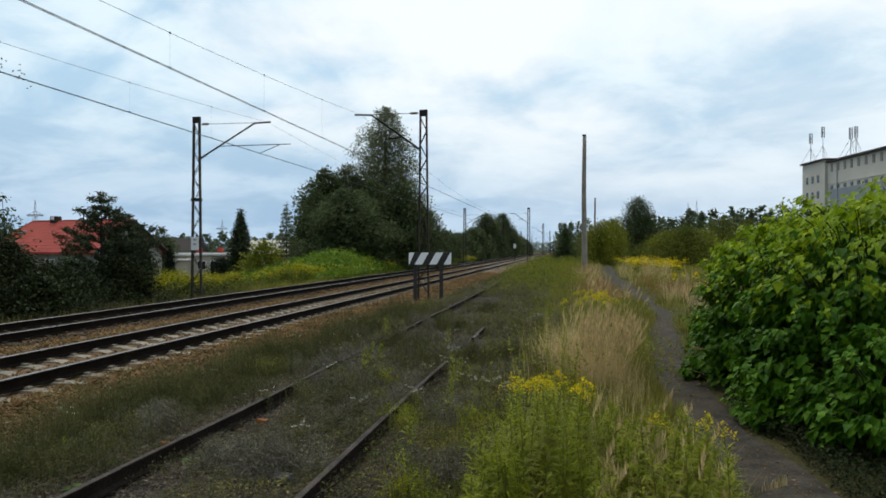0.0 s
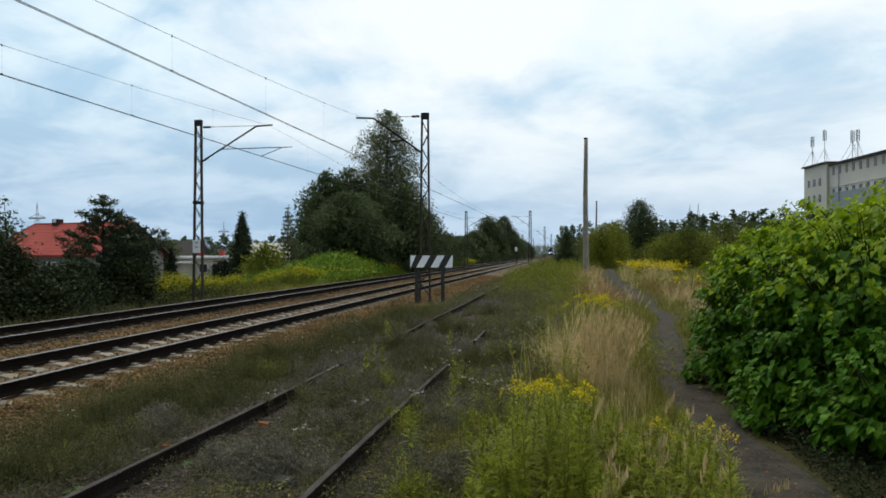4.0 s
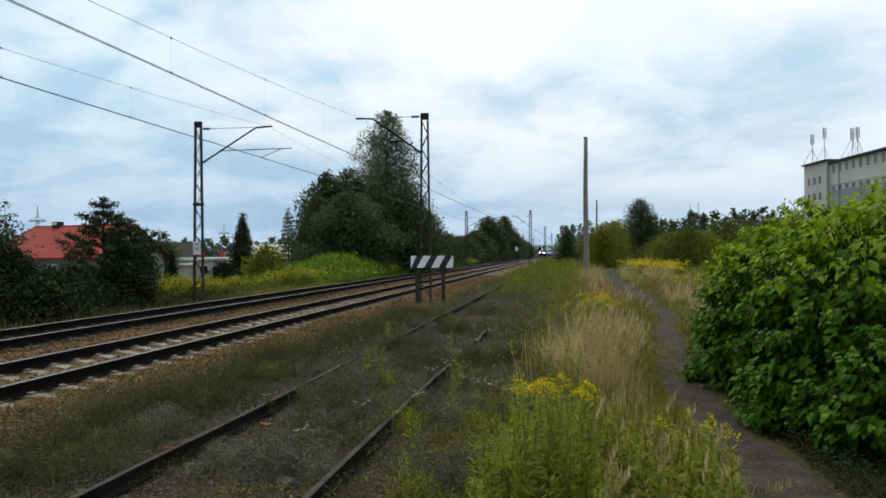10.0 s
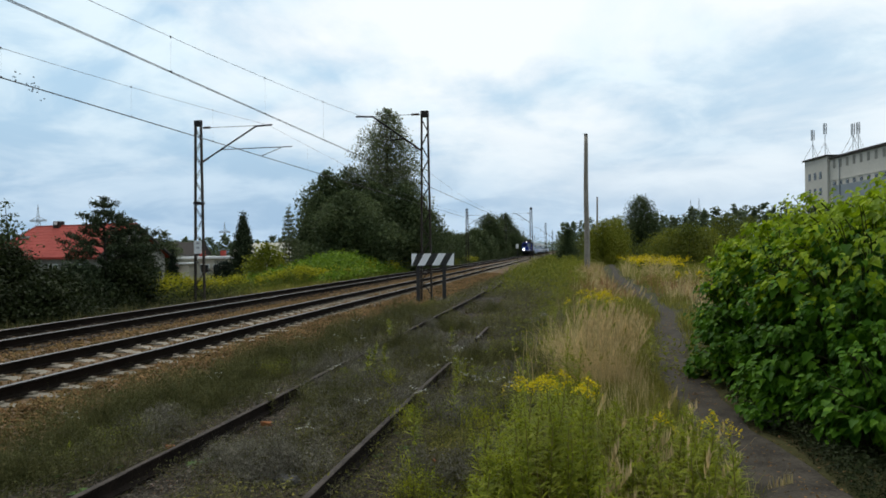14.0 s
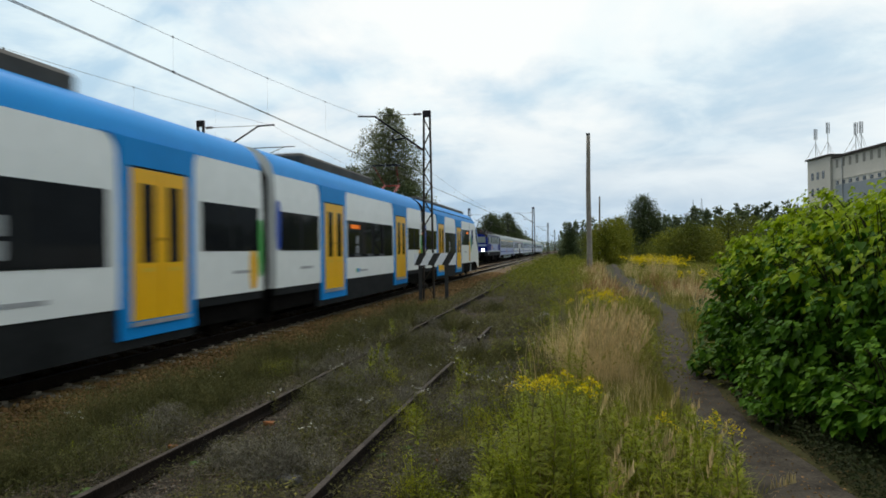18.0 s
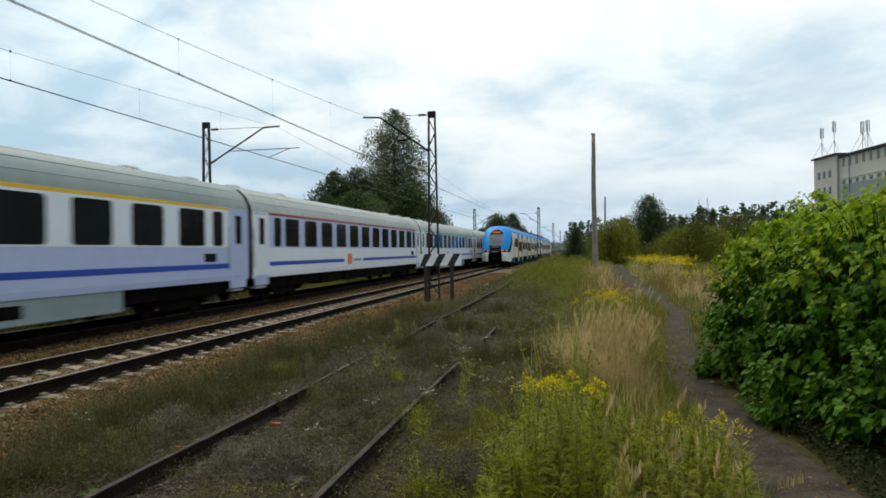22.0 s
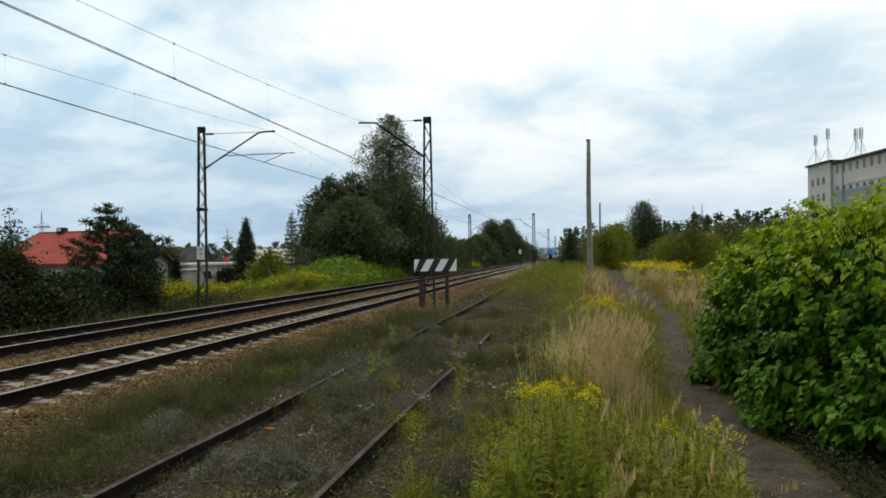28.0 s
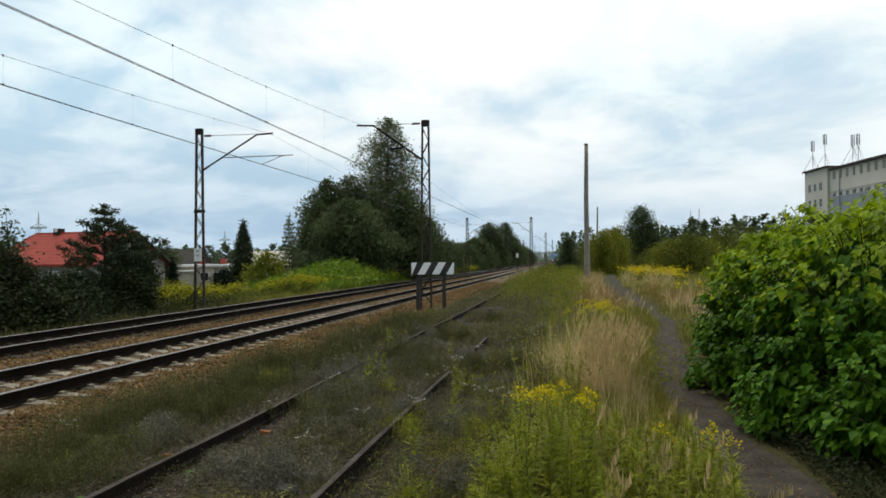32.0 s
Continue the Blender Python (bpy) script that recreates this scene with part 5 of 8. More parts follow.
def rubble(x, y, s, rz, mat, label):
    bm = bmesh.new()
    rr = random.Random(int(x * 100 + y * 10))
    n = 7
    rings = [[(s * k * (0.8 + 0.4 * rr.random()) * math.cos(2 * math.pi * i / n), 0.7 * s * k * (0.8 + 0.4 * rr.random()) * math.sin(2 * math.pi * i / n), s * z) for i in range(n)] for k, z in ((0.9, -0.2), (1.0, 0.15), (0.75, 0.42), (0.3, 0.5))]
    sweep(bm, rings)
    ob = part("rock", bm, mat)
    ob.matrix_basis = pose(x, y, gz(x, y) + 0.004, 5, -4, rz)
    tagged(ob, label, "rubble", "rubble on the siding")


for k, (x, y, s) in enumerate(((-2.09, 5.3, 0.12), (-2.2, 5.42, 0.07))):
    rubble(x, y, s, 35 * k, M_BLACK, "dark flat lump of rubble among the weeds")
for k, (x, y, s) in enumerate(((-3.48, 6.0, 0.05), (-3.55, 6.5, 0.035), (-3.4, 7.0, 0.03), (-3.62, 5.7, 0.03), (-0.95, 5.0, 0.06), (-3.5, 7.6, 0.035), (-3.9, 8.6, 0.04), (-2.5, 6.3, 0.03), (-1.3, 5.6, 0.035), (-3.46, 8.2, 0.03))):
    rubble(x, y, s, 50 * k, M_SLEEPER, "pale broken stone lying beside the rusty rail")
for k, (x, y, s) in enumerate(((-3.05, 7.15, 0.055), (-3.56, 6.2, 0.045), (-3.42, 6.45, 0.03), (-1.1, 6.0, 0.04))):
    brick_bit(x, y, s, 40 * k)


def yarrow(seed, h):
    rng = np.random.default_rng(seed)
    t = tagged(empty("yarrow_plant"), "thin weed with small white flower heads", "wild flower", "white flowers on the siding")
    bm = bmesh.new()
    heads = []
    rod(bm, (0, 0, -0.03), (0.02, 0, h * 0.6), 0.004, 0.003, 4)
    for k in range(5):
        a = k * 1.25 + seed
        tip = (0.02 + 0.07 * math.cos(a), 0.07 * math.sin(a), h * rng.uniform(0.85, 1.05))
        rod(bm, (0.02, 0, h * 0.6), tip, 0.0025, 0.002, 4)
        heads.append(tip)
    part("stem", bm, M_STEM, t)
    n = 60
    z = rng.uniform(0.02, h * 0.75, n)
    v, f = many(KITE, np.stack([rng.normal(0, 0.02, n), rng.normal(0, 0.02, n), z], 1), turns(rng, n, 0.6), np.full((n, 3), 0.05) * np.array([0.35, 1, 1]))
    bulk("foliage", v, f, M_GRASS_DULL, t)
    c = np.repeat(np.array(heads), 9, 0) + rng.normal(0, 0.011, (45, 3)) * np.array([1, 1, 0.3])
    v, f = many(KITE, c, turns(rng, 45, 0.3), np.full((45, 3), 0.014))
    tagged(bulk("flower_head", v, f, M_PETAL, t), kind="stuff")
    return t


YARROWS = [yarrow(301, 0.32), yarrow(302, 0.42), yarrow(303, 0.26)]
yr = random.Random(5)
for i in range(37):
    x, y = yr.uniform(-4.8, -0.4), yr.uniform(6.0, 16.0)
    if i > 26:
        x, y = yr.uniform(-1.8, -0.7), yr.uniform(7.5, 12.0)
    if i > 33:
        x, y = yr.uniform(2.3, 2.9), yr.uniform(5.3, 5.9)
    copy_thing(YARROWS[i % 3], pose(x, y, gz(x, y), 0, 0, yr.uniform(0, 360)))
for k, g in enumerate(YARROWS):
    g.matrix_basis = pose(-1.2 - 0.3 * k, 8.6 + 0.5 * k, gz(-1.2, 8.6))


def plumes():
    rng = np.random.default_rng(37)
    spots = ((0.05, 1.0, 4.2, 6.2, 26), (0.0, 0.72, 8.4, 11.4, 200), (0.4, 1.4, 13.5, 24, 24))
    prot = ([(-1, 0, 0), (1, 0, 0), (-0.8, 0.25, 0.5), (0.8, 0.25, 0.5), (0, 0.75, 1)], BLADE[1])
    P = []
    for x0, x1, y0, y1, n in spots:
        x, y = rng.uniform(x0, x1, n), rng.uniform(y0, y1, n)
        P.append(np.stack([x, y, np.array([gz(a, b) for a, b in zip(x, y)])], 1))
    P = np.concatenate(P)
    n = len(P)
    h = rng.uniform(0.6, 0.95, n) * np.where(P[:, 1] < 7, 0.64, 1.0)
    near = P[:, 1] < 7
    a, b = rng.normal(-1.5, 0.7, n), -np.abs(rng.normal(0, 1, n)) * np.where(near, 0.45, 0.22)
    ca, sa, cb, sb, o, z = np.cos(a), np.sin(a), np.cos(b), np.sin(b), np.ones(n), np.zeros(n)
    T = np.stack([np.stack([ca, -sa, z], 1), np.stack([sa, ca, z], 1), np.stack([z, z, o], 1)], 1) @ np.stack([np.stack([o, z, z], 1), np.stack([z, cb, -sb], 1), np.stack([z, sb, cb], 1)], 1)
    stalk = many(BLADE, P, T, np.stack([np.full(n, 0.004), h * 0.3, h], 1))
    tops = P + np.einsum("nij,nj->ni", T, np.stack([np.zeros(n), h * 0.3 * 0.4, h * 0.98], 1))
    rep = 14
    tp = np.repeat(tops, rep, 0)
    u = np.tile(np.linspace(0, 1, rep), n)
    tp -= (u * np.repeat(np.where(near, 0.15, 0.17), rep))[:, None] * np.repeat(np.einsum("nij,j->ni", T, np.array([0, 0.3, 0.95])), rep, 0)
    fl = many(prot, tp, turns(rng, n * rep, 0, rng.uniform(0.2, 0.9, n * rep)), np.stack([np.full(n * rep, 0.006), np.full(n * rep, 0.06), rng.uniform(0.04, 0.09, n * rep)], 1))
    v = np.concatenate([stalk[0], fl[0]])
    f = np.concatenate([stalk[1], fl[1] + len(stalk[0])])
    tagged(bulk("reed_grass", v, f, M_STRAW), "feathery pale seed heads of tall reed grass", "grass", kind="stuff")


plumes()


def goldenrod(seed, h, bloom, lean=0.0):
    """A goldenrod plant: leafy stem, drooping yellow plume."""
    rng = np.random.default_rng(seed)
    t = tagged(empty("goldenrod_plant"), "green goldenrod plant with yellow flower plume" if bloom else "leafy green goldenrod plant not yet in flower", "wild flower", "goldenrod by the path")
    bm = bmesh.new()
    pts = [(lean * (z / h) ** 2, 0.02 * math.sin(z * 9 + seed), z) for z in np.linspace(-0.05, h, 7)]
    for p, q in zip(pts, pts[1:]):
        rod(bm, p, q, 0.0036, 0.003, 5)
    part("stem", bm, M_STEM, t)
    n = int(200 * h)
    z = np.linspace(0.12, h * 0.97, n)
    pos = np.stack([lean * (z / h) ** 2, 0.02 * np.sin(z * 9 + seed), z], 1)
    L = rng.uniform(0.07, 0.12, n) * (1.1 - 0.6 * (z / h) ** 3)
    T = turns(rng, n, 0, rng.normal(0.35, 0.25, n))
    spear = ([(0, 0, 0), (0.5, 0.35, 0.06), (0.32, 0.7, 0.0), (0, 1, -0.12), (-0.32, 0.7, 0.0), (-0.5, 0.35, 0.06)], [(0, 1, 5), (1, 2, 4), (1, 4, 5), (2, 3, 4)])
    v, f = many(spear, pos, T, np.stack([L * 0.13, L, L], 1))
    tagged(bulk("foliage", v, f, M_HERB, t), kind="stuff")
    m = (150 if h > 0.7 else 90) if bloom else 60
    k = rng.integers(0, 7, m)
    ang, reach = k * 0.9 + seed, rng.uniform(0, 1, m)
    arm = (0.13 if h > 0.7 else 0.09) if bloom else 0.05
    p = np.stack([lean + np.cos(ang) * arm * reach * (1 - k / 14), np.sin(ang) * arm * reach * (1 - k / 14), h - 0.05 + k * 0.012 + 0.06 * reach - 0.1 * reach ** 2], 1) + rng.normal(0, 0.009, (m, 3))
    v, f = many(KITE, p, turns(rng, m, 1.0), rng.uniform(0.5, 1.2, m)[:, None] * 0.014 * np.ones(3))
    tagged(bulk("flower_plume", v, f, M_GOLD if bloom else M_HERB, t), kind="stuff")
    return t


GOLDS = [goldenrod(*a) for a in ((1, 0.82, True, 0.05), (2, 0.7, False, 0.03), (3, 0.83, True, 0.09), (4, 0.42, False, -0.03), (5, 0.58, False, 0.06), (6, 0.62, True, 0.08), (7, 0.5, False, 0.04))]


def plant_goldenrods():
    rng = np.random.default_rng(8)
    spots = []
    for i in range(22):
        spots.append((rng.uniform(-0.62, -0.3), rng.uniform(4.1, 6.2), rng.choice([3, 3, 6])))
    for i in range(36):
        spots.append((rng.uniform(-0.40, 0.16), rng.uniform(4.2, 5.9), rng.choice([1, 4, 1, 6])))
    for x, y, k in ((-0.36, 5.05, 0), (-0.26, 5.25, 0), (-0.16, 4.98, 0), (-0.06, 5.15, 2), (0.05, 4.9, 0)):
        spots.append((x, y, k))
    for i in range(44):
        spots.append((rng.uniform(0.1, 0.95), rng.uniform(4.1, 6.0), rng.choice([3, 3, 4, 6])))
    spots += [(0.86, 4.85, 5), (0.98, 4.65, 5)]
    for i in range(14):
        spots.append((rng.uniform(-0.5, 0.2), rng.uniform(6.0, 9.0), rng.choice([3, 4, 6])))
    for i in range(22):
        spots.append((rng.uniform(0.0, 0.9), rng.uniform(12.4, 16.5), rng.choice([0, 2])))
    for i in range(12):
        spots.append((rng.uniform(-0.4, 0.5), rng.uniform(9, 20), rng.choice([1, 4])))
    for x, y in ((-2.7, 9.8), (-2.6, 10.2), (-2.8, 10.4), (-3.4, 13.9), (-1.15, 7.3), (-1.4, 9.2), (-2.0, 12.6), (-1.3, 6.2)):
        spots.append((x, y, 3))
    for x, y, k in spots:
        copy_thing(GOLDS[k], pose(x, y, gz(x, y), rng.uniform(-5, 5), rng.uniform(-5, 5), rng.uniform(0, 360)))
    for k, g in enumerate(GOLDS):
        g.matrix_basis = pose(-0.3 + 0.16 * k, 5.0, gz(0, 5.0))


plant_goldenrods()


def gold_patch(label, regions, h, seed, mat):
    """Far stands of goldenrod: leafy spears with yellow tips; regions x0, x1, y0, y1, count, size."""
    rng = np.random.default_rng(seed)
    t = tagged(empty("goldenrod_stand"), label, "wild flowers", kind="stuff")
    P, K = [], []
    for x0, x1, y0, y1, n, k in regions:
        x, y = rng.uniform(x0, x1, n * 2), rng.uniform(y0, y1, n * 2)
        d = np.array([noise.noise((a * 0.55, b * 0.3, seed)) for a, b in zip(x, y)])
        x, y, d = x[d > -0.02], y[d > -0.02], d[d > -0.02]
        P.append(np.stack([x, y, np.array([gz(a, b) for a, b in zip(x, y)])], 1))
        K.append(np.stack([np.full(len(x), k), np.clip(0.72 + 1.1 * d, 0.6, 1.15)], 1))
    P, K = np.concatenate(P), np.concatenate(K)
    n = len(P)
    hh = h * K[:, 1] * rng.uniform(0.8, 1.1, n)
    K = K[:, 0]
    rep = 5
    q = np.repeat(P, rep, 0)
    u = np.tile(np.linspace(0.1, 0.85, rep), n)
    q[:, 2] += u * np.repeat(hh, rep)
    kk = np.repeat(K, rep)
    v, f = many(KITE, q, turns(rng, n * rep, 0.7), np.stack([0.07 * kk, 0.2 * kk, 0.2 * kk], 1))
    tagged(bulk("foliage", v, f, M_TREE_MID, t), kind="stuff")
    q = np.repeat(P, 6, 0) + rng.normal(0, 0.07, (n * 6, 3)) * np.repeat(K, 6)[:, None]
    q[:, 2] += np.repeat(hh, 6) * rng.uniform(0.86, 1.06, n * 6)
    kk = np.repeat(K, 6)
    v, f = many(KITE, q, turns(rng, n * 6, 0.9), np.stack([0.07 * kk, 0.12 * kk, 0.1 * kk], 1))
    tagged(bulk("flower_plumes", v, f, mat, t), kind="stuff")


gold_patch("yellow goldenrod stand beyond the far track", ((-19.3, -16.7, 27.5, 35, 260, 1.0), (-19.0, -16.4, 35, 43, 260, 1.05), (-18.4, -16.2, 43, 50, 190, 1.1), (-18.6, -16.2, 50, 62, 260, 1.3), (-17.5, -15.6, 62, 130, 300, 1.8)), 1.12, 41, M_GOLD_FAR)
gold_patch("bright yellow goldenrod stand in the meadow", ((4.6, 8.0, 52, 62, 200, 1.2), (4.4, 5.6, 33, 36, 110, 1.0), (5, 11, 66, 84, 160, 1.8)), 0.8, 42, M_GOLD)


def hummock():
    """Leafy green mound between the grove and the track."""
    rng = np.random.default_rng(45)
    n = 34000
    x, y = rng.uniform(-22.5, -15.6, n), rng.uniform(46, 80, n)
    top = 2.0 * np.exp(-((x + 19.2) / 2.7) ** 2) * np.exp(-((y - 61) / 13) ** 2) + 0.35
    z = np.array([gz(a, b) for a, b in zip(x, y)]) + top * rng.uniform(0.2, 1.0, n) + 0.12 * rng.normal(0, 1, n)
    v, f = many(KITE, np.stack([x, y, z], 1), turns(rng, n, 0.8), rng.uniform(0.5, 1.3, n)[:, None] * 0.26 * np.array([0.7, 1, 1]))
    tagged(bulk("bramble_mound", v, f, M_BRAMBLE), "low mound of light green brambles", "bushes", kind="stuff")


hummock()


# ---- big leafy shrubs by the path ----
LEAF = ([(0, 0.04, 0), (0.27, 0.0, 0.05), (0.38, 0.26, 0.06), (0.22, 0.62, -0.04), (0, 1.0, -0.24), (-0.22, 0.62, -0.04), (-0.38, 0.26, 0.06), (-0.27, 0.0, 0.05), (0, 0.40, -0.08)], [(0, 1, 8), (1, 2, 8), (2, 3, 8), (3, 4, 8), (4, 5, 8), (5, 6, 8), (6, 7, 8), (7, 0, 8)])


def leaf_mesh(bend, mat):
    me = bpy.data.meshes.new("leaf")
    me.from_pydata([(a, b, c * bend) for a, b, c in LEAF[0]], [], LEAF[1])
    me.materials.append(mat)
    return me


LEAF_MESHES = [leaf_mesh(b, m) for m in (M_KNOT1, M_KNOT_YOUNG_LIT) for b in (0.7, 1.1, 1.5)]


def knot_shrub(x, y, r, h, stems, seed, single, label):
    """Arching stems whose leaves lie like shingles in loose tiers, the young ones at the high tips paler, with the
    light from above painted in.
    """
    rng = np.random.default_rng(seed)
    t = tagged(empty("leafy_shrub", x, y, gz(x, y)), label, "shrub", "leafy shrubs by the path")
    bm = bmesh.new()
    pos, head, tilt, L, young = [], [], [], [], []
    for i in range(stems):
        a = rng.uniform(0, 2 * math.pi)
        el = math.asin(rng.uniform(-0.22, 1.0))
        k = rng.uniform(0.9, 1.03)
        tip = Vector((r * abs(math.cos(el)) ** 0.7 * math.cos(a) * k, r * abs(math.cos(el)) ** 0.7 * math.sin(a) * k, max(0.12, h * (0.14 + 0.86 * math.sin(el)) * k)))
        b = Vector((tip.x * rng.uniform(0.1, 0.45), tip.y * rng.uniform(0.1, 0.45), -0.05))
        mid = Vector((b.x * 0.5 + tip.x * 0.42, b.y * 0.5 + tip.y * 0.42, tip.z * 1.12))
        if i % 3 == 0:
            pts = [b * (1 - u) ** 2 + mid * (2 * u * (1 - u)) + tip * u * u for u in np.linspace(0, 0.88, 6)]
            for p, q in zip(pts, pts[1:]):
                rod(bm, p, q, 0.006, 0.005, 4)
        n = int(22 + 10 * rng.uniform())
        out = math.atan2(tip.y, tip.x)
        for j in range(n):
            u = 0.42 + 0.6 * j / n
            p = b * (1 - u) ** 2 + mid * (2 * u * (1 - u)) + tip * u * u
            if noise.noise((p.x * 1.7 + seed, p.y * 1.7, p.z * 4.6)) < 0.1 and (u < 0.9 or p.z < 0.75 * h):
                continue
            pos.append(p + Vector(rng.normal(0, 0.03, 3)))
            head.append(out + (1 if j % 2 else -1) * rng.uniform(0.1, 1.0) - math.pi / 2)
            tilt.append(rng.normal(-0.5, 0.25))
            L.append(rng.uniform(0.075, 0.14) * (1 - 0.4 * (u > 0.88)))
            # chosen by height too, so the painted top light stays high up
            young.append(h > 1.5 and u > 0.62 and p.z > h * rng.uniform(0.42, 0.9))
    tagged(part("stem_thicket", bm, M_WOODY, t), kind="stuff")
    pos, head, tilt, L, young = np.array(pos), np.array(head), np.array(tilt), np.array(L), np.array(young)
    pos[:, 2] = np.maximum(pos[:, 2], 0.08)
    ca, sa, cb, sb = np.cos(head), np.sin(head), np.cos(tilt), np.sin(tilt)
    z, o = np.zeros(len(L)), np.ones(len(L))
    roll = rng.normal(0, 0.3, len(L))
    cr, sr = np.cos(roll), np.sin(roll)
    R = np.stack([np.stack([ca, -sa, z], 1), np.stack([sa, ca, z], 1), np.stack([z, z, o], 1)], 1) @ np.stack([np.stack([o, z, z], 1), np.stack([z, cb, -sb], 1), np.stack([z, sb, cb], 1)], 1) @ np.stack([np.stack([cr, z, sr], 1), np.stack([z, o, z], 1), np.stack([-sr, z, cr], 1)], 1)
    out = (pos[:, 0] * -x + pos[:, 1] * -y) / math.hypot(x, y) + 0.3 * pos[:, 2]
    order = np.argsort(-out)
    first, rest = order[:single], order[single:]
    for k, i in enumerate(first):
        ob = new("leaf", LEAF_MESHES[k % 3 + 3 * int(young[i])])
        ob.parent = t
        ob.matrix_basis = Matrix.Translation(pos[i]) @ Matrix(R[i].tolist()).to_4x4() @ Matrix.Scale(L[i], 4)
    for name, which, mat in (("leaves", rest[~young[rest]], M_KNOT), ("young_lit_leaves", rest[young[rest]], M_KNOT_YOUNG_LIT)):
        v, f = many(LEAF, pos[which], R[which], L[which])
        tagged(bulk(name, v, f, mat, t, smooth=True), kind="stuff")
    return t


SHRUBS = [
    knot_shrub(2.98, 7.94, 1.35, 2.2, 720, 101, 280, "large bright green leafy shrub leaning over the path"),
    knot_shrub(2.56, 9.85, 1.10, 1.95, 520, 102, 280, "large green leafy shrub at the bend of the path"),
    knot_shrub(2.96, 12.25, 1.15, 1.85, 320, 103, 0, "green leafy shrub with arching stems beside the path"),
    knot_shrub(3.85, 11.59, 1.6, 2.45, 600, 104, 0, "tall green leafy shrub with arching stems"),
    knot_shrub(4.84, 10.94, 1.8, 2.7, 600, 105, 0, "tall green leafy shrub with arching stems"),
    knot_shrub(2.30, 7.78, 0.72, 0.95, 170, 107, 120, "low leafy shrub drooping over the edge of the path"),
    knot_shrub(2.65, 7.08, 0.75, 1.1, 200, 108, 120, "low leafy shrub drooping over the edge of the path"),
    knot_shrub(2.66, 6.55, 0.72, 1.0, 210, 110, 120, "low leafy shrub drooping over the edge of the path"),
    knot_shrub(2.06, 10.07, 0.6, 0.9, 110, 109, 0, "low leafy shrub drooping over the edge of the path"),
    knot_shrub(3.86, 7.94, 1.5, 2.4, 620, 106, 0, "tall green leafy shrub with arching stems"),
]

# ---- buildings and far things ----
def red_house():
    """Long house: hip at the far end, gable turned to the railway. Local x runs along the ridge."""
    x, y = -40.07, 64.31
    t = tagged(empty("house", x, y, -1.5, -13.0), "pale rendered house with a red tiled hipped roof", "house")
    a, d, e, rz, o = -14.9, 4.1, 3.05, 6.0, 0.45
    boxpart("wall", (a, -0.5, -d, d, 0, e), M_RENDER, t, "pale rendered walls")
    bm = bmesh.new()
    lo = [(a - o, -d - o, e - 0.12), (0.0, -d - o, e - 0.12), (0.0, d + o, e - 0.12), (a - o, d + o, e - 0.12)]
    r0, r1 = (-13.2, 0, rz), (0.0, 0, rz)
    vs = [bm.verts.new(p) for p in (*lo, r0, r1)]
    vl = [bm.verts.new((p[0], p[1], p[2] - 0.2)) for p in (*lo, r0, r1)]
    for q in ((0, 1, 5, 4), (2, 3, 4, 5), (3, 0, 4)):
        bm.faces.new([vs[k] for k in q])
        bm.faces.new([vl[k] for k in reversed(q)])
    for p, q in ((0, 1), (1, 5), (5, 2), (2, 3), (3, 0)):
        bm.faces.new((vs[p], vs[q], vl[q], vl[p]))
    roof = part("roof", bm, M_ROOF_RED, t, "red tiled hipped roof")
    for p, q in ((r0, r1), (r0, lo[0])):
        bm = bmesh.new()
        rod(bm, p, q, 0.09, n=6)
        part("ridge_tile", bm, M_ROOF_RED, roof)
    for k in range(1, 10):
        u = k / 10
        bm = bmesh.new()
        z, yy = e - 0.12 + (rz - e + 0.12) * u, (-d - o) * (1 - u)
        rod(bm, (a - o + 2.15 * u, yy, z), (0, yy, z), 0.018, n=4)
        part("tile_course", bm, M_ROOF_RED, roof)
    ch = boxpart("chimney", (-10.5, -9.7, -0.35, 0.35, rz - 0.7, rz + 0.45), M_DARKTRIM, roof, "brick chimney", 0.03)
    boxpart("chimney_cap", (-10.3, -9.9, -0.4, 0.1, rz + 0.1, rz + 0.4), M_WHITE, ch, "white cap")
    boxpart("skylight", (-12.9, -12.1, -2.0, -1.55, 4.75, 5.0), M_GALV, roof, "small grey skylight", 0.02)
    bm = bmesh.new()
    sweep(bm, [[(xx, -d, e - 0.02), (xx, d, e - 0.02), (xx, 0, rz - 0.25)] for xx in (-0.7, -0.5)])
    part("gable", bm, M_RENDER, t, "grey-white gable wall")
    for q0, q1 in (((0.02, -d - o, e - 0.25), (0.02, 0, rz - 0.12)), ((0.02, 0, rz - 0.12), (0.02, d + o, e - 0.25))):
        bm = bmesh.new()
        rod(bm, q0, q1, 0.17, n=4)
        part("verge_board", bm, M_DARKTRIM, t, "dark verge board")
    for wx in (-12.5, -9.5, -6.0, -3.0):
        win = boxpart("window", (wx - 0.6, wx + 0.6, -d - 0.05, -d + 0.06, 0.9, 2.3), M_WHITE, t, "white framed window", 0.02)
        for k in (-1, 1):
            boxpart("pane", (wx + k * 0.29 - 0.23, wx + k * 0.29 + 0.23, -d - 0.065, -d - 0.045, 1.02, 2.18), M_PANE, win)
    for wy, z0, z1 in ((1.4, 0.4, 3.6), (2.4, 0.4, 2.6), (-1.6, 0.9, 2.3)):
        win = boxpart("window", (-0.52, -0.44, wy - 0.22, wy + 0.22, z0, z1), M_DARKTRIM, t, "tall narrow dark window", 0.02)
        boxpart("pane", (-0.445, -0.425, wy - 0.16, wy + 0.16, z0 + 0.1, z1 - 0.1), M_PANE, win)


red_house()


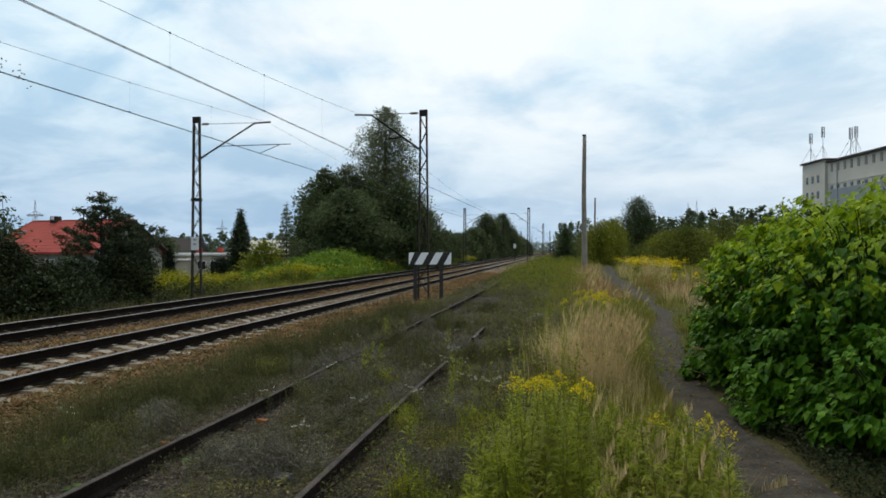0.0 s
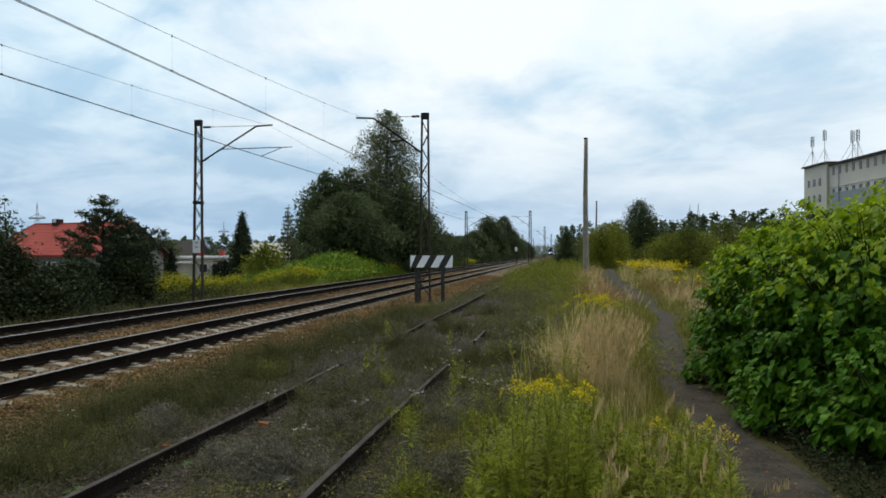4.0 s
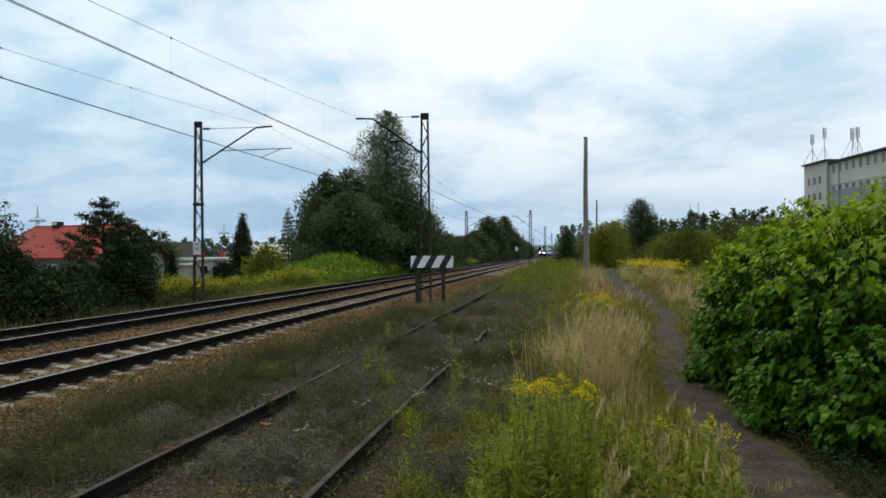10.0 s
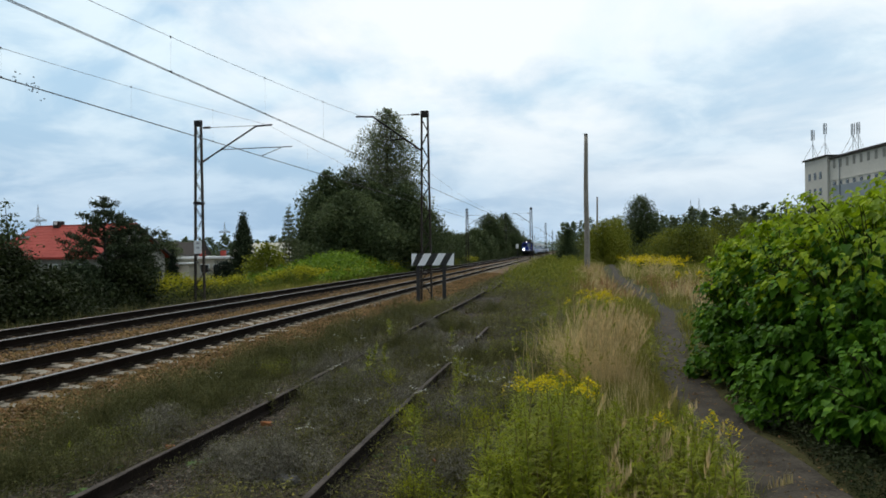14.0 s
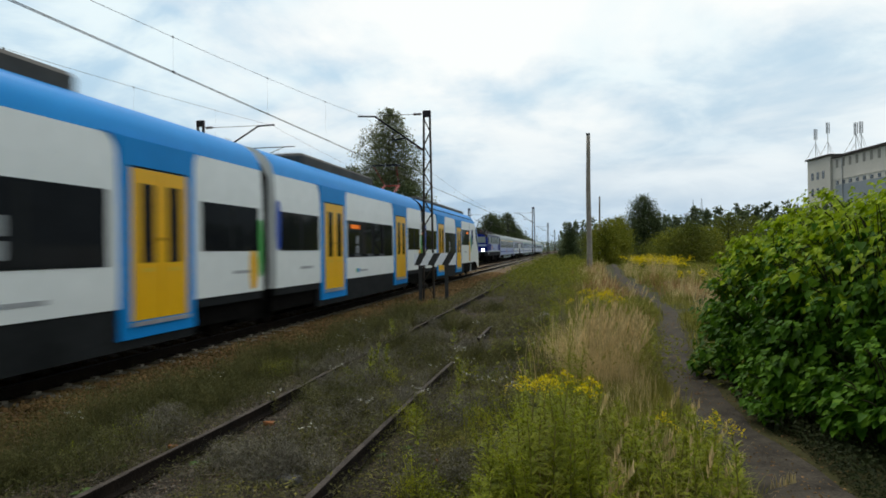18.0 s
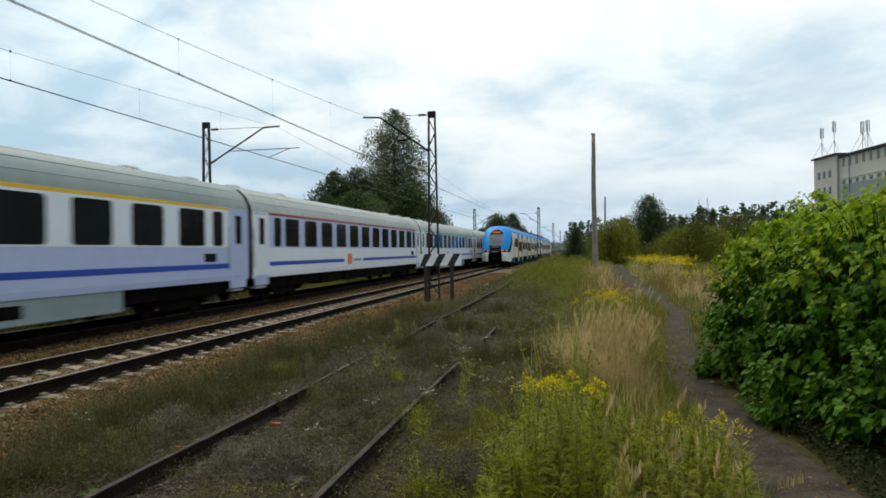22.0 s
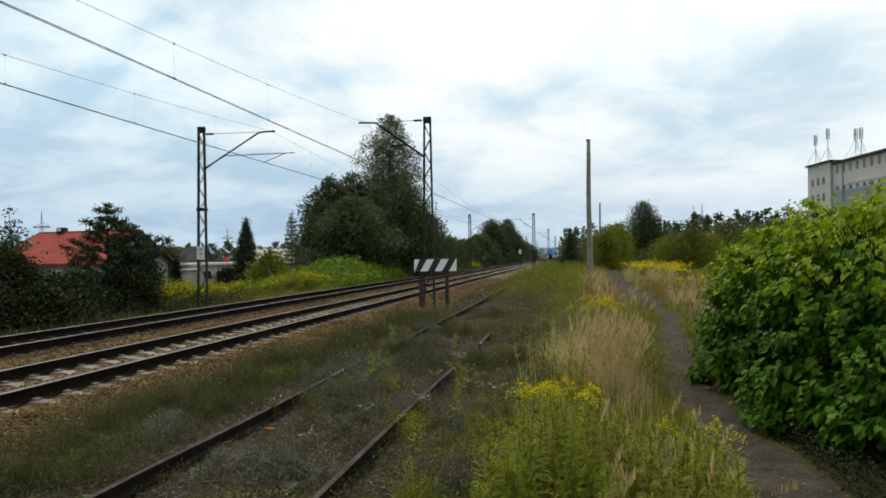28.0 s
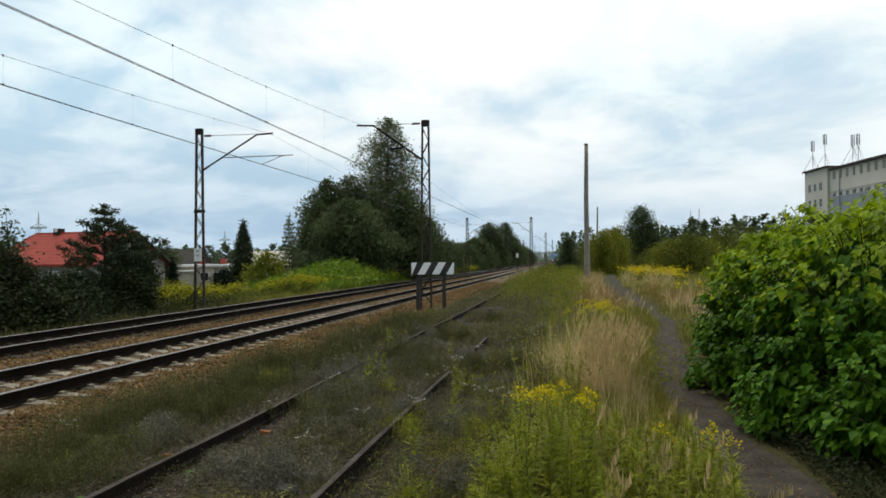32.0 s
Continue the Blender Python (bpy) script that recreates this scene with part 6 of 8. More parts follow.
def garage_row():
    x, y = -41.25, 78.31
    t = tagged(empty("garage", x, y, -1.45, 8.0), "long low cream garage with a flat roof", "building")
    boxpart("wall", (-4.2, 4.0, -2.5, 2.5, 0, 2.45), M_CREAM, t, "cream painted walls")
    boxpart("roof", (-4.5, 4.3, -2.8, 2.8, 2.452, 2.72), M_WHITE, t, "flat pale roof with deep fascia", 0.03)
    boxpart("front_wing", (-4.0, 0.6, -4.6, -2.504, 0, 1.9), M_CREAM, t)
    boxpart("wing_roof", (-4.2, 0.8, -4.8, -2.81, 1.904, 2.1), M_WHITE, t, "", 0.03)
    for cx in (0.2, 2.6):
        boxpart("chimney", (cx, cx + 0.5, -0.3, 0.3, 2.73, 3.35), M_ROOF_RED, t, "short red brick chimney", 0.03)
    for wx in (1.6, 3.0):
        win = boxpart("window", (wx - 0.5, wx + 0.5, -2.56, -2.4, 0.9, 1.9), M_WHITE, t, "", 0.02)
        boxpart("pane", (wx - 0.42, wx + 0.42, -2.58, -2.555, 0.98, 1.82), M_PANE, win)


garage_row()


def far_house(x, y, w, h, label, mat):
    t = tagged(empty("house", x, y, -1.6, random.uniform(-10, 20)), label, "house", "far houses")
    boxpart("wall", (-w, w, -3, 3, 0, h), M_RENDER, t)
    bm = bmesh.new()
    sweep(bm, [[(xx, -3.4, h - 0.1), (xx, 0, h + 2.2), (xx, 3.4, h - 0.1)] for xx in (-w - 0.4, w + 0.4)])
    part("roof", bm, mat, t)
    for wx in (-w * 0.5, w * 0.5):
        boxpart("window", (wx - 0.5, wx + 0.5, -3.06, -2.9, h - 1.9, h - 0.7), M_PANE, t)


far_house(-66.55, 120.74, 3.5, 3.0, "far house with a dark roof among trees", M_DARKTRIM)
far_house(-48.52, 113.59, 4.0, 2.6, "far low cream house with a brown roof", M_CREAM)


def hall():
    """Large grey industrial hall; its long side runs towards the viewer."""
    x, y = 51.23, 160.55
    t = tagged(empty("industrial_hall", x, y, 0, 6.95), "large grey concrete industrial hall with rooftop antennas", "building")
    H = 19.7
    boxpart("end_tower", (0.0, 14.0, 0.0, 10.3, 0, H), M_HALL, t, "grey concrete end tower")
    boxpart("tower_roof", (-0.4, 14.2, -0.4, 10.7, H, H + 0.3), M_DARKTRIM, t, "dark roof edge")
    boxpart("long_wall", (0.5, 40.0, -96.0, -0.02, 0, H - 0.7), M_HALL, t, "long grey concrete wall")
    boxpart("long_roof", (0.05, 40.3, -96.3, -0.42, H - 0.7, H - 0.25), M_DARKTRIM, t, "dark overhanging roof edge")
    boxpart("glazing_band", (0.46, 0.504, -95.0, -1.2, 3.0, H - 6.1), M_HALL2, t, "blue-grey glass block band")
    boxpart("string_course", (0.40, 0.504, -95.8, -0.2, H - 5.0, H - 4.8), M_HALL, t)
    for i in range(36):
        yy = -1.9 - i * 2.6
        boxpart("window", (0.42, 0.51, yy - 0.5, yy + 0.5, H - 6.0, H - 5.3), M_PANE, t)
        # flat shaded-grey box in place of a recess between pilasters
        boxpart("recess_panel", (0.42, 0.51, yy - 0.42, yy + 0.42, H - 2.6, H - 1.0), M_RECESS, t)
    for i in range(3):
        for fl in range(5):
            zz = H - 3.6 - fl * 3.3
            yy = 3.0 + i * 2.5
            boxpart("window", (-0.05, 0.02, yy - 0.5, yy + 0.5, zz - 0.7, zz + 0.8), M_PANE, t)
    boxpart("drainpipe", (0.3, 0.45, -4.2, -4.05, 4.0, H - 1.0), M_GALV, t)
    for dx, dy, hh in ((0.3, 7.0, 6.4), (1.5, 4.1, 7.3), (1.7, -6.9, 5.4), (2.7, -6.9, 5.6)):
        bm = bmesh.new()
        rod(bm, (dx, dy, H - 0.6), (dx, dy, H + hh), 0.07, n=6)
        for k in range(3):
            a = k * 2.094
            rod(bm, (dx + 0.3 * math.cos(a), dy + 0.3 * math.sin(a), H + hh - 2.2), (dx + 0.3 * math.cos(a), dy + 0.3 * math.sin(a), H + hh), 0.10, n=4)
            rod(bm, (dx, dy, H + hh - 1.2), (dx + 0.3 * math.cos(a), dy + 0.3 * math.sin(a), H + hh - 1.2), 0.05, n=4)
            rod(bm, (dx, dy, H + 3.4), (dx + 2.2 * math.cos(a + 0.4), dy + 2.2 * math.sin(a + 0.4), H - 0.6), 0.04, n=4)
        part("antenna_mast", bm, M_GALV, t, "pale antenna mast with panel aerials")


hall()


def pylon(x, y, h, label):
    t = tagged(empty("power_pylon", x, y, -1.0), label, "pylon", "power pylons")
    bm = bmesh.new()
    r = h / 320
    for sx in (-1, 1):
        for sy in (-1, 1):
            rod(bm, (sx * h * 0.09, sy * h * 0.09, 0), (sx * h * 0.02, sy * h * 0.02, h * 0.72), r, n=4)
            rod(bm, (sx * h * 0.02, sy * h * 0.02, h * 0.72), (0, 0, h), r, n=4)
    for k in range(8):
        z0, z1 = h * 0.72 * k / 8, h * 0.72 * (k + 1) / 8
        w0, w1 = h * (0.09 - 0.07 * k / 8), h * (0.09 - 0.07 * (k + 1) / 8)
        for sy in (-1, 1):
            rod(bm, (-w0, sy * w0, z0), (w1, sy * w1, z1), r * 0.7, n=4)
            rod(bm, (w0, sy * w0, z0), (-w1, sy * w1, z1), r * 0.7, n=4)
    part("lattice_tower", bm, M_GALV, t)
    bm = bmesh.new()
    for zz, w in ((0.70, 0.17), (0.72, 0.17)):
        rod(bm, (-h * w, 0, h * zz), (h * w, 0, h * zz), r * 2.4, n=4)
    for sx in (-1, 1):
        rod(bm, (sx * h * 0.17, 0, h * 0.71), (0, 0, h * 0.79), r * 1.4, n=4)
    part("crossarm", bm, M_GALV, t)


pylon(-295.37, 376.74, 30.93, "far steel lattice power pylon")
pylon(-237.06, 487.78, 24.11, "far steel lattice power pylon")
pylon(77.13, 499.36, 33.30, "far steel lattice power pylon")
pylon(89.38, 541.94, 37.11, "far steel lattice power pylon")

# ---- trains ----
def shell(bm, prof, y0, y1, mi=0):
    """A skin of the open outline prof (x, z) from y0 to y1."""
    sweep(bm, [[(a, y, c) for a, c in prof] for y in (y0, y1)], closed=False, mi=mi)


def both(prof):
    return [(-a, c) for a, c in prof] + [(a, c) for a, c in reversed(prof)]


def sides(name, x, y0, y1, z0, z1, mat, parent, thick=0.02, label="", soft=0.0):
    """A panel on each flank, proud of x by thick."""
    for s in (-1, 1):
        xs = sorted((s * (x - 0.03), s * (x + thick)))
        boxpart(name, (xs[0], xs[1], y0, y1, z0, z1), mat, parent, label, soft)


def oval(name, s, x, y0, y1, z0, z1, mat, parent, label=""):
    """A flat rounded mark on one flank."""
    bm = bmesh.new()
    q = []
    for i in range(20):
        a = 2 * math.pi * i / 20
        c, d = math.cos(a), math.sin(a)
        q.append(((y0 + y1) / 2 + (y1 - y0) / 2 * math.copysign(abs(c) ** 0.7, c), (z0 + z1) / 2 + (z1 - z0) / 2 * math.copysign(abs(d) ** 0.8, d)))
    sweep(bm, [[(s * (x + k), a, b) for a, b in q] for k in (-0.02, 0.006)])
    return part(name, bm, mat, parent, label)


def rounded(name, xs, y0, y1, z0, z1, r, mat, parent, label=""):
    """A flat panel with rounded corners, from xs[0] to xs[1] deep."""
    q = []
    for cy, cz, a0 in ((y1 - r, z1 - r, 0), (y0 + r, z1 - r, 90), (y0 + r, z0 + r, 180), (y1 - r, z0 + r, 270)):
        q += [(cy + r * math.cos(radians(a0 + 22.5 * i)), cz + r * math.sin(radians(a0 + 22.5 * i))) for i in range(5)]
    bm = bmesh.new()
    sweep(bm, [[(x, a, b) for a, b in q] for x in xs])
    return part(name, bm, mat, parent, label)


def bogie(parent, y, mat=None, r=0.42, base=2.5):
    bm = bmesh.new()
    for s in (-1, 1):
        box(bm, s * 1.0 - 0.09, s * 1.0 + 0.09, y - base / 2 - 0.55, y + base / 2 + 0.55, 0.42, 0.66)
        for k in (-1, 1):
            box(bm, s * 1.02 - 0.12, s * 1.02 + 0.12, y + k * base / 2 - 0.17, y + k * base / 2 + 0.17, 0.3, 0.58)
            rod(bm, (s * 1.03, y + k * base / 2 + 0.35, 0.45), (s * 1.03, y + k * base / 2 + 0.35, 0.85), 0.1, n=8)
        box(bm, s * 1.0 - 0.05, s * 1.0 + 0.05, y - 0.9, y + 0.9, 0.2, 0.5)
        rod(bm, (s * 1.05, y - 0.25, 0.6), (s * 1.05, y - 0.25, 0.95), 0.17, n=8)
        rod(bm, (s * 1.05, y + 0.25, 0.6), (s * 1.05, y + 0.25, 0.95), 0.17, n=8)
    box(bm, -0.95, 0.95, y - 0.35, y + 0.35, 0.4, 0.8)
    b = part("bogie", bm, mat or M_UNDER, parent, "bogie coloured near black for the shade below the train")
    for k in (-1, 1):
        bm = bmesh.new()
        for s in (-1, 1):
            rod(bm, (s * 0.70, y + k * base / 2, r), (s * 0.83, y + k * base / 2, r), r, r, 20)
        rod(bm, (-0.72, y + k * base / 2, r), (0.72, y + k * base / 2, r), 0.08, n=8)
        part("wheelset", bm, M_RAIL, b, "steel wheelset")


def pantograph(parent, y, z0, up, red=False, flip=1):
    m = M_REDPAINT if red else M_ARM
    bm = bmesh.new()
    box(bm, -0.55, 0.55, y - 0.6, y + 0.6, z0, z0 + 0.07)
    part("pantograph_base", bm, m, parent)
    bm = bmesh.new()
    knee = (y + flip * 1.15, z0 + (up - z0) * 0.42)
    top = (y - flip * 0.05, up)
    if up - z0 < 0.6:
        knee, top = (y + flip * 1.5, z0 + 0.22), (y - flip * 0.2, z0 + 0.32)
    for s in (-1, 1):
        rod(bm, (s * 0.4, y - flip * 0.45, z0 + 0.06), (s * 0.32, knee[0], knee[1]), 0.035, n=6)
        rod(bm, (s * 0.32, knee[0], knee[1]), (s * 0.48, top[0], top[1] - 0.08), 0.02, n=6)
        rod(bm, (s * 0.3, y - flip * 0.1, z0 + 0.08), (s * 0.3, knee[0] - flip * 0.1, knee[1] - 0.03), 0.012, n=5)
    rod(bm, (-0.34, knee[0], knee[1]), (0.34, knee[0], knee[1]), 0.03, n=6)
    part("pantograph_arm", bm, m, parent)
    bm = bmesh.new()
    for dy in (-0.2, 0.2):
        rod(bm, (-0.6, top[0] + dy, top[1]), (0.6, top[0] + dy, top[1]), 0.022, n=6)
        for s in (-1, 1):
            rod(bm, (s * 0.6, top[0] + dy, top[1]), (s * 0.92, top[0] + dy, top[1] - 0.16), 0.018, n=6)
    rod(bm, (-0.5, top[0] - 0.2, top[1] - 0.06), (-0.5, top[0] + 0.2, top[1] - 0.06), 0.02, n=5)
    rod(bm, (0.5, top[0] - 0.2, top[1] - 0.06), (0.5, top[0] + 0.2, top[1] - 0.06), 0.02, n=5)
    part("collector_head", bm, M_ARM, parent)


# -- the electric multiple unit, running away on the near track --
EMU = tagged(empty("electric_multiple_unit", NEAR_X, -580, 0), "six-car electric train, white and blue with yellow doors", "train")
EMU_SIDE = [(1.43, 0.86), (1.438, 1.1), (1.44, 1.6), (1.44, 2.3), (1.43, 2.9), (1.405, 3.38)]
EMU_ROOF = [(1.405, 3.38), (1.35, 3.58), (1.22, 3.77), (0.98, 3.95), (0.6, 4.06), (0.0, 4.1)]


def emu_door(p, y):
    sides("door_surround", 1.442, y - 1.08, y + 1.08, 0.40, 3.38, M_EMU_BLUE, p, 0.012, "bright blue door surround")
    for s in (-1, 1):
        for k in (-1, 1):
            e, r = y + k * 1.06, 0.3
            q = [(e, 3.40), (e + k * (r + 0.02), 3.40)] + [(e + k * (r - r * math.sin(a)) + k * 0.02, 3.40 - r + r * math.cos(a)) for a in np.linspace(0, math.pi / 2, 6)] + [(e, 3.40 - r)]
            bm = bmesh.new()
            sweep(bm, [[(s * (x - 0.012 * (b > 3.2)), a, b) for a, b in q] for x in (1.40, 1.447)])
            part("panel_corner", bm, M_EMU_BLUE, p, "blue rounded corner of the white panel")
    for s in (-1, 1):
        for k in (-1, 1):
            xs = sorted((s * 1.43, s * 1.472))
            ya, yb = sorted((y + k * 0.012, y + k * 0.80))
            d = boxpart("door_leaf", (xs[0], xs[1], ya, yb, 0.66, 2.94), M_EMU_YELLOW, p, "yellow sliding door leaf", 0.006)
            xs = sorted((s * 1.46, s * 1.478))
            ya, yb = sorted((y + k * 0.20, y + k * 0.56))
            boxpart("door_window", (xs[0], xs[1], ya, yb, 1.52, 2.72), M_GLASS, d, "tall dark door window", 0.004)
            ya, yb = sorted((y + k * 0.22, y + k * 0.54))
            boxpart("door_notice", (xs[0], xs[1], ya, yb, 1.38, 1.44), M_LINE_YELLOW, d, "pale yellow notice strip")
            xs = sorted((s * 1.46, s * 1.485))
            ya, yb = sorted((y + k * 0.04, y + k * 0.07))
            boxpart("door_button", (xs[0], xs[1], ya, yb, 1.86, 1.91), M_RUBBER, d, "dark push button")
        xs = sorted((s * 1.43, s * 1.50))
        boxpart("door_step", (xs[0], xs[1], y - 0.82, y + 0.82, 0.58, 0.64), M_GALV, p, "grey step edge")
        boxpart("door_seal", (xs[0], s * 1.46 if s > 0 else xs[1], y - 0.83, y + 0.83, 2.945, 2.975), M_RUBBER, p)


def emu_windows(p, y0, y1, led=False, z0=1.69, z1=2.57):
    sides("window_band", 1.446, y0, y1, z0, z1, M_GLASS, p, 0.008, "long tinted window band", 0.006)
    n = max(2, round((y1 - y0) / 1.4))
    for i in range(1, n):
        yy = y0 + (y1 - y0) * i / n
        sides("window_post", 1.446, yy - 0.07, yy + 0.07, z0 + 0.04, z1 - 0.04, M_EMU_GREY, p, 0.011)
        if z0 < 1.6 and i == 1:
            for k in (0, 1):
                sides("window_notice", 1.446, yy - 0.5, yy - 0.3, z0 + 0.12 + 0.28 * k, z0 + 0.34 + 0.3 * k, M_STICKER, p, 0.012, "pale notice in the window")
    if led:
        ya = y0 + 0.3 if led > 0 else y1 - 1.3
        sides("destination_display", 1.446, ya, ya + 0.9, z1 - 0.24, z1 - 0.12, M_LED, p, 0.013, "lit orange destination display")
    yy = y0 + 0.9
    sides("lettering_bar", 1.438, yy + 0.35, yy + 1.2, z0 - 0.44, z0 - 0.38, M_GALV, p, 0.007, "faint grey lettering bar")
    if y1 - y0 > 3.2:
        sides("green_sign", 1.438, yy, yy + 0.12, z0 - 0.46, z0 - 0.34, M_EMU_GREEN, p, 0.007, "small green emblem shape")
        sides("blue_sign", 1.438, yy + 0.13, yy + 0.3, z0 - 0.46, z0 - 0.34, M_EMU_BLUE, p, 0.007, "small blue emblem shape")


def emu_car(y0, y1, doors, bands, bog, boxes, mark=0, plain=()):
    """A middle body from y0 to y1 (y1 the front end); doors: centres; bands: window bands."""
    bm = bmesh.new()
    shell(bm, EMU_SIDE, y0 + 0.35, y1 - 0.35)
    shell(bm, [(-a, c) for a, c in EMU_SIDE], y0 + 0.35, y1 - 0.35)
    for yy in (y0 + 0.35, y1 - 0.35):
        bm.faces.new([bm.verts.new((a, yy, c)) for a, c in both(EMU_SIDE + EMU_ROOF[1:-1])])
    p = part("car_body", bm, M_EMU_WHITE, EMU, "white painted car body", smooth=False)
    bm = bmesh.new()
    shell(bm, EMU_ROOF + [(-a, c) for a, c in reversed(EMU_ROOF[:-1])], y0 + 0.34, y1 - 0.34)
    part("car_roof", bm, M_EMU_BLUE, EMU, "bright blue roof", smooth=True)
    for s in (-1, 1):
        xs = sorted((s * 1.28, s * 1.405))
        a, b = y0 + 3.2, y1 - 3.2
        boxpart("skirt", (xs[0], xs[1], a, b, 0.24, 0.86), M_EMU_GREY, p, "dark grey skirt panel", 0.01)
        xs = sorted((s * 1.30, s * 1.40))
        for a, b in ((y0 + 0.4, y0 + 3.2), (y1 - 3.2, y1 - 0.4)):
            boxpart("skirt_end", (xs[0], xs[1], a, b, 0.70, 0.86), M_EMU_GREY, p)
    # made wide and low to keep the space below dark
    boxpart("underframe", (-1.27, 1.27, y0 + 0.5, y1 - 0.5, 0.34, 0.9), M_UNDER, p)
    for d in doors:
        emu_door(p, d)
    for a, b, led, *z in bands:
        emu_windows(p, a, b, led, *z)
    for yy in bog:
        bogie(EMU, yy)
    for a, b, z in boxes:
        boxpart("roof_unit", (-0.95, 0.95, a, b, 3.82, z), M_ROOFBOX, p, "grey roof equipment box", 0.08)
    for a, b in plain:
        for s in (-1, 1):
            for k in range(8):
                xs = sorted((s * 1.43, s * 1.455))
                boxpart("louvre", (xs[0], xs[1], a, b, 1.25 + k * 0.11, 1.31 + k * 0.11), M_GALV, p)
    return p


def gangway(y, colours=True):
    bm = bmesh.new()
    pr = both([(1.22, 0.75), (1.28, 1.0), (1.28, 3.3), (1.12, 3.62), (0.6, 3.74)])
    rings = []
    for i in range(9):
        k = 1.0 if i % 2 else 0.93
        rings.append([(a * k, y - 0.36 + 0.09 * i, c if c < 1 else 2 + (c - 2) * k) for a, c in pr])
    sweep(bm, rings)
    part("gangway_bellows", bm, M_RUBBER, EMU, "black rubber gangway bellows")
    bm = bmesh.new()
    for s in (-1, 1):
        rod(bm, (s * 0.5, y - 0.3, 3.85), (s * 0.5, y, 4.12), 0.04, n=6)
        rod(bm, (s * 0.5, y, 4.12), (s * 0.5, y + 0.3, 3.85), 0.04, n=6)
    part("roof_cable", bm, M_GALV, EMU)
    if colours:
        for s in (-1, 1):
            oval("yellow_mark", s, 1.444, y - 1.02, y - 0.66, 0.92, 1.72, M_EMU_YELLOW, EMU, "yellow painted mark")
            oval("green_mark", s, 1.444, y - 0.62, y - 0.38, 1.15, 2.35, M_EMU_GREEN, EMU, "green painted mark")
            oval("blue_mark", s, 1.444, y + 0.36, y + 0.62, 1.7, 2.8, M_EMU_DEEP, EMU, "blue painted mark")


def cab(y0, d):
    """Cab car with its long sloping nose; y0: gangway end; d: +1 faces +y."""
    t = part("cab_car", bmesh.new(), M_EMU_WHITE, EMU, "white cab car with sloping blue and black nose")
    t.matrix_basis = pose(0, y0, 0, 0, 0, 0 if d > 0 else 180)
    bm = bmesh.new()
    for sgn in (-1, 1):
        shell(bm, [(sgn * a, c) for a, c in EMU_SIDE], 0.35, 17.6)
    part("side_shell", bm, M_EMU_WHITE, t)
    bm = bmesh.new()
    shell(bm, EMU_ROOF + [(-a, c) for a, c in reversed(EMU_ROOF[:-1])], 0.34, 17.6)
    part("roof_shell", bm, M_EMU_BLUE, t, "bright blue roof", smooth=True)
    # nose
    back = (3.7, 3.0, 2.5, 2.0, 1.5, 1.0, 0.6, 0.3, 0.1, 0.0)
    ys = tuple(21.3 - v for v in back)
    top = (4.1, 3.96, 3.76, 3.48, 3.12, 2.68, 2.24, 1.86, 1.56, 1.3)
    wid = (1.44, 1.44, 1.43, 1.41, 1.38, 1.34, 1.28, 1.2, 1.1, 1.0)
    bot = (0.86, 0.80, 0.58, 0.50, 0.49, 0.50, 0.52, 0.55, 0.60, 0.66)
    fine_y = np.linspace(ys[0], ys[-1], 190)
    top, wid, bot = (np.interp(fine_y, ys, q) for q in (top, wid, bot))
    ys = fine_y
    full = EMU_SIDE + EMU_ROOF[1:]
    outline = []
    for (a, c), (b, d2) in zip(full, full[1:]):
        outline += [((a + (b - a) * u) / 1.44, (c + (d2 - c) * u - 0.86) / 3.24) for u in np.arange(0, 1, 1 / 14)]
    outline.append((0.0, 1.0))
    ring = [(-a, c) for a, c in outline] + [(a, c) for a, c in reversed(outline[:-1])]
    bm = bmesh.new()
    rings = [[(a * w, y, b + c * (h - b)) for a, c in ring] for y, h, w, b in zip(ys, top, wid, bot)]
    vs = sweep(bm, rings, closed=False)
    bm.faces.new(vs[-1])
    for fc in bm.faces:
        c = fc.calc_center_median()
        wd = float(np.interp(c.y, ys, wid))
        edge = float(np.interp(c.y, (17.6, 18.0, 18.35, 18.8, 19.5, 20.2, 20.9, 21.3), (3.38, 3.32, 3.14, 2.85, 2.3, 1.92, 1.68, 1.66)))
        low = float(np.interp(c.y, (17.92, 17.96, 18.06, 18.22, 18.45, 18.75, 19.6, 20.2), (2.86, 2.68, 2.5, 2.34, 2.2, 2.03, 1.58, 1.42)))
        high = float(np.interp(c.y, (17.92, 17.96, 18.05, 18.18, 18.35, 18.5), (2.86, 3.0, 3.1, 3.15, 3.12, 4.0)))
        u = abs(c.x) / wd
        cap = 0.5 * math.sqrt(max(0.0, 1 - (max(0.0, c.z - 3.0) / 0.72) ** 2))
        if u < cap and c.y > 18.6 and c.z > 2.08:
            fc.material_index = 2 if c.z < 3.2 else 3
        elif u < 0.48 and 1.42 < c.z <= 2.08 and c.y > 20.0:
            fc.material_index = 3
        elif c.z > edge and c.z > 1.66:
            fc.material_index = 1
        elif low < c.z < high and u > 0.7 and 17.92 < c.y < 20.3:
            fc.material_index = 4
        elif c.y > 20.0 and c.z > 1.42:
            fc.material_index = 3
        elif c.y > 21.0 and u < 0.55:
            fc.material_index = 3
    nose = part("nose", bm, [M_EMU_WHITE, M_EMU_BLUE, M_SCREEN_MID, M_EMU_GREY, M_GLASS], t, "white and bright blue nose with black windscreen", smooth=True)
    boxpart("emblem_bar", (-0.3, 0.3, 20.9, 21.21, 1.92, 1.99), M_STICKER, nose, "pale lettering bar on the nose")
    boxpart("nose_bar", (-0.32, 0.32, 21.1, 21.31, 1.49, 1.56), M_STICKER, nose, "pale bar on the nose")
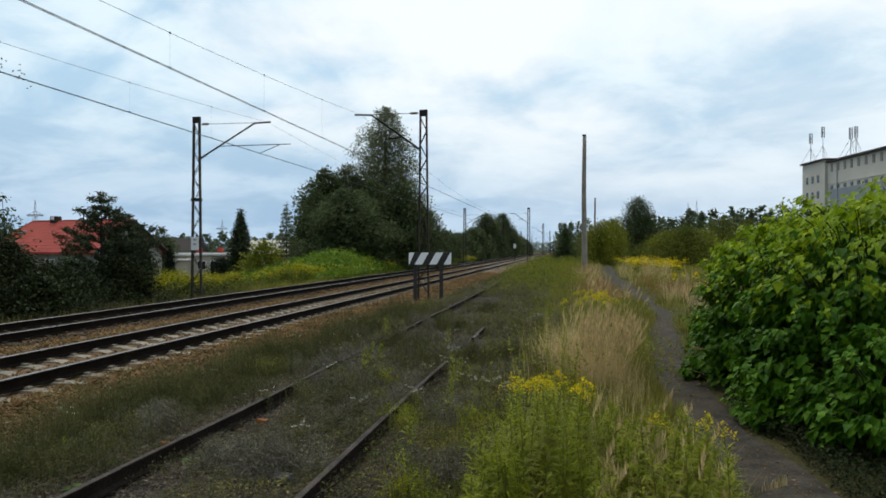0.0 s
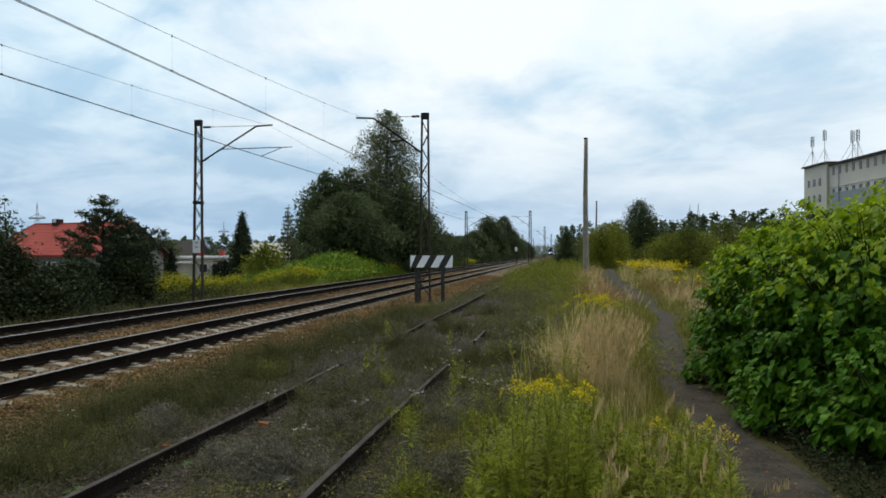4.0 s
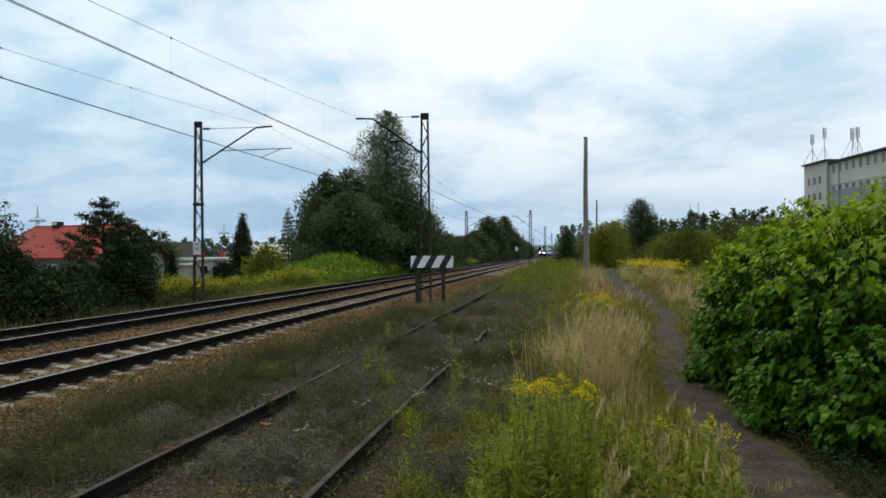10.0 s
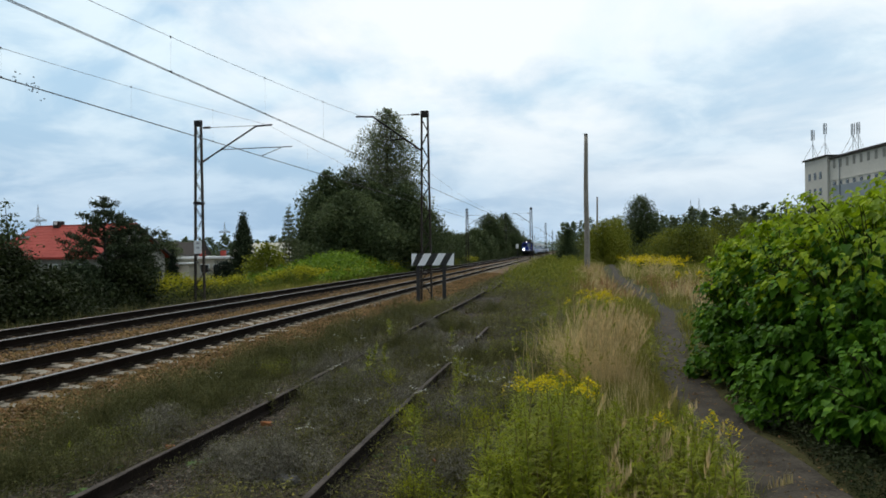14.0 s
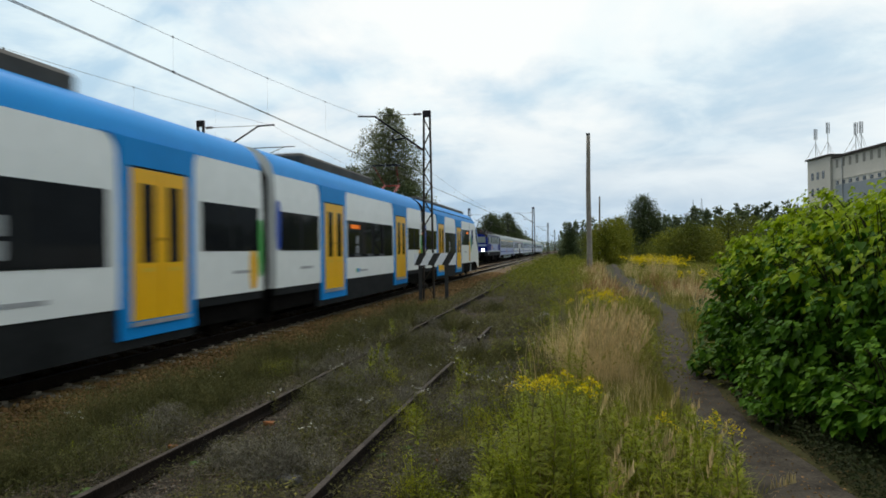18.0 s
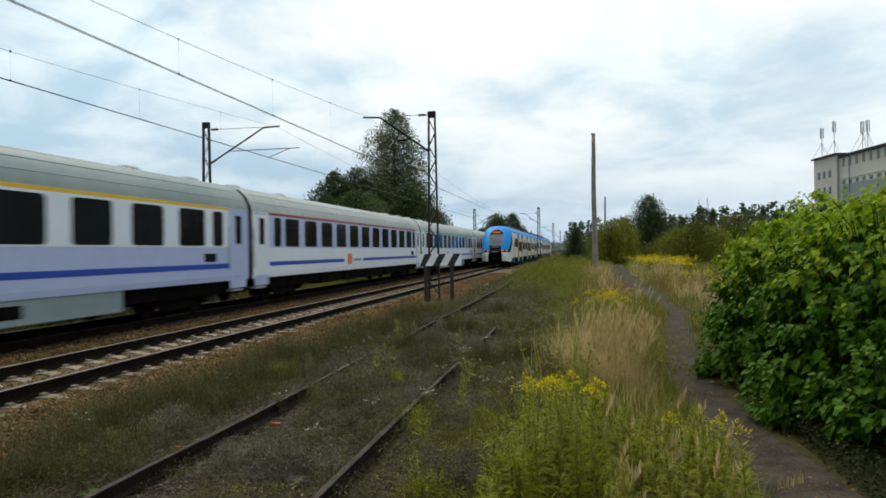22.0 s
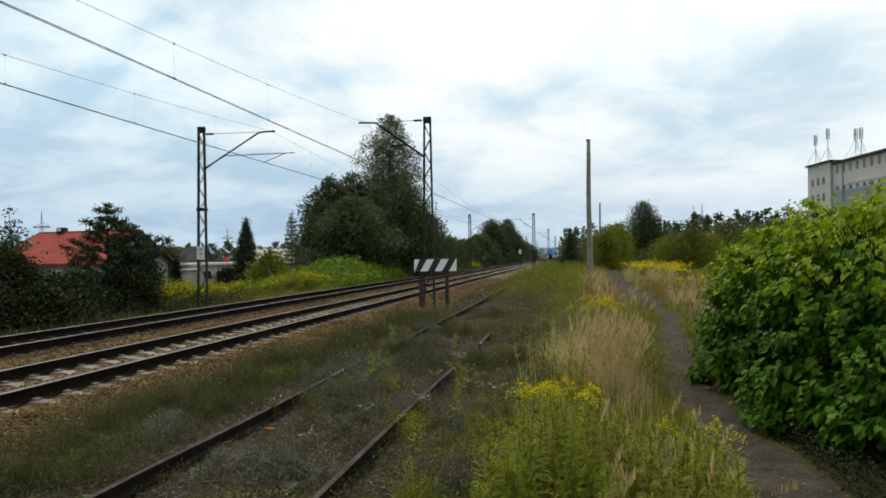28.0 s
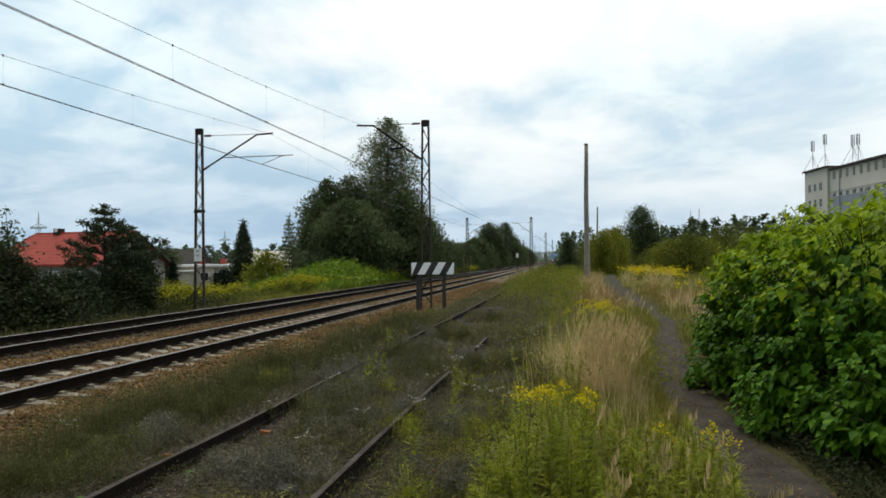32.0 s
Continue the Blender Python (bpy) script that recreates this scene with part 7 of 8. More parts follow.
    for s in (-1, 1):
        xs = sorted((s * 0.80, s * 1.2))
        boxpart("headlight", (xs[0], xs[1], 20.35, 21.08, 1.45, 1.66), M_GALV, nose, "clear headlamp", 0.05)
        xs = sorted((s * 0.62, s * 0.80))
        boxpart("tail_lamp", (xs[0], xs[1], 20.9, 21.2, 1.49, 1.61), M_TAIL if d < 0 else M_REDPAINT, nose, "red tail lamp", 0.03)
        xs = sorted((s * 0.62, s * 1.0))
        boxpart("bumper", (xs[0], xs[1], 20.5, 21.36, 0.55, 1.42), M_EMU_WHITE, t, "white bumper fairing", 0.1)
        for a, b, z0, z1, mt, lab in ((16.36, 16.82, 0.95, 2.2, M_EMU_YELLOW, "yellow_mark"), (15.86, 16.28, 1.55, 2.6, M_EMU_GREEN, "green_mark"), (15.3, 15.66, 1.85, 2.95, M_EMU_DEEP, "blue_mark")):
            e = 0.0 if d < 0 else {"yellow_mark": -1.6, "green_mark": -0.5, "blue_mark": 0.5}[lab]
            oval(lab, s, 1.444, a + e, b + e, z0, z1, mt, t)
        xs = sorted((s * 1.43, s * 1.447))
        boxpart("cab_door", (xs[0], xs[1], 15.2, 15.9, 1.05, 3.0), M_EMU_WHITE, t, "white cab door leaf", 0.004)
        xs = sorted((s * 1.43, s * 1.456))
        yc = 16.3 if d > 0 else 14.98
        rounded("cab_door_window", xs, yc, yc + 0.22, 2.0, 2.95, 0.1, M_GLASS, t, "narrow dark cab door window")
        xs = sorted((s * 1.36, s * 1.44))
        boxpart("cab_step", (xs[0], xs[1], 15.3, 15.72, 0.3, 0.36), M_GALV, t, "grey footstep", 0.01)
        boxpart("step_hanger", (xs[0], xs[1], 15.66, 15.72, 0.36, 0.86), M_STICKER, t, "pale step hanger")
        xs = sorted((s * 1.43, s * 1.447))
        boxpart("body_seam", (xs[0], xs[1], 14.9, 14.915, 0.9, 3.3), M_RUBBER, t)
    boxpart("destination_display", (-0.40, 0.40, 18.95, 19.46, 3.36, 3.47), M_LED, t, "lit orange destination display", 0.01)
    boxpart("coupler_recess", (-0.62, 0.62, 20.9, 21.33, 0.5, 1.38), M_UNDER, t, "black coupler recess", 0.02)
    boxpart("apron", (-1.05, 1.05, 19.4, 21.1, 0.26, 0.74), M_UNDER, t, "black apron below the nose", 0.05)
    bm = bmesh.new()
    rod(bm, (0, 21.1, 0.85), (0, 21.5, 0.85), 0.1, n=10)
    box(bm, -0.22, 0.22, 21.4, 21.6, 0.7, 1.0)
    part("coupler", bm, M_RUBBER, t, "black coupler")
    for s in (-1, 1):
        xs = sorted((s * 1.28, s * 1.405))
        boxpart("skirt", (xs[0], xs[1], 3.2, 12.6, 0.24, 0.86), M_EMU_GREY, t, "dark grey skirt panel", 0.01)
        boxpart("skirt_end", (xs[0], xs[1], 0.4, 3.2, 0.70, 0.86), M_EMU_GREY, t)
        boxpart("skirt_front", (xs[0], xs[1], 12.6, 18.6, 0.76, 0.86), M_UNDER, t)
    # wide low box that also blocks light below the cab car
    boxpart("underframe", (-1.27, 1.27, 0.5, 20.0, 0.34, 0.9), M_UNDER, t)
    for dd in (4.45, 10.35):
        emu_door(t, dd)
    emu_windows(t, 0.55, 3.15)
    emu_windows(t, 5.75, 9.2, False, 1.48, 2.57)
    emu_windows(t, 11.6, 14.75, -1, 1.95, 2.88)
    boxpart("roof_unit", (-0.95, 0.95, 1.5, 15.8, 3.9, 4.15), M_ROOFBOX, t, "grey roof equipment fairing", 0.08)
    bm = bmesh.new()
    shell(bm, [(1.345, 3.60), (1.345, 3.625), (1.33, 3.65)], 0.4, 17)
    part("roof_seam", bm, M_RUBBER, t)
    bogie(EMU, y0 + d * 16.6, base=2.6)
    bogie(EMU, y0, base=2.4)


cab(0.0, 1)
emu_car(-16.9, 0.0, (-12.5, -4.45), ((-16.3, -13.75, 0), (-11.25, -5.75, 1, 1.48, 2.57), (-3.1, -0.85, 0)), (), ((-13.5, -6.5, 4.26),))
emu_car(-37.45, -16.9, (-27.3, -21.25), ((-33.85, -28.65, 0, 1.92, 2.84), (-25.95, -22.6, 0, 1.48, 2.57), (-19.9, -17.5, 0)), (-16.9,), ((-35.5, -30, 4.3), (-28, -22.5, 4.24)), plain=((-35.6, -34.5),))
emu_car(-57.7, -37.45, (-53.2, -47.3), ((-57.0, -54.5, 0), (-51.95, -48.65, -1, 1.48, 2.57), (-46.0, -40.6, 0, 1.92, 2.84)), (-37.45 - 2.4, -37.45 + 2.4), ((-44, -39, 4.3), (-53, -46, 4.24)), plain=((-40.2, -39.2),))
emu_car(-74.8, -57.7, (-70.15, -62.2), ((-73.9, -71.4, 0), (-68.9, -63.5, -1, 1.48, 2.57), (-60.95, -58.5, 0)), (-57.7,), ((-69.0, -62.0, 4.26),))
cab(-74.8, -1)
for yy in (0.0, -16.9, -37.45, -57.7, -74.8):
    gangway(yy)
pantograph(EMU, -0.9, 3.98, 5.33, True, 1)
pantograph(EMU, -73.5, 3.98, 4.2, True, -1)


# -- the express: locomotive and coaches, coming nearer on the far track --
def locomotive():
    t = tagged(empty("electric_locomotive", FAR_X, 600, 0), "dark blue and grey electric locomotive with lit headlamps", "locomotive")
    L = 16.3
    # front at y=0, rear at y=L
    def ring(y, top, wide, z0=1.35):
        return [(-wide, y, z0), (-wide, y, 3.0), (-wide + 0.06, y, top - 0.5), (-wide + 0.4, y, top - 0.12), (-0.5, y, top), (0.5, y, top), (wide - 0.4, y, top - 0.12), (wide - 0.06, y, top - 0.5), (wide, y, 3.0), (wide, y, z0)]
    bm = bmesh.new()
    rings = [ring(0.1, 3.62, 1.36), ring(0.55, 3.86, 1.44), ring(2.4, 3.88, 1.47), ring(L - 2.4, 3.88, 1.47), ring(L - 0.55, 3.86, 1.44), ring(L - 0.1, 3.62, 1.36)]
    # slope the screens back
    for r, k in ((0, 1), (5, -1)):
        rings[r] = [(a, b + k * (0.0 if c < 2.35 else (c - 2.35) * 0.28), c) for a, b, c in rings[r]]
    sweep(bm, rings)
    bm.normal_update()
    for fc in bm.faces:
        c = fc.calc_center_median()
        if c.z > 3.55:
            fc.material_index = 2
        elif abs(fc.normal.x) > 0.6 and 0.5 < c.y < L - 0.5:
            fc.material_index = 1
        elif c.z > 3.3:
            fc.material_index = 2
    body = part("body", bm, [M_LOCO_BLUE, M_LOCO_GREY, M_LOCO_ROOF], t, "dark blue cabs and grey machine room")
    boxpart("frame", (-1.42, 1.42, 0.0, L, 0.86, 1.36), M_FRAME, t, "dark grey buffer beam and frame", 0.03)
    sides("white_line", 1.475, 0.5, L - 0.5, 1.42, 1.52, M_COACH_WHITE, body, 0.008, "white line")
    sides("pale_band", 1.472, 3.4, 13.2, 1.54, 2.38, M_COACH_PALE, body, 0.006, "pale blue band")
    sides("navy_band", 1.472, 0.62, 3.4, 1.54, 2.38, M_LOCO_BLUE, body, 0.007, "navy band")
    sides("navy_band", 1.472, 13.2, L - 0.6, 1.54, 2.38, M_LOCO_BLUE, body, 0.007, "navy band")
    for k in range(7):
        sides("fading_line", 1.473, 3.4, 4.0 + 0.3 * (k % 2), 1.60 + k * 0.105, 1.655 + k * 0.105, M_LOCO_BLUE, body, 0.008)
        sides("fading_line", 1.473, 12.35 - 0.25 * (k % 2), 13.2, 1.60 + k * 0.105, 1.655 + k * 0.105, M_LOCO_BLUE, body, 0.008)
    sides("roof_line", 1.46, 0.7, L - 0.7, 3.34, 3.44, M_LOCO_BLUE, body, 0.006, "navy roof line")
    sides("grey_rail", 1.44, 0.7, L - 0.7, 3.46, 3.60, M_COACH_ROOF, body, 0.03)
    for yy in (4.3, 6.4, 8.45, 10.65, 12.7):
        sides("side_window", 1.47, yy - 0.22, yy + 0.22, 2.5, 3.25, M_GLASS, body, 0.012, "narrow dark side window", 0.01)
    for yy in (1.15, L - 1.15):
        sides("cab_window", 1.45, yy - 0.3, yy + 0.3, 2.5, 3.2, M_GLASS, body, 0.02, "cab side window", 0.01)
    sides("orange_mark", 1.475, 4.72, 5.2, 1.66, 2.26, M_ORANGE, body, 0.012, "orange emblem shape", 0.02)
    sides("lettering_bar", 1.475, 6.2, 8.1, 1.70, 1.80, M_COACH_NAVY, body, 0.01, "navy lettering bar")
    sides("emblem_line", 1.475, 4.6, 6.0, 2.27, 2.31, M_COACH_NAVY, body, 0.008)
    sides("emblem_line", 1.475, 4.6, 6.0, 1.60, 1.64, M_COACH_NAVY, body, 0.008)
    sides("emblem_grey", 1.475, 5.24, 5.7, 1.7, 2.2, M_COACH_SKIRT, body, 0.008, "grey emblem shape", 0.02)
    sides("frame_plate", 1.42, 0.6, 1.7, 1.12, 1.26, M_GALV, t, 0.01, "pale plate")
    for k, y in ((1, 0.0), (-1, L)):
        for s in (-1, 1):
            xs = sorted((s * 0.14, s * 1.18))
            bm = bmesh.new()
            q = [(xs[0], 2.52), (xs[1], 2.52), (xs[1] - 0.05 * (s > 0), 3.28), (xs[0] + 0.05 * (s < 0), 3.28)]
            sweep(bm, [[(a, y + k * (0.075 + off + (c - 2.35) * 0.28 + 0.0), c) for a, c in q] for off in (0.0, 0.05)])
            # the +x pane carries the painted reflection, the other stays dark
            part("windscreen", bm, M_SCREEN if s > 0 else M_SCREEN_DARK, body, "flat windscreen")
            rod_bm = bmesh.new()
            rod(rod_bm, (s * 0.86, y + k * 0.15, 1.62), (s * 0.86, y + k * 0.02, 1.62), 0.2, n=14)
            lamp = part("lamp_housing", rod_bm, M_GALV, body)
            rod_bm = bmesh.new()
            rod(rod_bm, (s * 0.86, y + k * 0.1, 1.62), (s * 0.86, y - k * 0.0, 1.62), 0.165, n=14)
            part("lamp_lens", rod_bm, M_LAMP if k > 0 else M_REDPAINT, lamp, "lit headlamp" if k > 0 else "red tail lamp")
            xs = sorted((s * 0.3, s * 1.3))
            boxpart("pale_panel", (xs[0], xs[1], min(y, y + k * 0.1) + (0.08 if k > 0 else -0.09), max(y, y + k * 0.1) + (0.02 if k > 0 else -0.0), 2.1, 2.32), M_COACH_PALE, body, "pale front panel")
            bm = bmesh.new()
            rod(bm, (s * 0.88, y, 1.06), (s * 0.88, y - k * 0.5, 1.06), 0.1, n=10)
            rod(bm, (s * 0.88, y - k * 0.5, 1.06), (s * 0.88, y - k * 0.56, 1.06), 0.24, n=14)
            part("buffer", bm, M_UNDER, t, "black buffer")
        boxpart("front_line", (-1.36, 1.36, min(y + k * 0.06, y + k * 0.14), max(y + k * 0.06, y + k * 0.14), 1.38, 1.47), M_COACH_WHITE, body, "white line")
        boxpart("snow_plough", (-1.25, 1.25, min(y, y + k * 0.2), max(y, y + k * 0.2), 0.25, 0.98), M_UNDER, t, "black plough", 0.03)
        rod_bm = bmesh.new()
        rod(rod_bm, (0, y + k * 0.9, 3.82), (0, y + k * 0.42, 3.82), 0.16, n=14)
        lamp = part("roof_lamp_housing", rod_bm, M_ROOFBOX, body)
        rod_bm = bmesh.new()
        rod(rod_bm, (0, y + k * 0.43, 3.82), (0, y + k * 0.4, 3.82), 0.07, n=14)
        part("roof_lamp", rod_bm, M_LAMP_ROOF if k > 0 else M_GALV, lamp, "roof headlamp")
    for a, b in ((3.6, 5.6), (6.4, 9.5), (10.3, 12.4)):
        boxpart("roof_unit", (-0.8, 0.8, a, b, 3.85, 4.05), M_ROOFBOX, body, "", 0.05)
    bm = bmesh.new()
    for s in (-0.3, 0.3):
        rod(bm, (s, 2.4, 4.1), (s, L - 2.4, 4.1), 0.03, n=6)
    for yy in np.arange(2.6, L - 2.4, 1.2):
        for s in (-0.3, 0.3):
            rod(bm, (s, yy, 3.86), (s, yy, 4.1), 0.06, 0.04, 6)
    part("roof_busbar", bm, M_REDPAINT, body, "reddish roof busbars on insulators")
    rng = random.Random(9)
    for k in range(16):
        yy = rng.uniform(2.6, L - 2.8)
        s = rng.uniform(-0.9, 0.9)
        a = rng.uniform(0.1, 0.45)
        boxpart("roof_fitting", (s - 0.12, s + 0.12, yy - a, yy + a, 3.84, 3.95 + rng.uniform(0.05, 0.28)), M_LOCO_ROOF if k % 3 else M_REDPAINT, body, "", 0.02)
    bm = bmesh.new()
    for k in range(9):
        yy = 3.2 + k * 1.2
        p0, p1 = (rng.uniform(-0.7, 0.7), yy, 4.12), (rng.uniform(-0.7, 0.7), yy + 1.1, 4.22)
        mid = ((p0[0] + p1[0]) / 2, yy + 0.55, 4.38)
        rod(bm, p0, mid, 0.022, n=5)
        rod(bm, mid, p1, 0.022, n=5)
    part("roof_conduit", bm, M_ARM, body)
    pantograph(t, 2.9, 4.05, 4.42, False, 1)
    pantograph(t, L - 2.9, 3.95, 5.34, False, -1)
    for yy in (3.7, L - 3.7):
        bogie(t, yy, r=0.58, base=3.05)
    boxpart("battery_box", (-1.3, 1.3, 6.6, 9.6, 0.25, 0.96), M_UNDER, t, "", 0.03)
    boxpart("air_tank", (-1.34, 1.34, 7.3, 8.5, 0.42, 0.85), M_EMU_GREY, t, "dark grey equipment case", 0.04)
    boxpart("inner_frame", (-1.1, 1.1, 0.3, L - 0.3, 0.3, 0.95), M_UNDER, t)
    return t


LOCO = locomotive()

CO_SIDE = [(1.39, 0.86), (1.41, 1.0), (1.41, 2.6), (1.40, 3.04)]
CO_ROOF = [(1.40, 3.04), (1.37, 3.21), (1.24, 3.48), (0.98, 3.73), (0.55, 3.88), (0.0, 3.93)]


def coach(line, upper, lower, windows, lab, marks=M_ORANGE, skirt=True, light=None):
    t = tagged(empty("passenger_coach", FAR_X, 620, 0), lab, "passenger coach", "express coaches")
    L = 26.1
    bm = bmesh.new()
    for s in (-1, 1):
        shell(bm, [(s * a, c) for a, c in CO_SIDE], 0.0, L)
    for yy in (0.0, L):
        bm.faces.new([bm.verts.new((a, yy, c)) for a, c in both(CO_SIDE + CO_ROOF[1:-1])]).material_index = 1
    body = part("body", bm, [lower, M_EMU_GREY], t, "painted coach body")
    bm = bmesh.new()
    shell(bm, CO_ROOF + [(-a, c) for a, c in reversed(CO_ROOF[:-1])], -0.03, L + 0.03)
    roof = part("roof", bm, M_COACH_ROOF if upper is M_COACH_PALE else M_ROOF_SLATE, t, "grey curved roof", smooth=True)
    for k in range(4):
        for s in (-1, 1):
            a, c = ((1.31, 3.335), (1.12, 3.60), (0.78, 3.80), (0.3, 3.905))[k]
            bm = bmesh.new()
            rod(bm, (s * a, 0.4, c), (s * a, L - 0.4, c), 0.012, n=4)
            part("roof_rib", bm, M_COACH_ROOF if upper is M_COACH_PALE else M_COACH_SKIRT, roof)
    for yy in (1.2, 5.2, L - 4.5, L - 1.4):
        boxpart("roof_vent", (-0.35, 0.35, yy - 0.3, yy + 0.3, 3.84, 4.0), M_GALV, roof, "", 0.05)
    sides("upper_band", 1.412, 1.35, L - 1.35, 1.86, 2.96, upper, body, 0.004, "window band")
    sides("class_line", 1.404, 1.35, L - 1.35, 2.96, 3.05, line, body, 0.012, "coloured class line")
    sides("navy_line", 1.412, 1.35, 9.6, 1.24, 1.38, M_COACH_NAVY, body, 0.006, "navy line")
    sides("navy_line", 1.412, 12.6, L - 1.35, 1.24, 1.38, M_COACH_NAVY, body, 0.006, "navy line")
    for yy in (0.72, L - 0.72):
        sides("door", 1.40, yy - 0.55, yy + 0.55, 0.62, 3.02, M_COACH_PALE, body, 0.002, "pale folding door", 0.01)
        sides("door_window", 1.40, yy - 0.2, yy + 0.24, 1.95, 2.85, M_GLASS, body, 0.012, "narrow door window", 0.02)
        sides("handrail", 1.40, yy - 0.66, yy - 0.62, 1.2, 2.5, M_GALV, body, 0.04)
    span = (L - 2 * 2.45) / windows
    for i in range(-1, windows + 1):
        yy = 2.45 + span * (i + 0.5)
        w = min(0.68, span * 0.345)
        if i == -1 or i == windows:
            yy, w = (2.05, 0.3) if i == -1 else (L - 2.05, 0.3)
        for s in (-1, 1):
            xs = sorted((s * 1.39, s * 1.424))
            win = rounded("window", xs, yy - w, yy + w, 1.9, 2.9, 0.11, M_GLASS, body, "dark tinted window")
            if w > 0.4:
                xs = sorted((s * 1.40, s * 1.43))
                boxpart("window_bar", (xs[0], xs[1], yy - w + 0.03, yy + w - 0.03, 2.58, 2.605), M_RUBBER, win)
    sides("emblem", 1.412, 10.1, 10.75, 1.1, 1.62, marks, body, 0.008, "coloured emblem shape", 0.02)
    sides("lettering_bar", 1.412, 11.0, 12.3, 1.26, 1.36, M_COACH_SKIRT, body, 0.006, "grey lettering bar")
    sides("destination_plate", 1.412, L - 2.85, L - 2.15, 1.44, 1.68, M_RUBBER, body, 0.008, "dark destination display", 0.01)
    if light:
        sides("class_sign", 1.412, L - 2.78, L - 2.22, 1.49, 1.63, light, body, 0.012, "lit side sign")
    if skirt:
        sides("skirt", 1.30, 6.6, L - 6.6, 0.35, 0.9, M_COACH_SKIRT, t, 0.06, "grey equipment skirt", 0.02)
        for yy in (9.5, 12.0, 15.5):
            sides("skirt_hatch", 1.37, yy, yy + 0.8, 0.5, 0.75, M_UNDER, t, 0.004)
    else:
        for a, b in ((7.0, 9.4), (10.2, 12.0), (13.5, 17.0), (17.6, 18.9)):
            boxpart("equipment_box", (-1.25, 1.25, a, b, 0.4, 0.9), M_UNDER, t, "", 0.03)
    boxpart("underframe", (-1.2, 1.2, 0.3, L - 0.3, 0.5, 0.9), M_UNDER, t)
    for yy in (3.55, L - 3.55):
        bogie(t, yy, r=0.46)
    for k, y in ((-1, 0.0), (1, L)):
        boxpart("gangway", (-0.7, 0.7, min(y, y + k * 0.17), max(y, y + k * 0.17), 1.0, 3.2), M_RUBBER, t, "black rubber gangway", 0.03)
        for s in (-1, 1):
            bm = bmesh.new()
            rod(bm, (s * 0.88, y - k * 0.1, 1.06), (s * 0.88, y + k * 0.14, 1.06), 0.2, n=10)
            part("buffer", bm, M_UNDER, t)
        boxpart("step", (-1.35, 1.35, min(y - k * 0.3, y - k * 1.1), max(y - k * 0.3, y - k * 1.1), 0.52, 0.6), M_GALV, t)
    return t


COACHES = [
    coach(M_LINE_YELLOW, M_COACH_WHITE, M_COACH_PALE, 10, "first class coach, white and pale blue with a yellow line", M_REDPAINT),
    coach(M_LINE_RED, M_COACH_PALE, M_COACH_WHITE, 11, "dining coach in pale blue with a dark red line", M_ORANGE, skirt=False),
    coach(M_LINE_GREEN, M_COACH_PALE, M_COACH_WHITE, 11, "second class coach, pale blue and white with a green line", M_COACH_SKIRT),
    coach(M_LINE_GREEN, M_COACH_PALE, M_COACH_WHITE, 11, "second class coach, pale blue and white with a green line", M_ORANGE, light=M_ORANGE),
    coach(M_LINE_GREEN, M_COACH_PALE, M_COACH_WHITE, 11, "second class coach with ribbed roof and a green line", M_REDPAINT, skirt=False),
    coach(M_LINE_GREEN, M_COACH_PALE, M_COACH_WHITE, 10, "last coach, pale blue and white with a green line", M_ORANGE),
]


# -- pigeons wheeling over the houses --
def pigeon(wing_up, label):
    t = tagged(empty("pigeon"), label, "bird", "flock of pigeons")
    bm = bmesh.new()
    sweep(bm, [[(r * math.cos(k * 1.0472), y, r * 0.9 * math.sin(k * 1.0472)) for k in range(6)] for y, r in ((-0.15, 0.012), (-0.08, 0.05), (0.02, 0.06), (0.1, 0.035), (0.15, 0.03), (0.18, 0.008))])
    part("body", bm, M_BIRD, t, "dark grey body", smooth=True)
    for s in (-1, 1):
        bm = bmesh.new()
        out = [(s * 0.04, 0.08, 0.03), (s * 0.17, 0.11, 0.03 + 0.13 * wing_up), (s * 0.33, -0.02, 0.03 + 0.22 * wing_up), (s * 0.16, -0.06, 0.025 + 0.12 * wing_up), (s * 0.04, -0.05, 0.025)]
        sweep(bm, [[(a, b, c + d) for a, b, c in out] for d in (0.0, 0.008)])
        part("wing", bm, M_BIRD, t, "dark slate wing")
    bm = bmesh.new()
    sweep(bm, [[(-0.02, -0.12, d), (0.02, -0.12, d), (0.05, -0.26, d), (-0.05, -0.26, d)] for d in (0.0, 0.008)])
    part("tail", bm, M_BIRD, t)
    return t


BIRD_SHAPES = [pigeon(u, "dark pigeon flying in a loose flock") for u in (1.0, -0.7, 0.3)]
BIRDS = BIRD_SHAPES + [copy_thing(BIRD_SHAPES[i % 3], pose(0, 0, 0)) for i in range(15)]

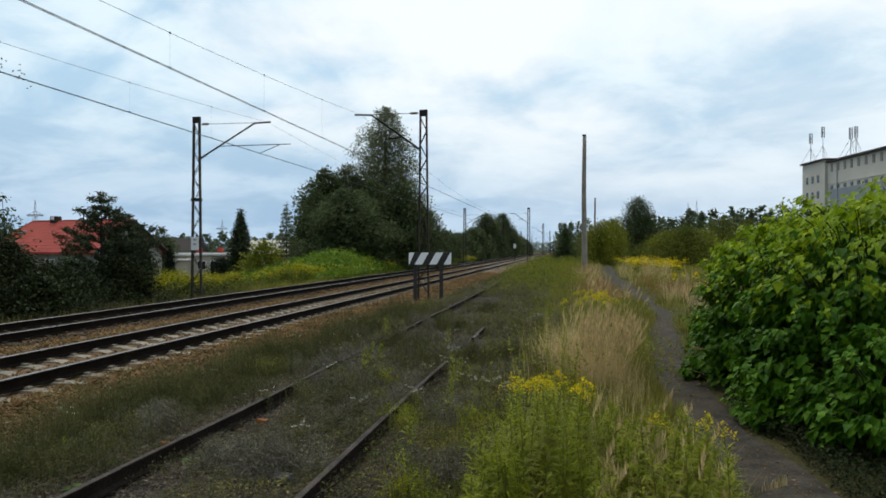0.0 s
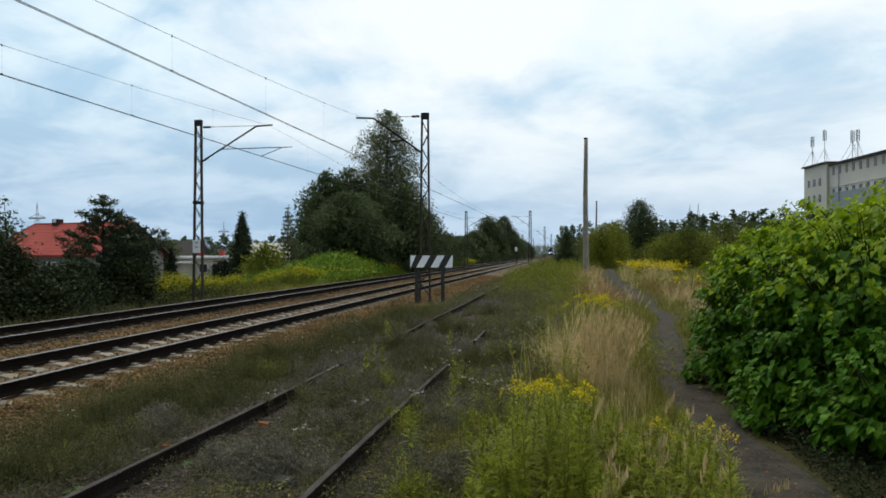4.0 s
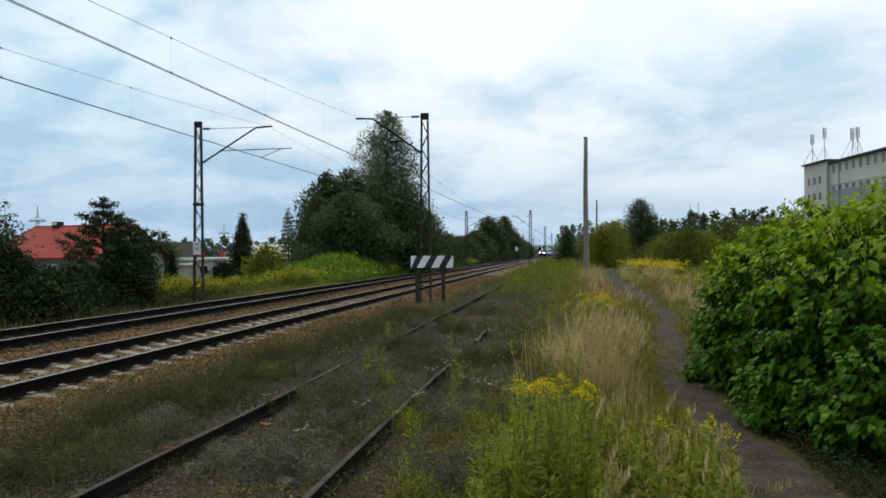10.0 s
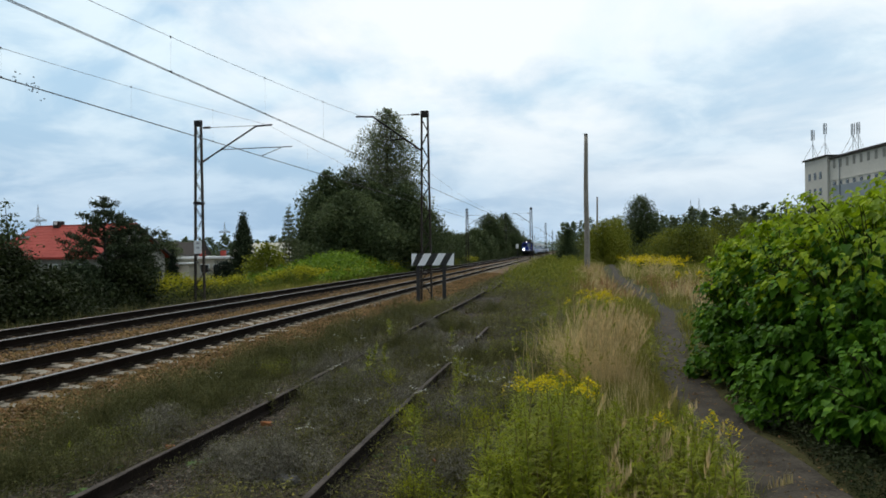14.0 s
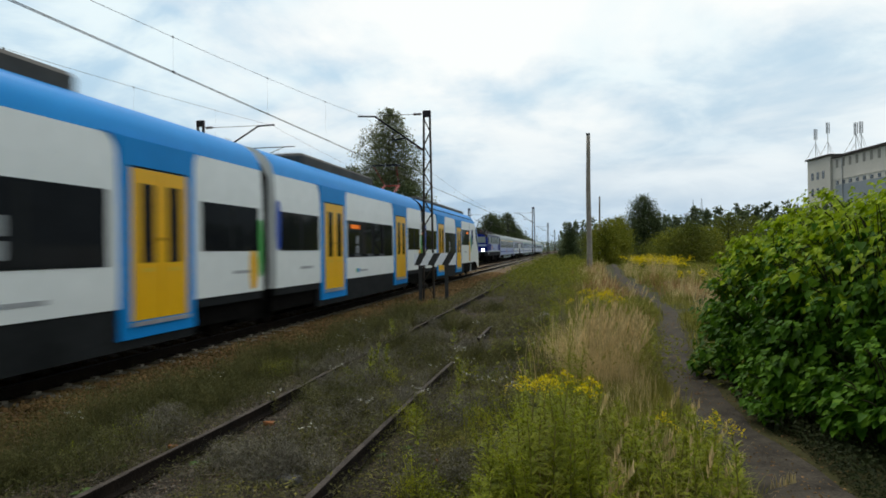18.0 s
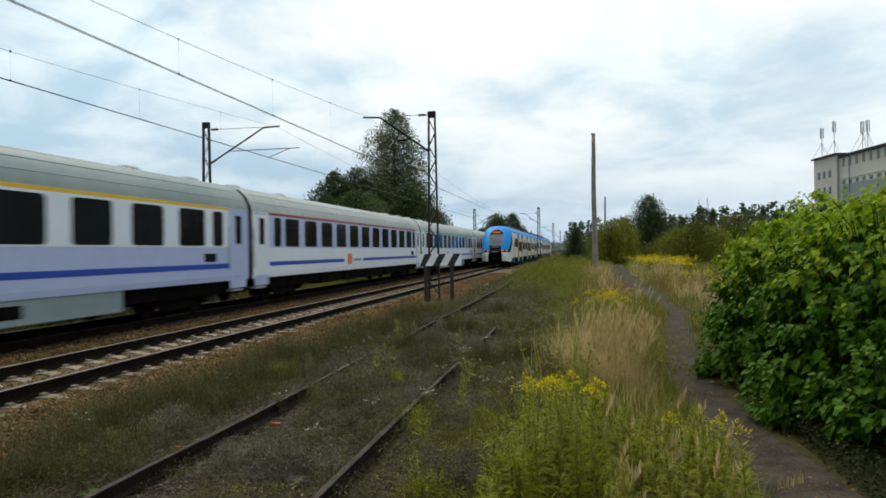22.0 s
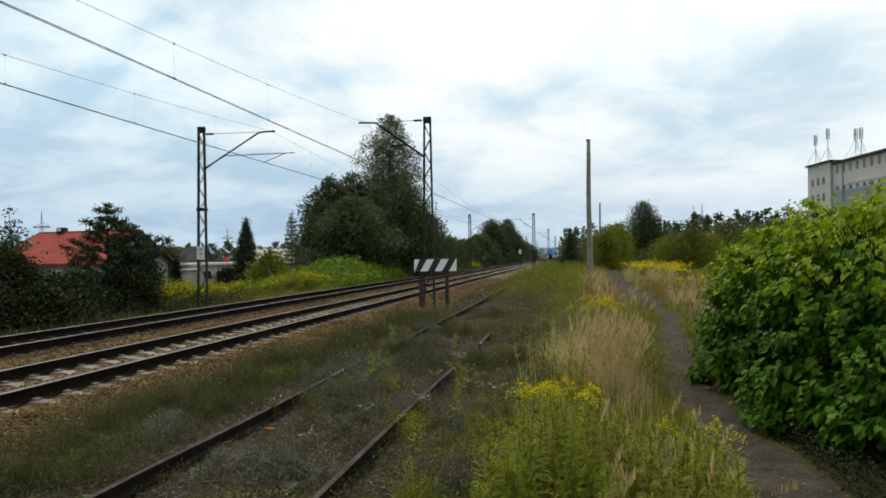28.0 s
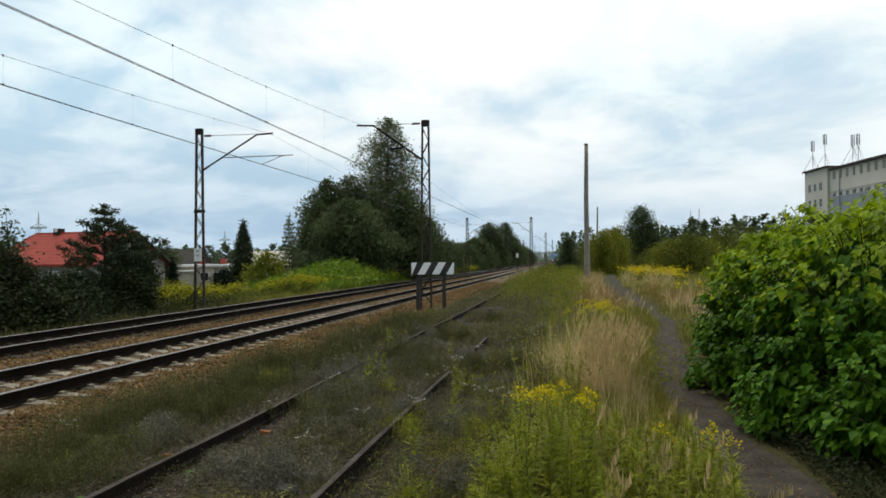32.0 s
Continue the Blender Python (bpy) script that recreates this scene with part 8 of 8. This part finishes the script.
# ---- movement ----
def motions():
    times = [0, 3, 6, 9, 11, 13, 15, 16, 17, 18, 19, 20, 21, 22, 23, 24, 25, 26, 27, 28, 30, 32]
    walk(EMU, [(t, pose(NEAR_X, 8.3 + 34.0 * (t - 17.3), 0)) for t in times])

    def joint(t):
        """Where the coupling between locomotive and first coach is."""
        return float(np.interp(t, (0, 9, 13, 17, 21, 25, 32), (640, 375, 256, 137, 23.4, -86.2, -278)))

    walk(LOCO, [(t, pose(FAR_X, joint(t) - 16.65, 0)) for t in times])
    for i, c in enumerate(COACHES):
        walk(c, [(t, pose(FAR_X, joint(t) + 0.15 + 26.4 * i, 0)) for t in times])

    # the flock leaves, wheels round out of sight, comes back and drops behind the house
    course = ((0, -88.4, 107.0, 31.1), (0.5, -91.4, 106.2, 31.6), (2, -103, 103, 32), (5, -140, 80, 34), (8, -150, 60, 34), (11, -125, 85, 33), (13, -97.5, 104.6, 32.6), (13.5, -91.9, 106.0, 31.6), (14, -86.3, 107.1, 29.9), (14.5, -79.7, 108.2, 28.3), (15, -76.0, 109.4, 24.5), (15.6, -74.5, 110, 13), (16.2, -74, 110.5, 2.5), (17, -73.8, 110.8, 0.0), (32, -73.8, 110.8, 0.0))
    rng = random.Random(31)
    for k, b in enumerate(BIRDS):
        dx, dz, dy = rng.gauss(0, 0.95), rng.gauss(0, 0.95) - 0.8, rng.gauss(0, 2.0)
        if k % 7 == 6:
            dx, dz = dx * 2.2, dz * 1.8
        rows = []
        for t, x, y, z in course:
            down = 0.0 if t > 16.5 else dz * (1 if t < 15.8 else 0.3)
            rows.append((t, pose(x + dx, y + dy, z + down if t < 16.5 else gz(x + dx, y + dy) + 0.07, 0, 0, -45 + 8 * math.sin(k + t))))
        walk(b, rows)

    # shrubs bend in the wind of the passing train
    gust = ((0, 0.0), (1.5, 0.7), (3, -0.3), (4.5, 0.5), (6.5, -0.4), (8, 0.6), (10, -0.2), (12, 1.2), (13.5, 0.4), (15.5, 0.8), (16.4, 0.5), (16.9, 4.2), (17.4, 3.0), (17.9, 4.6), (18.5, 3.4), (19.1, 4.6), (19.7, 3.6), (20.2, 4.0), (20.8, 1.6), (21.5, 2.0), (22.4, 0.4), (23.4, 1.2), (24.6, 0.2), (26, 0.9), (27.5, 0.0), (29, 0.5), (30.5, -0.3), (32, 0.0))
    for i, s in enumerate(SHRUBS):
        x, y, z = s.location
        k = 0.75 + 0.12 * i
        walk(s, [(t, pose(x, y, z, 0.25 * a * k, a * k, 0)) for t, a in gust])


motions()
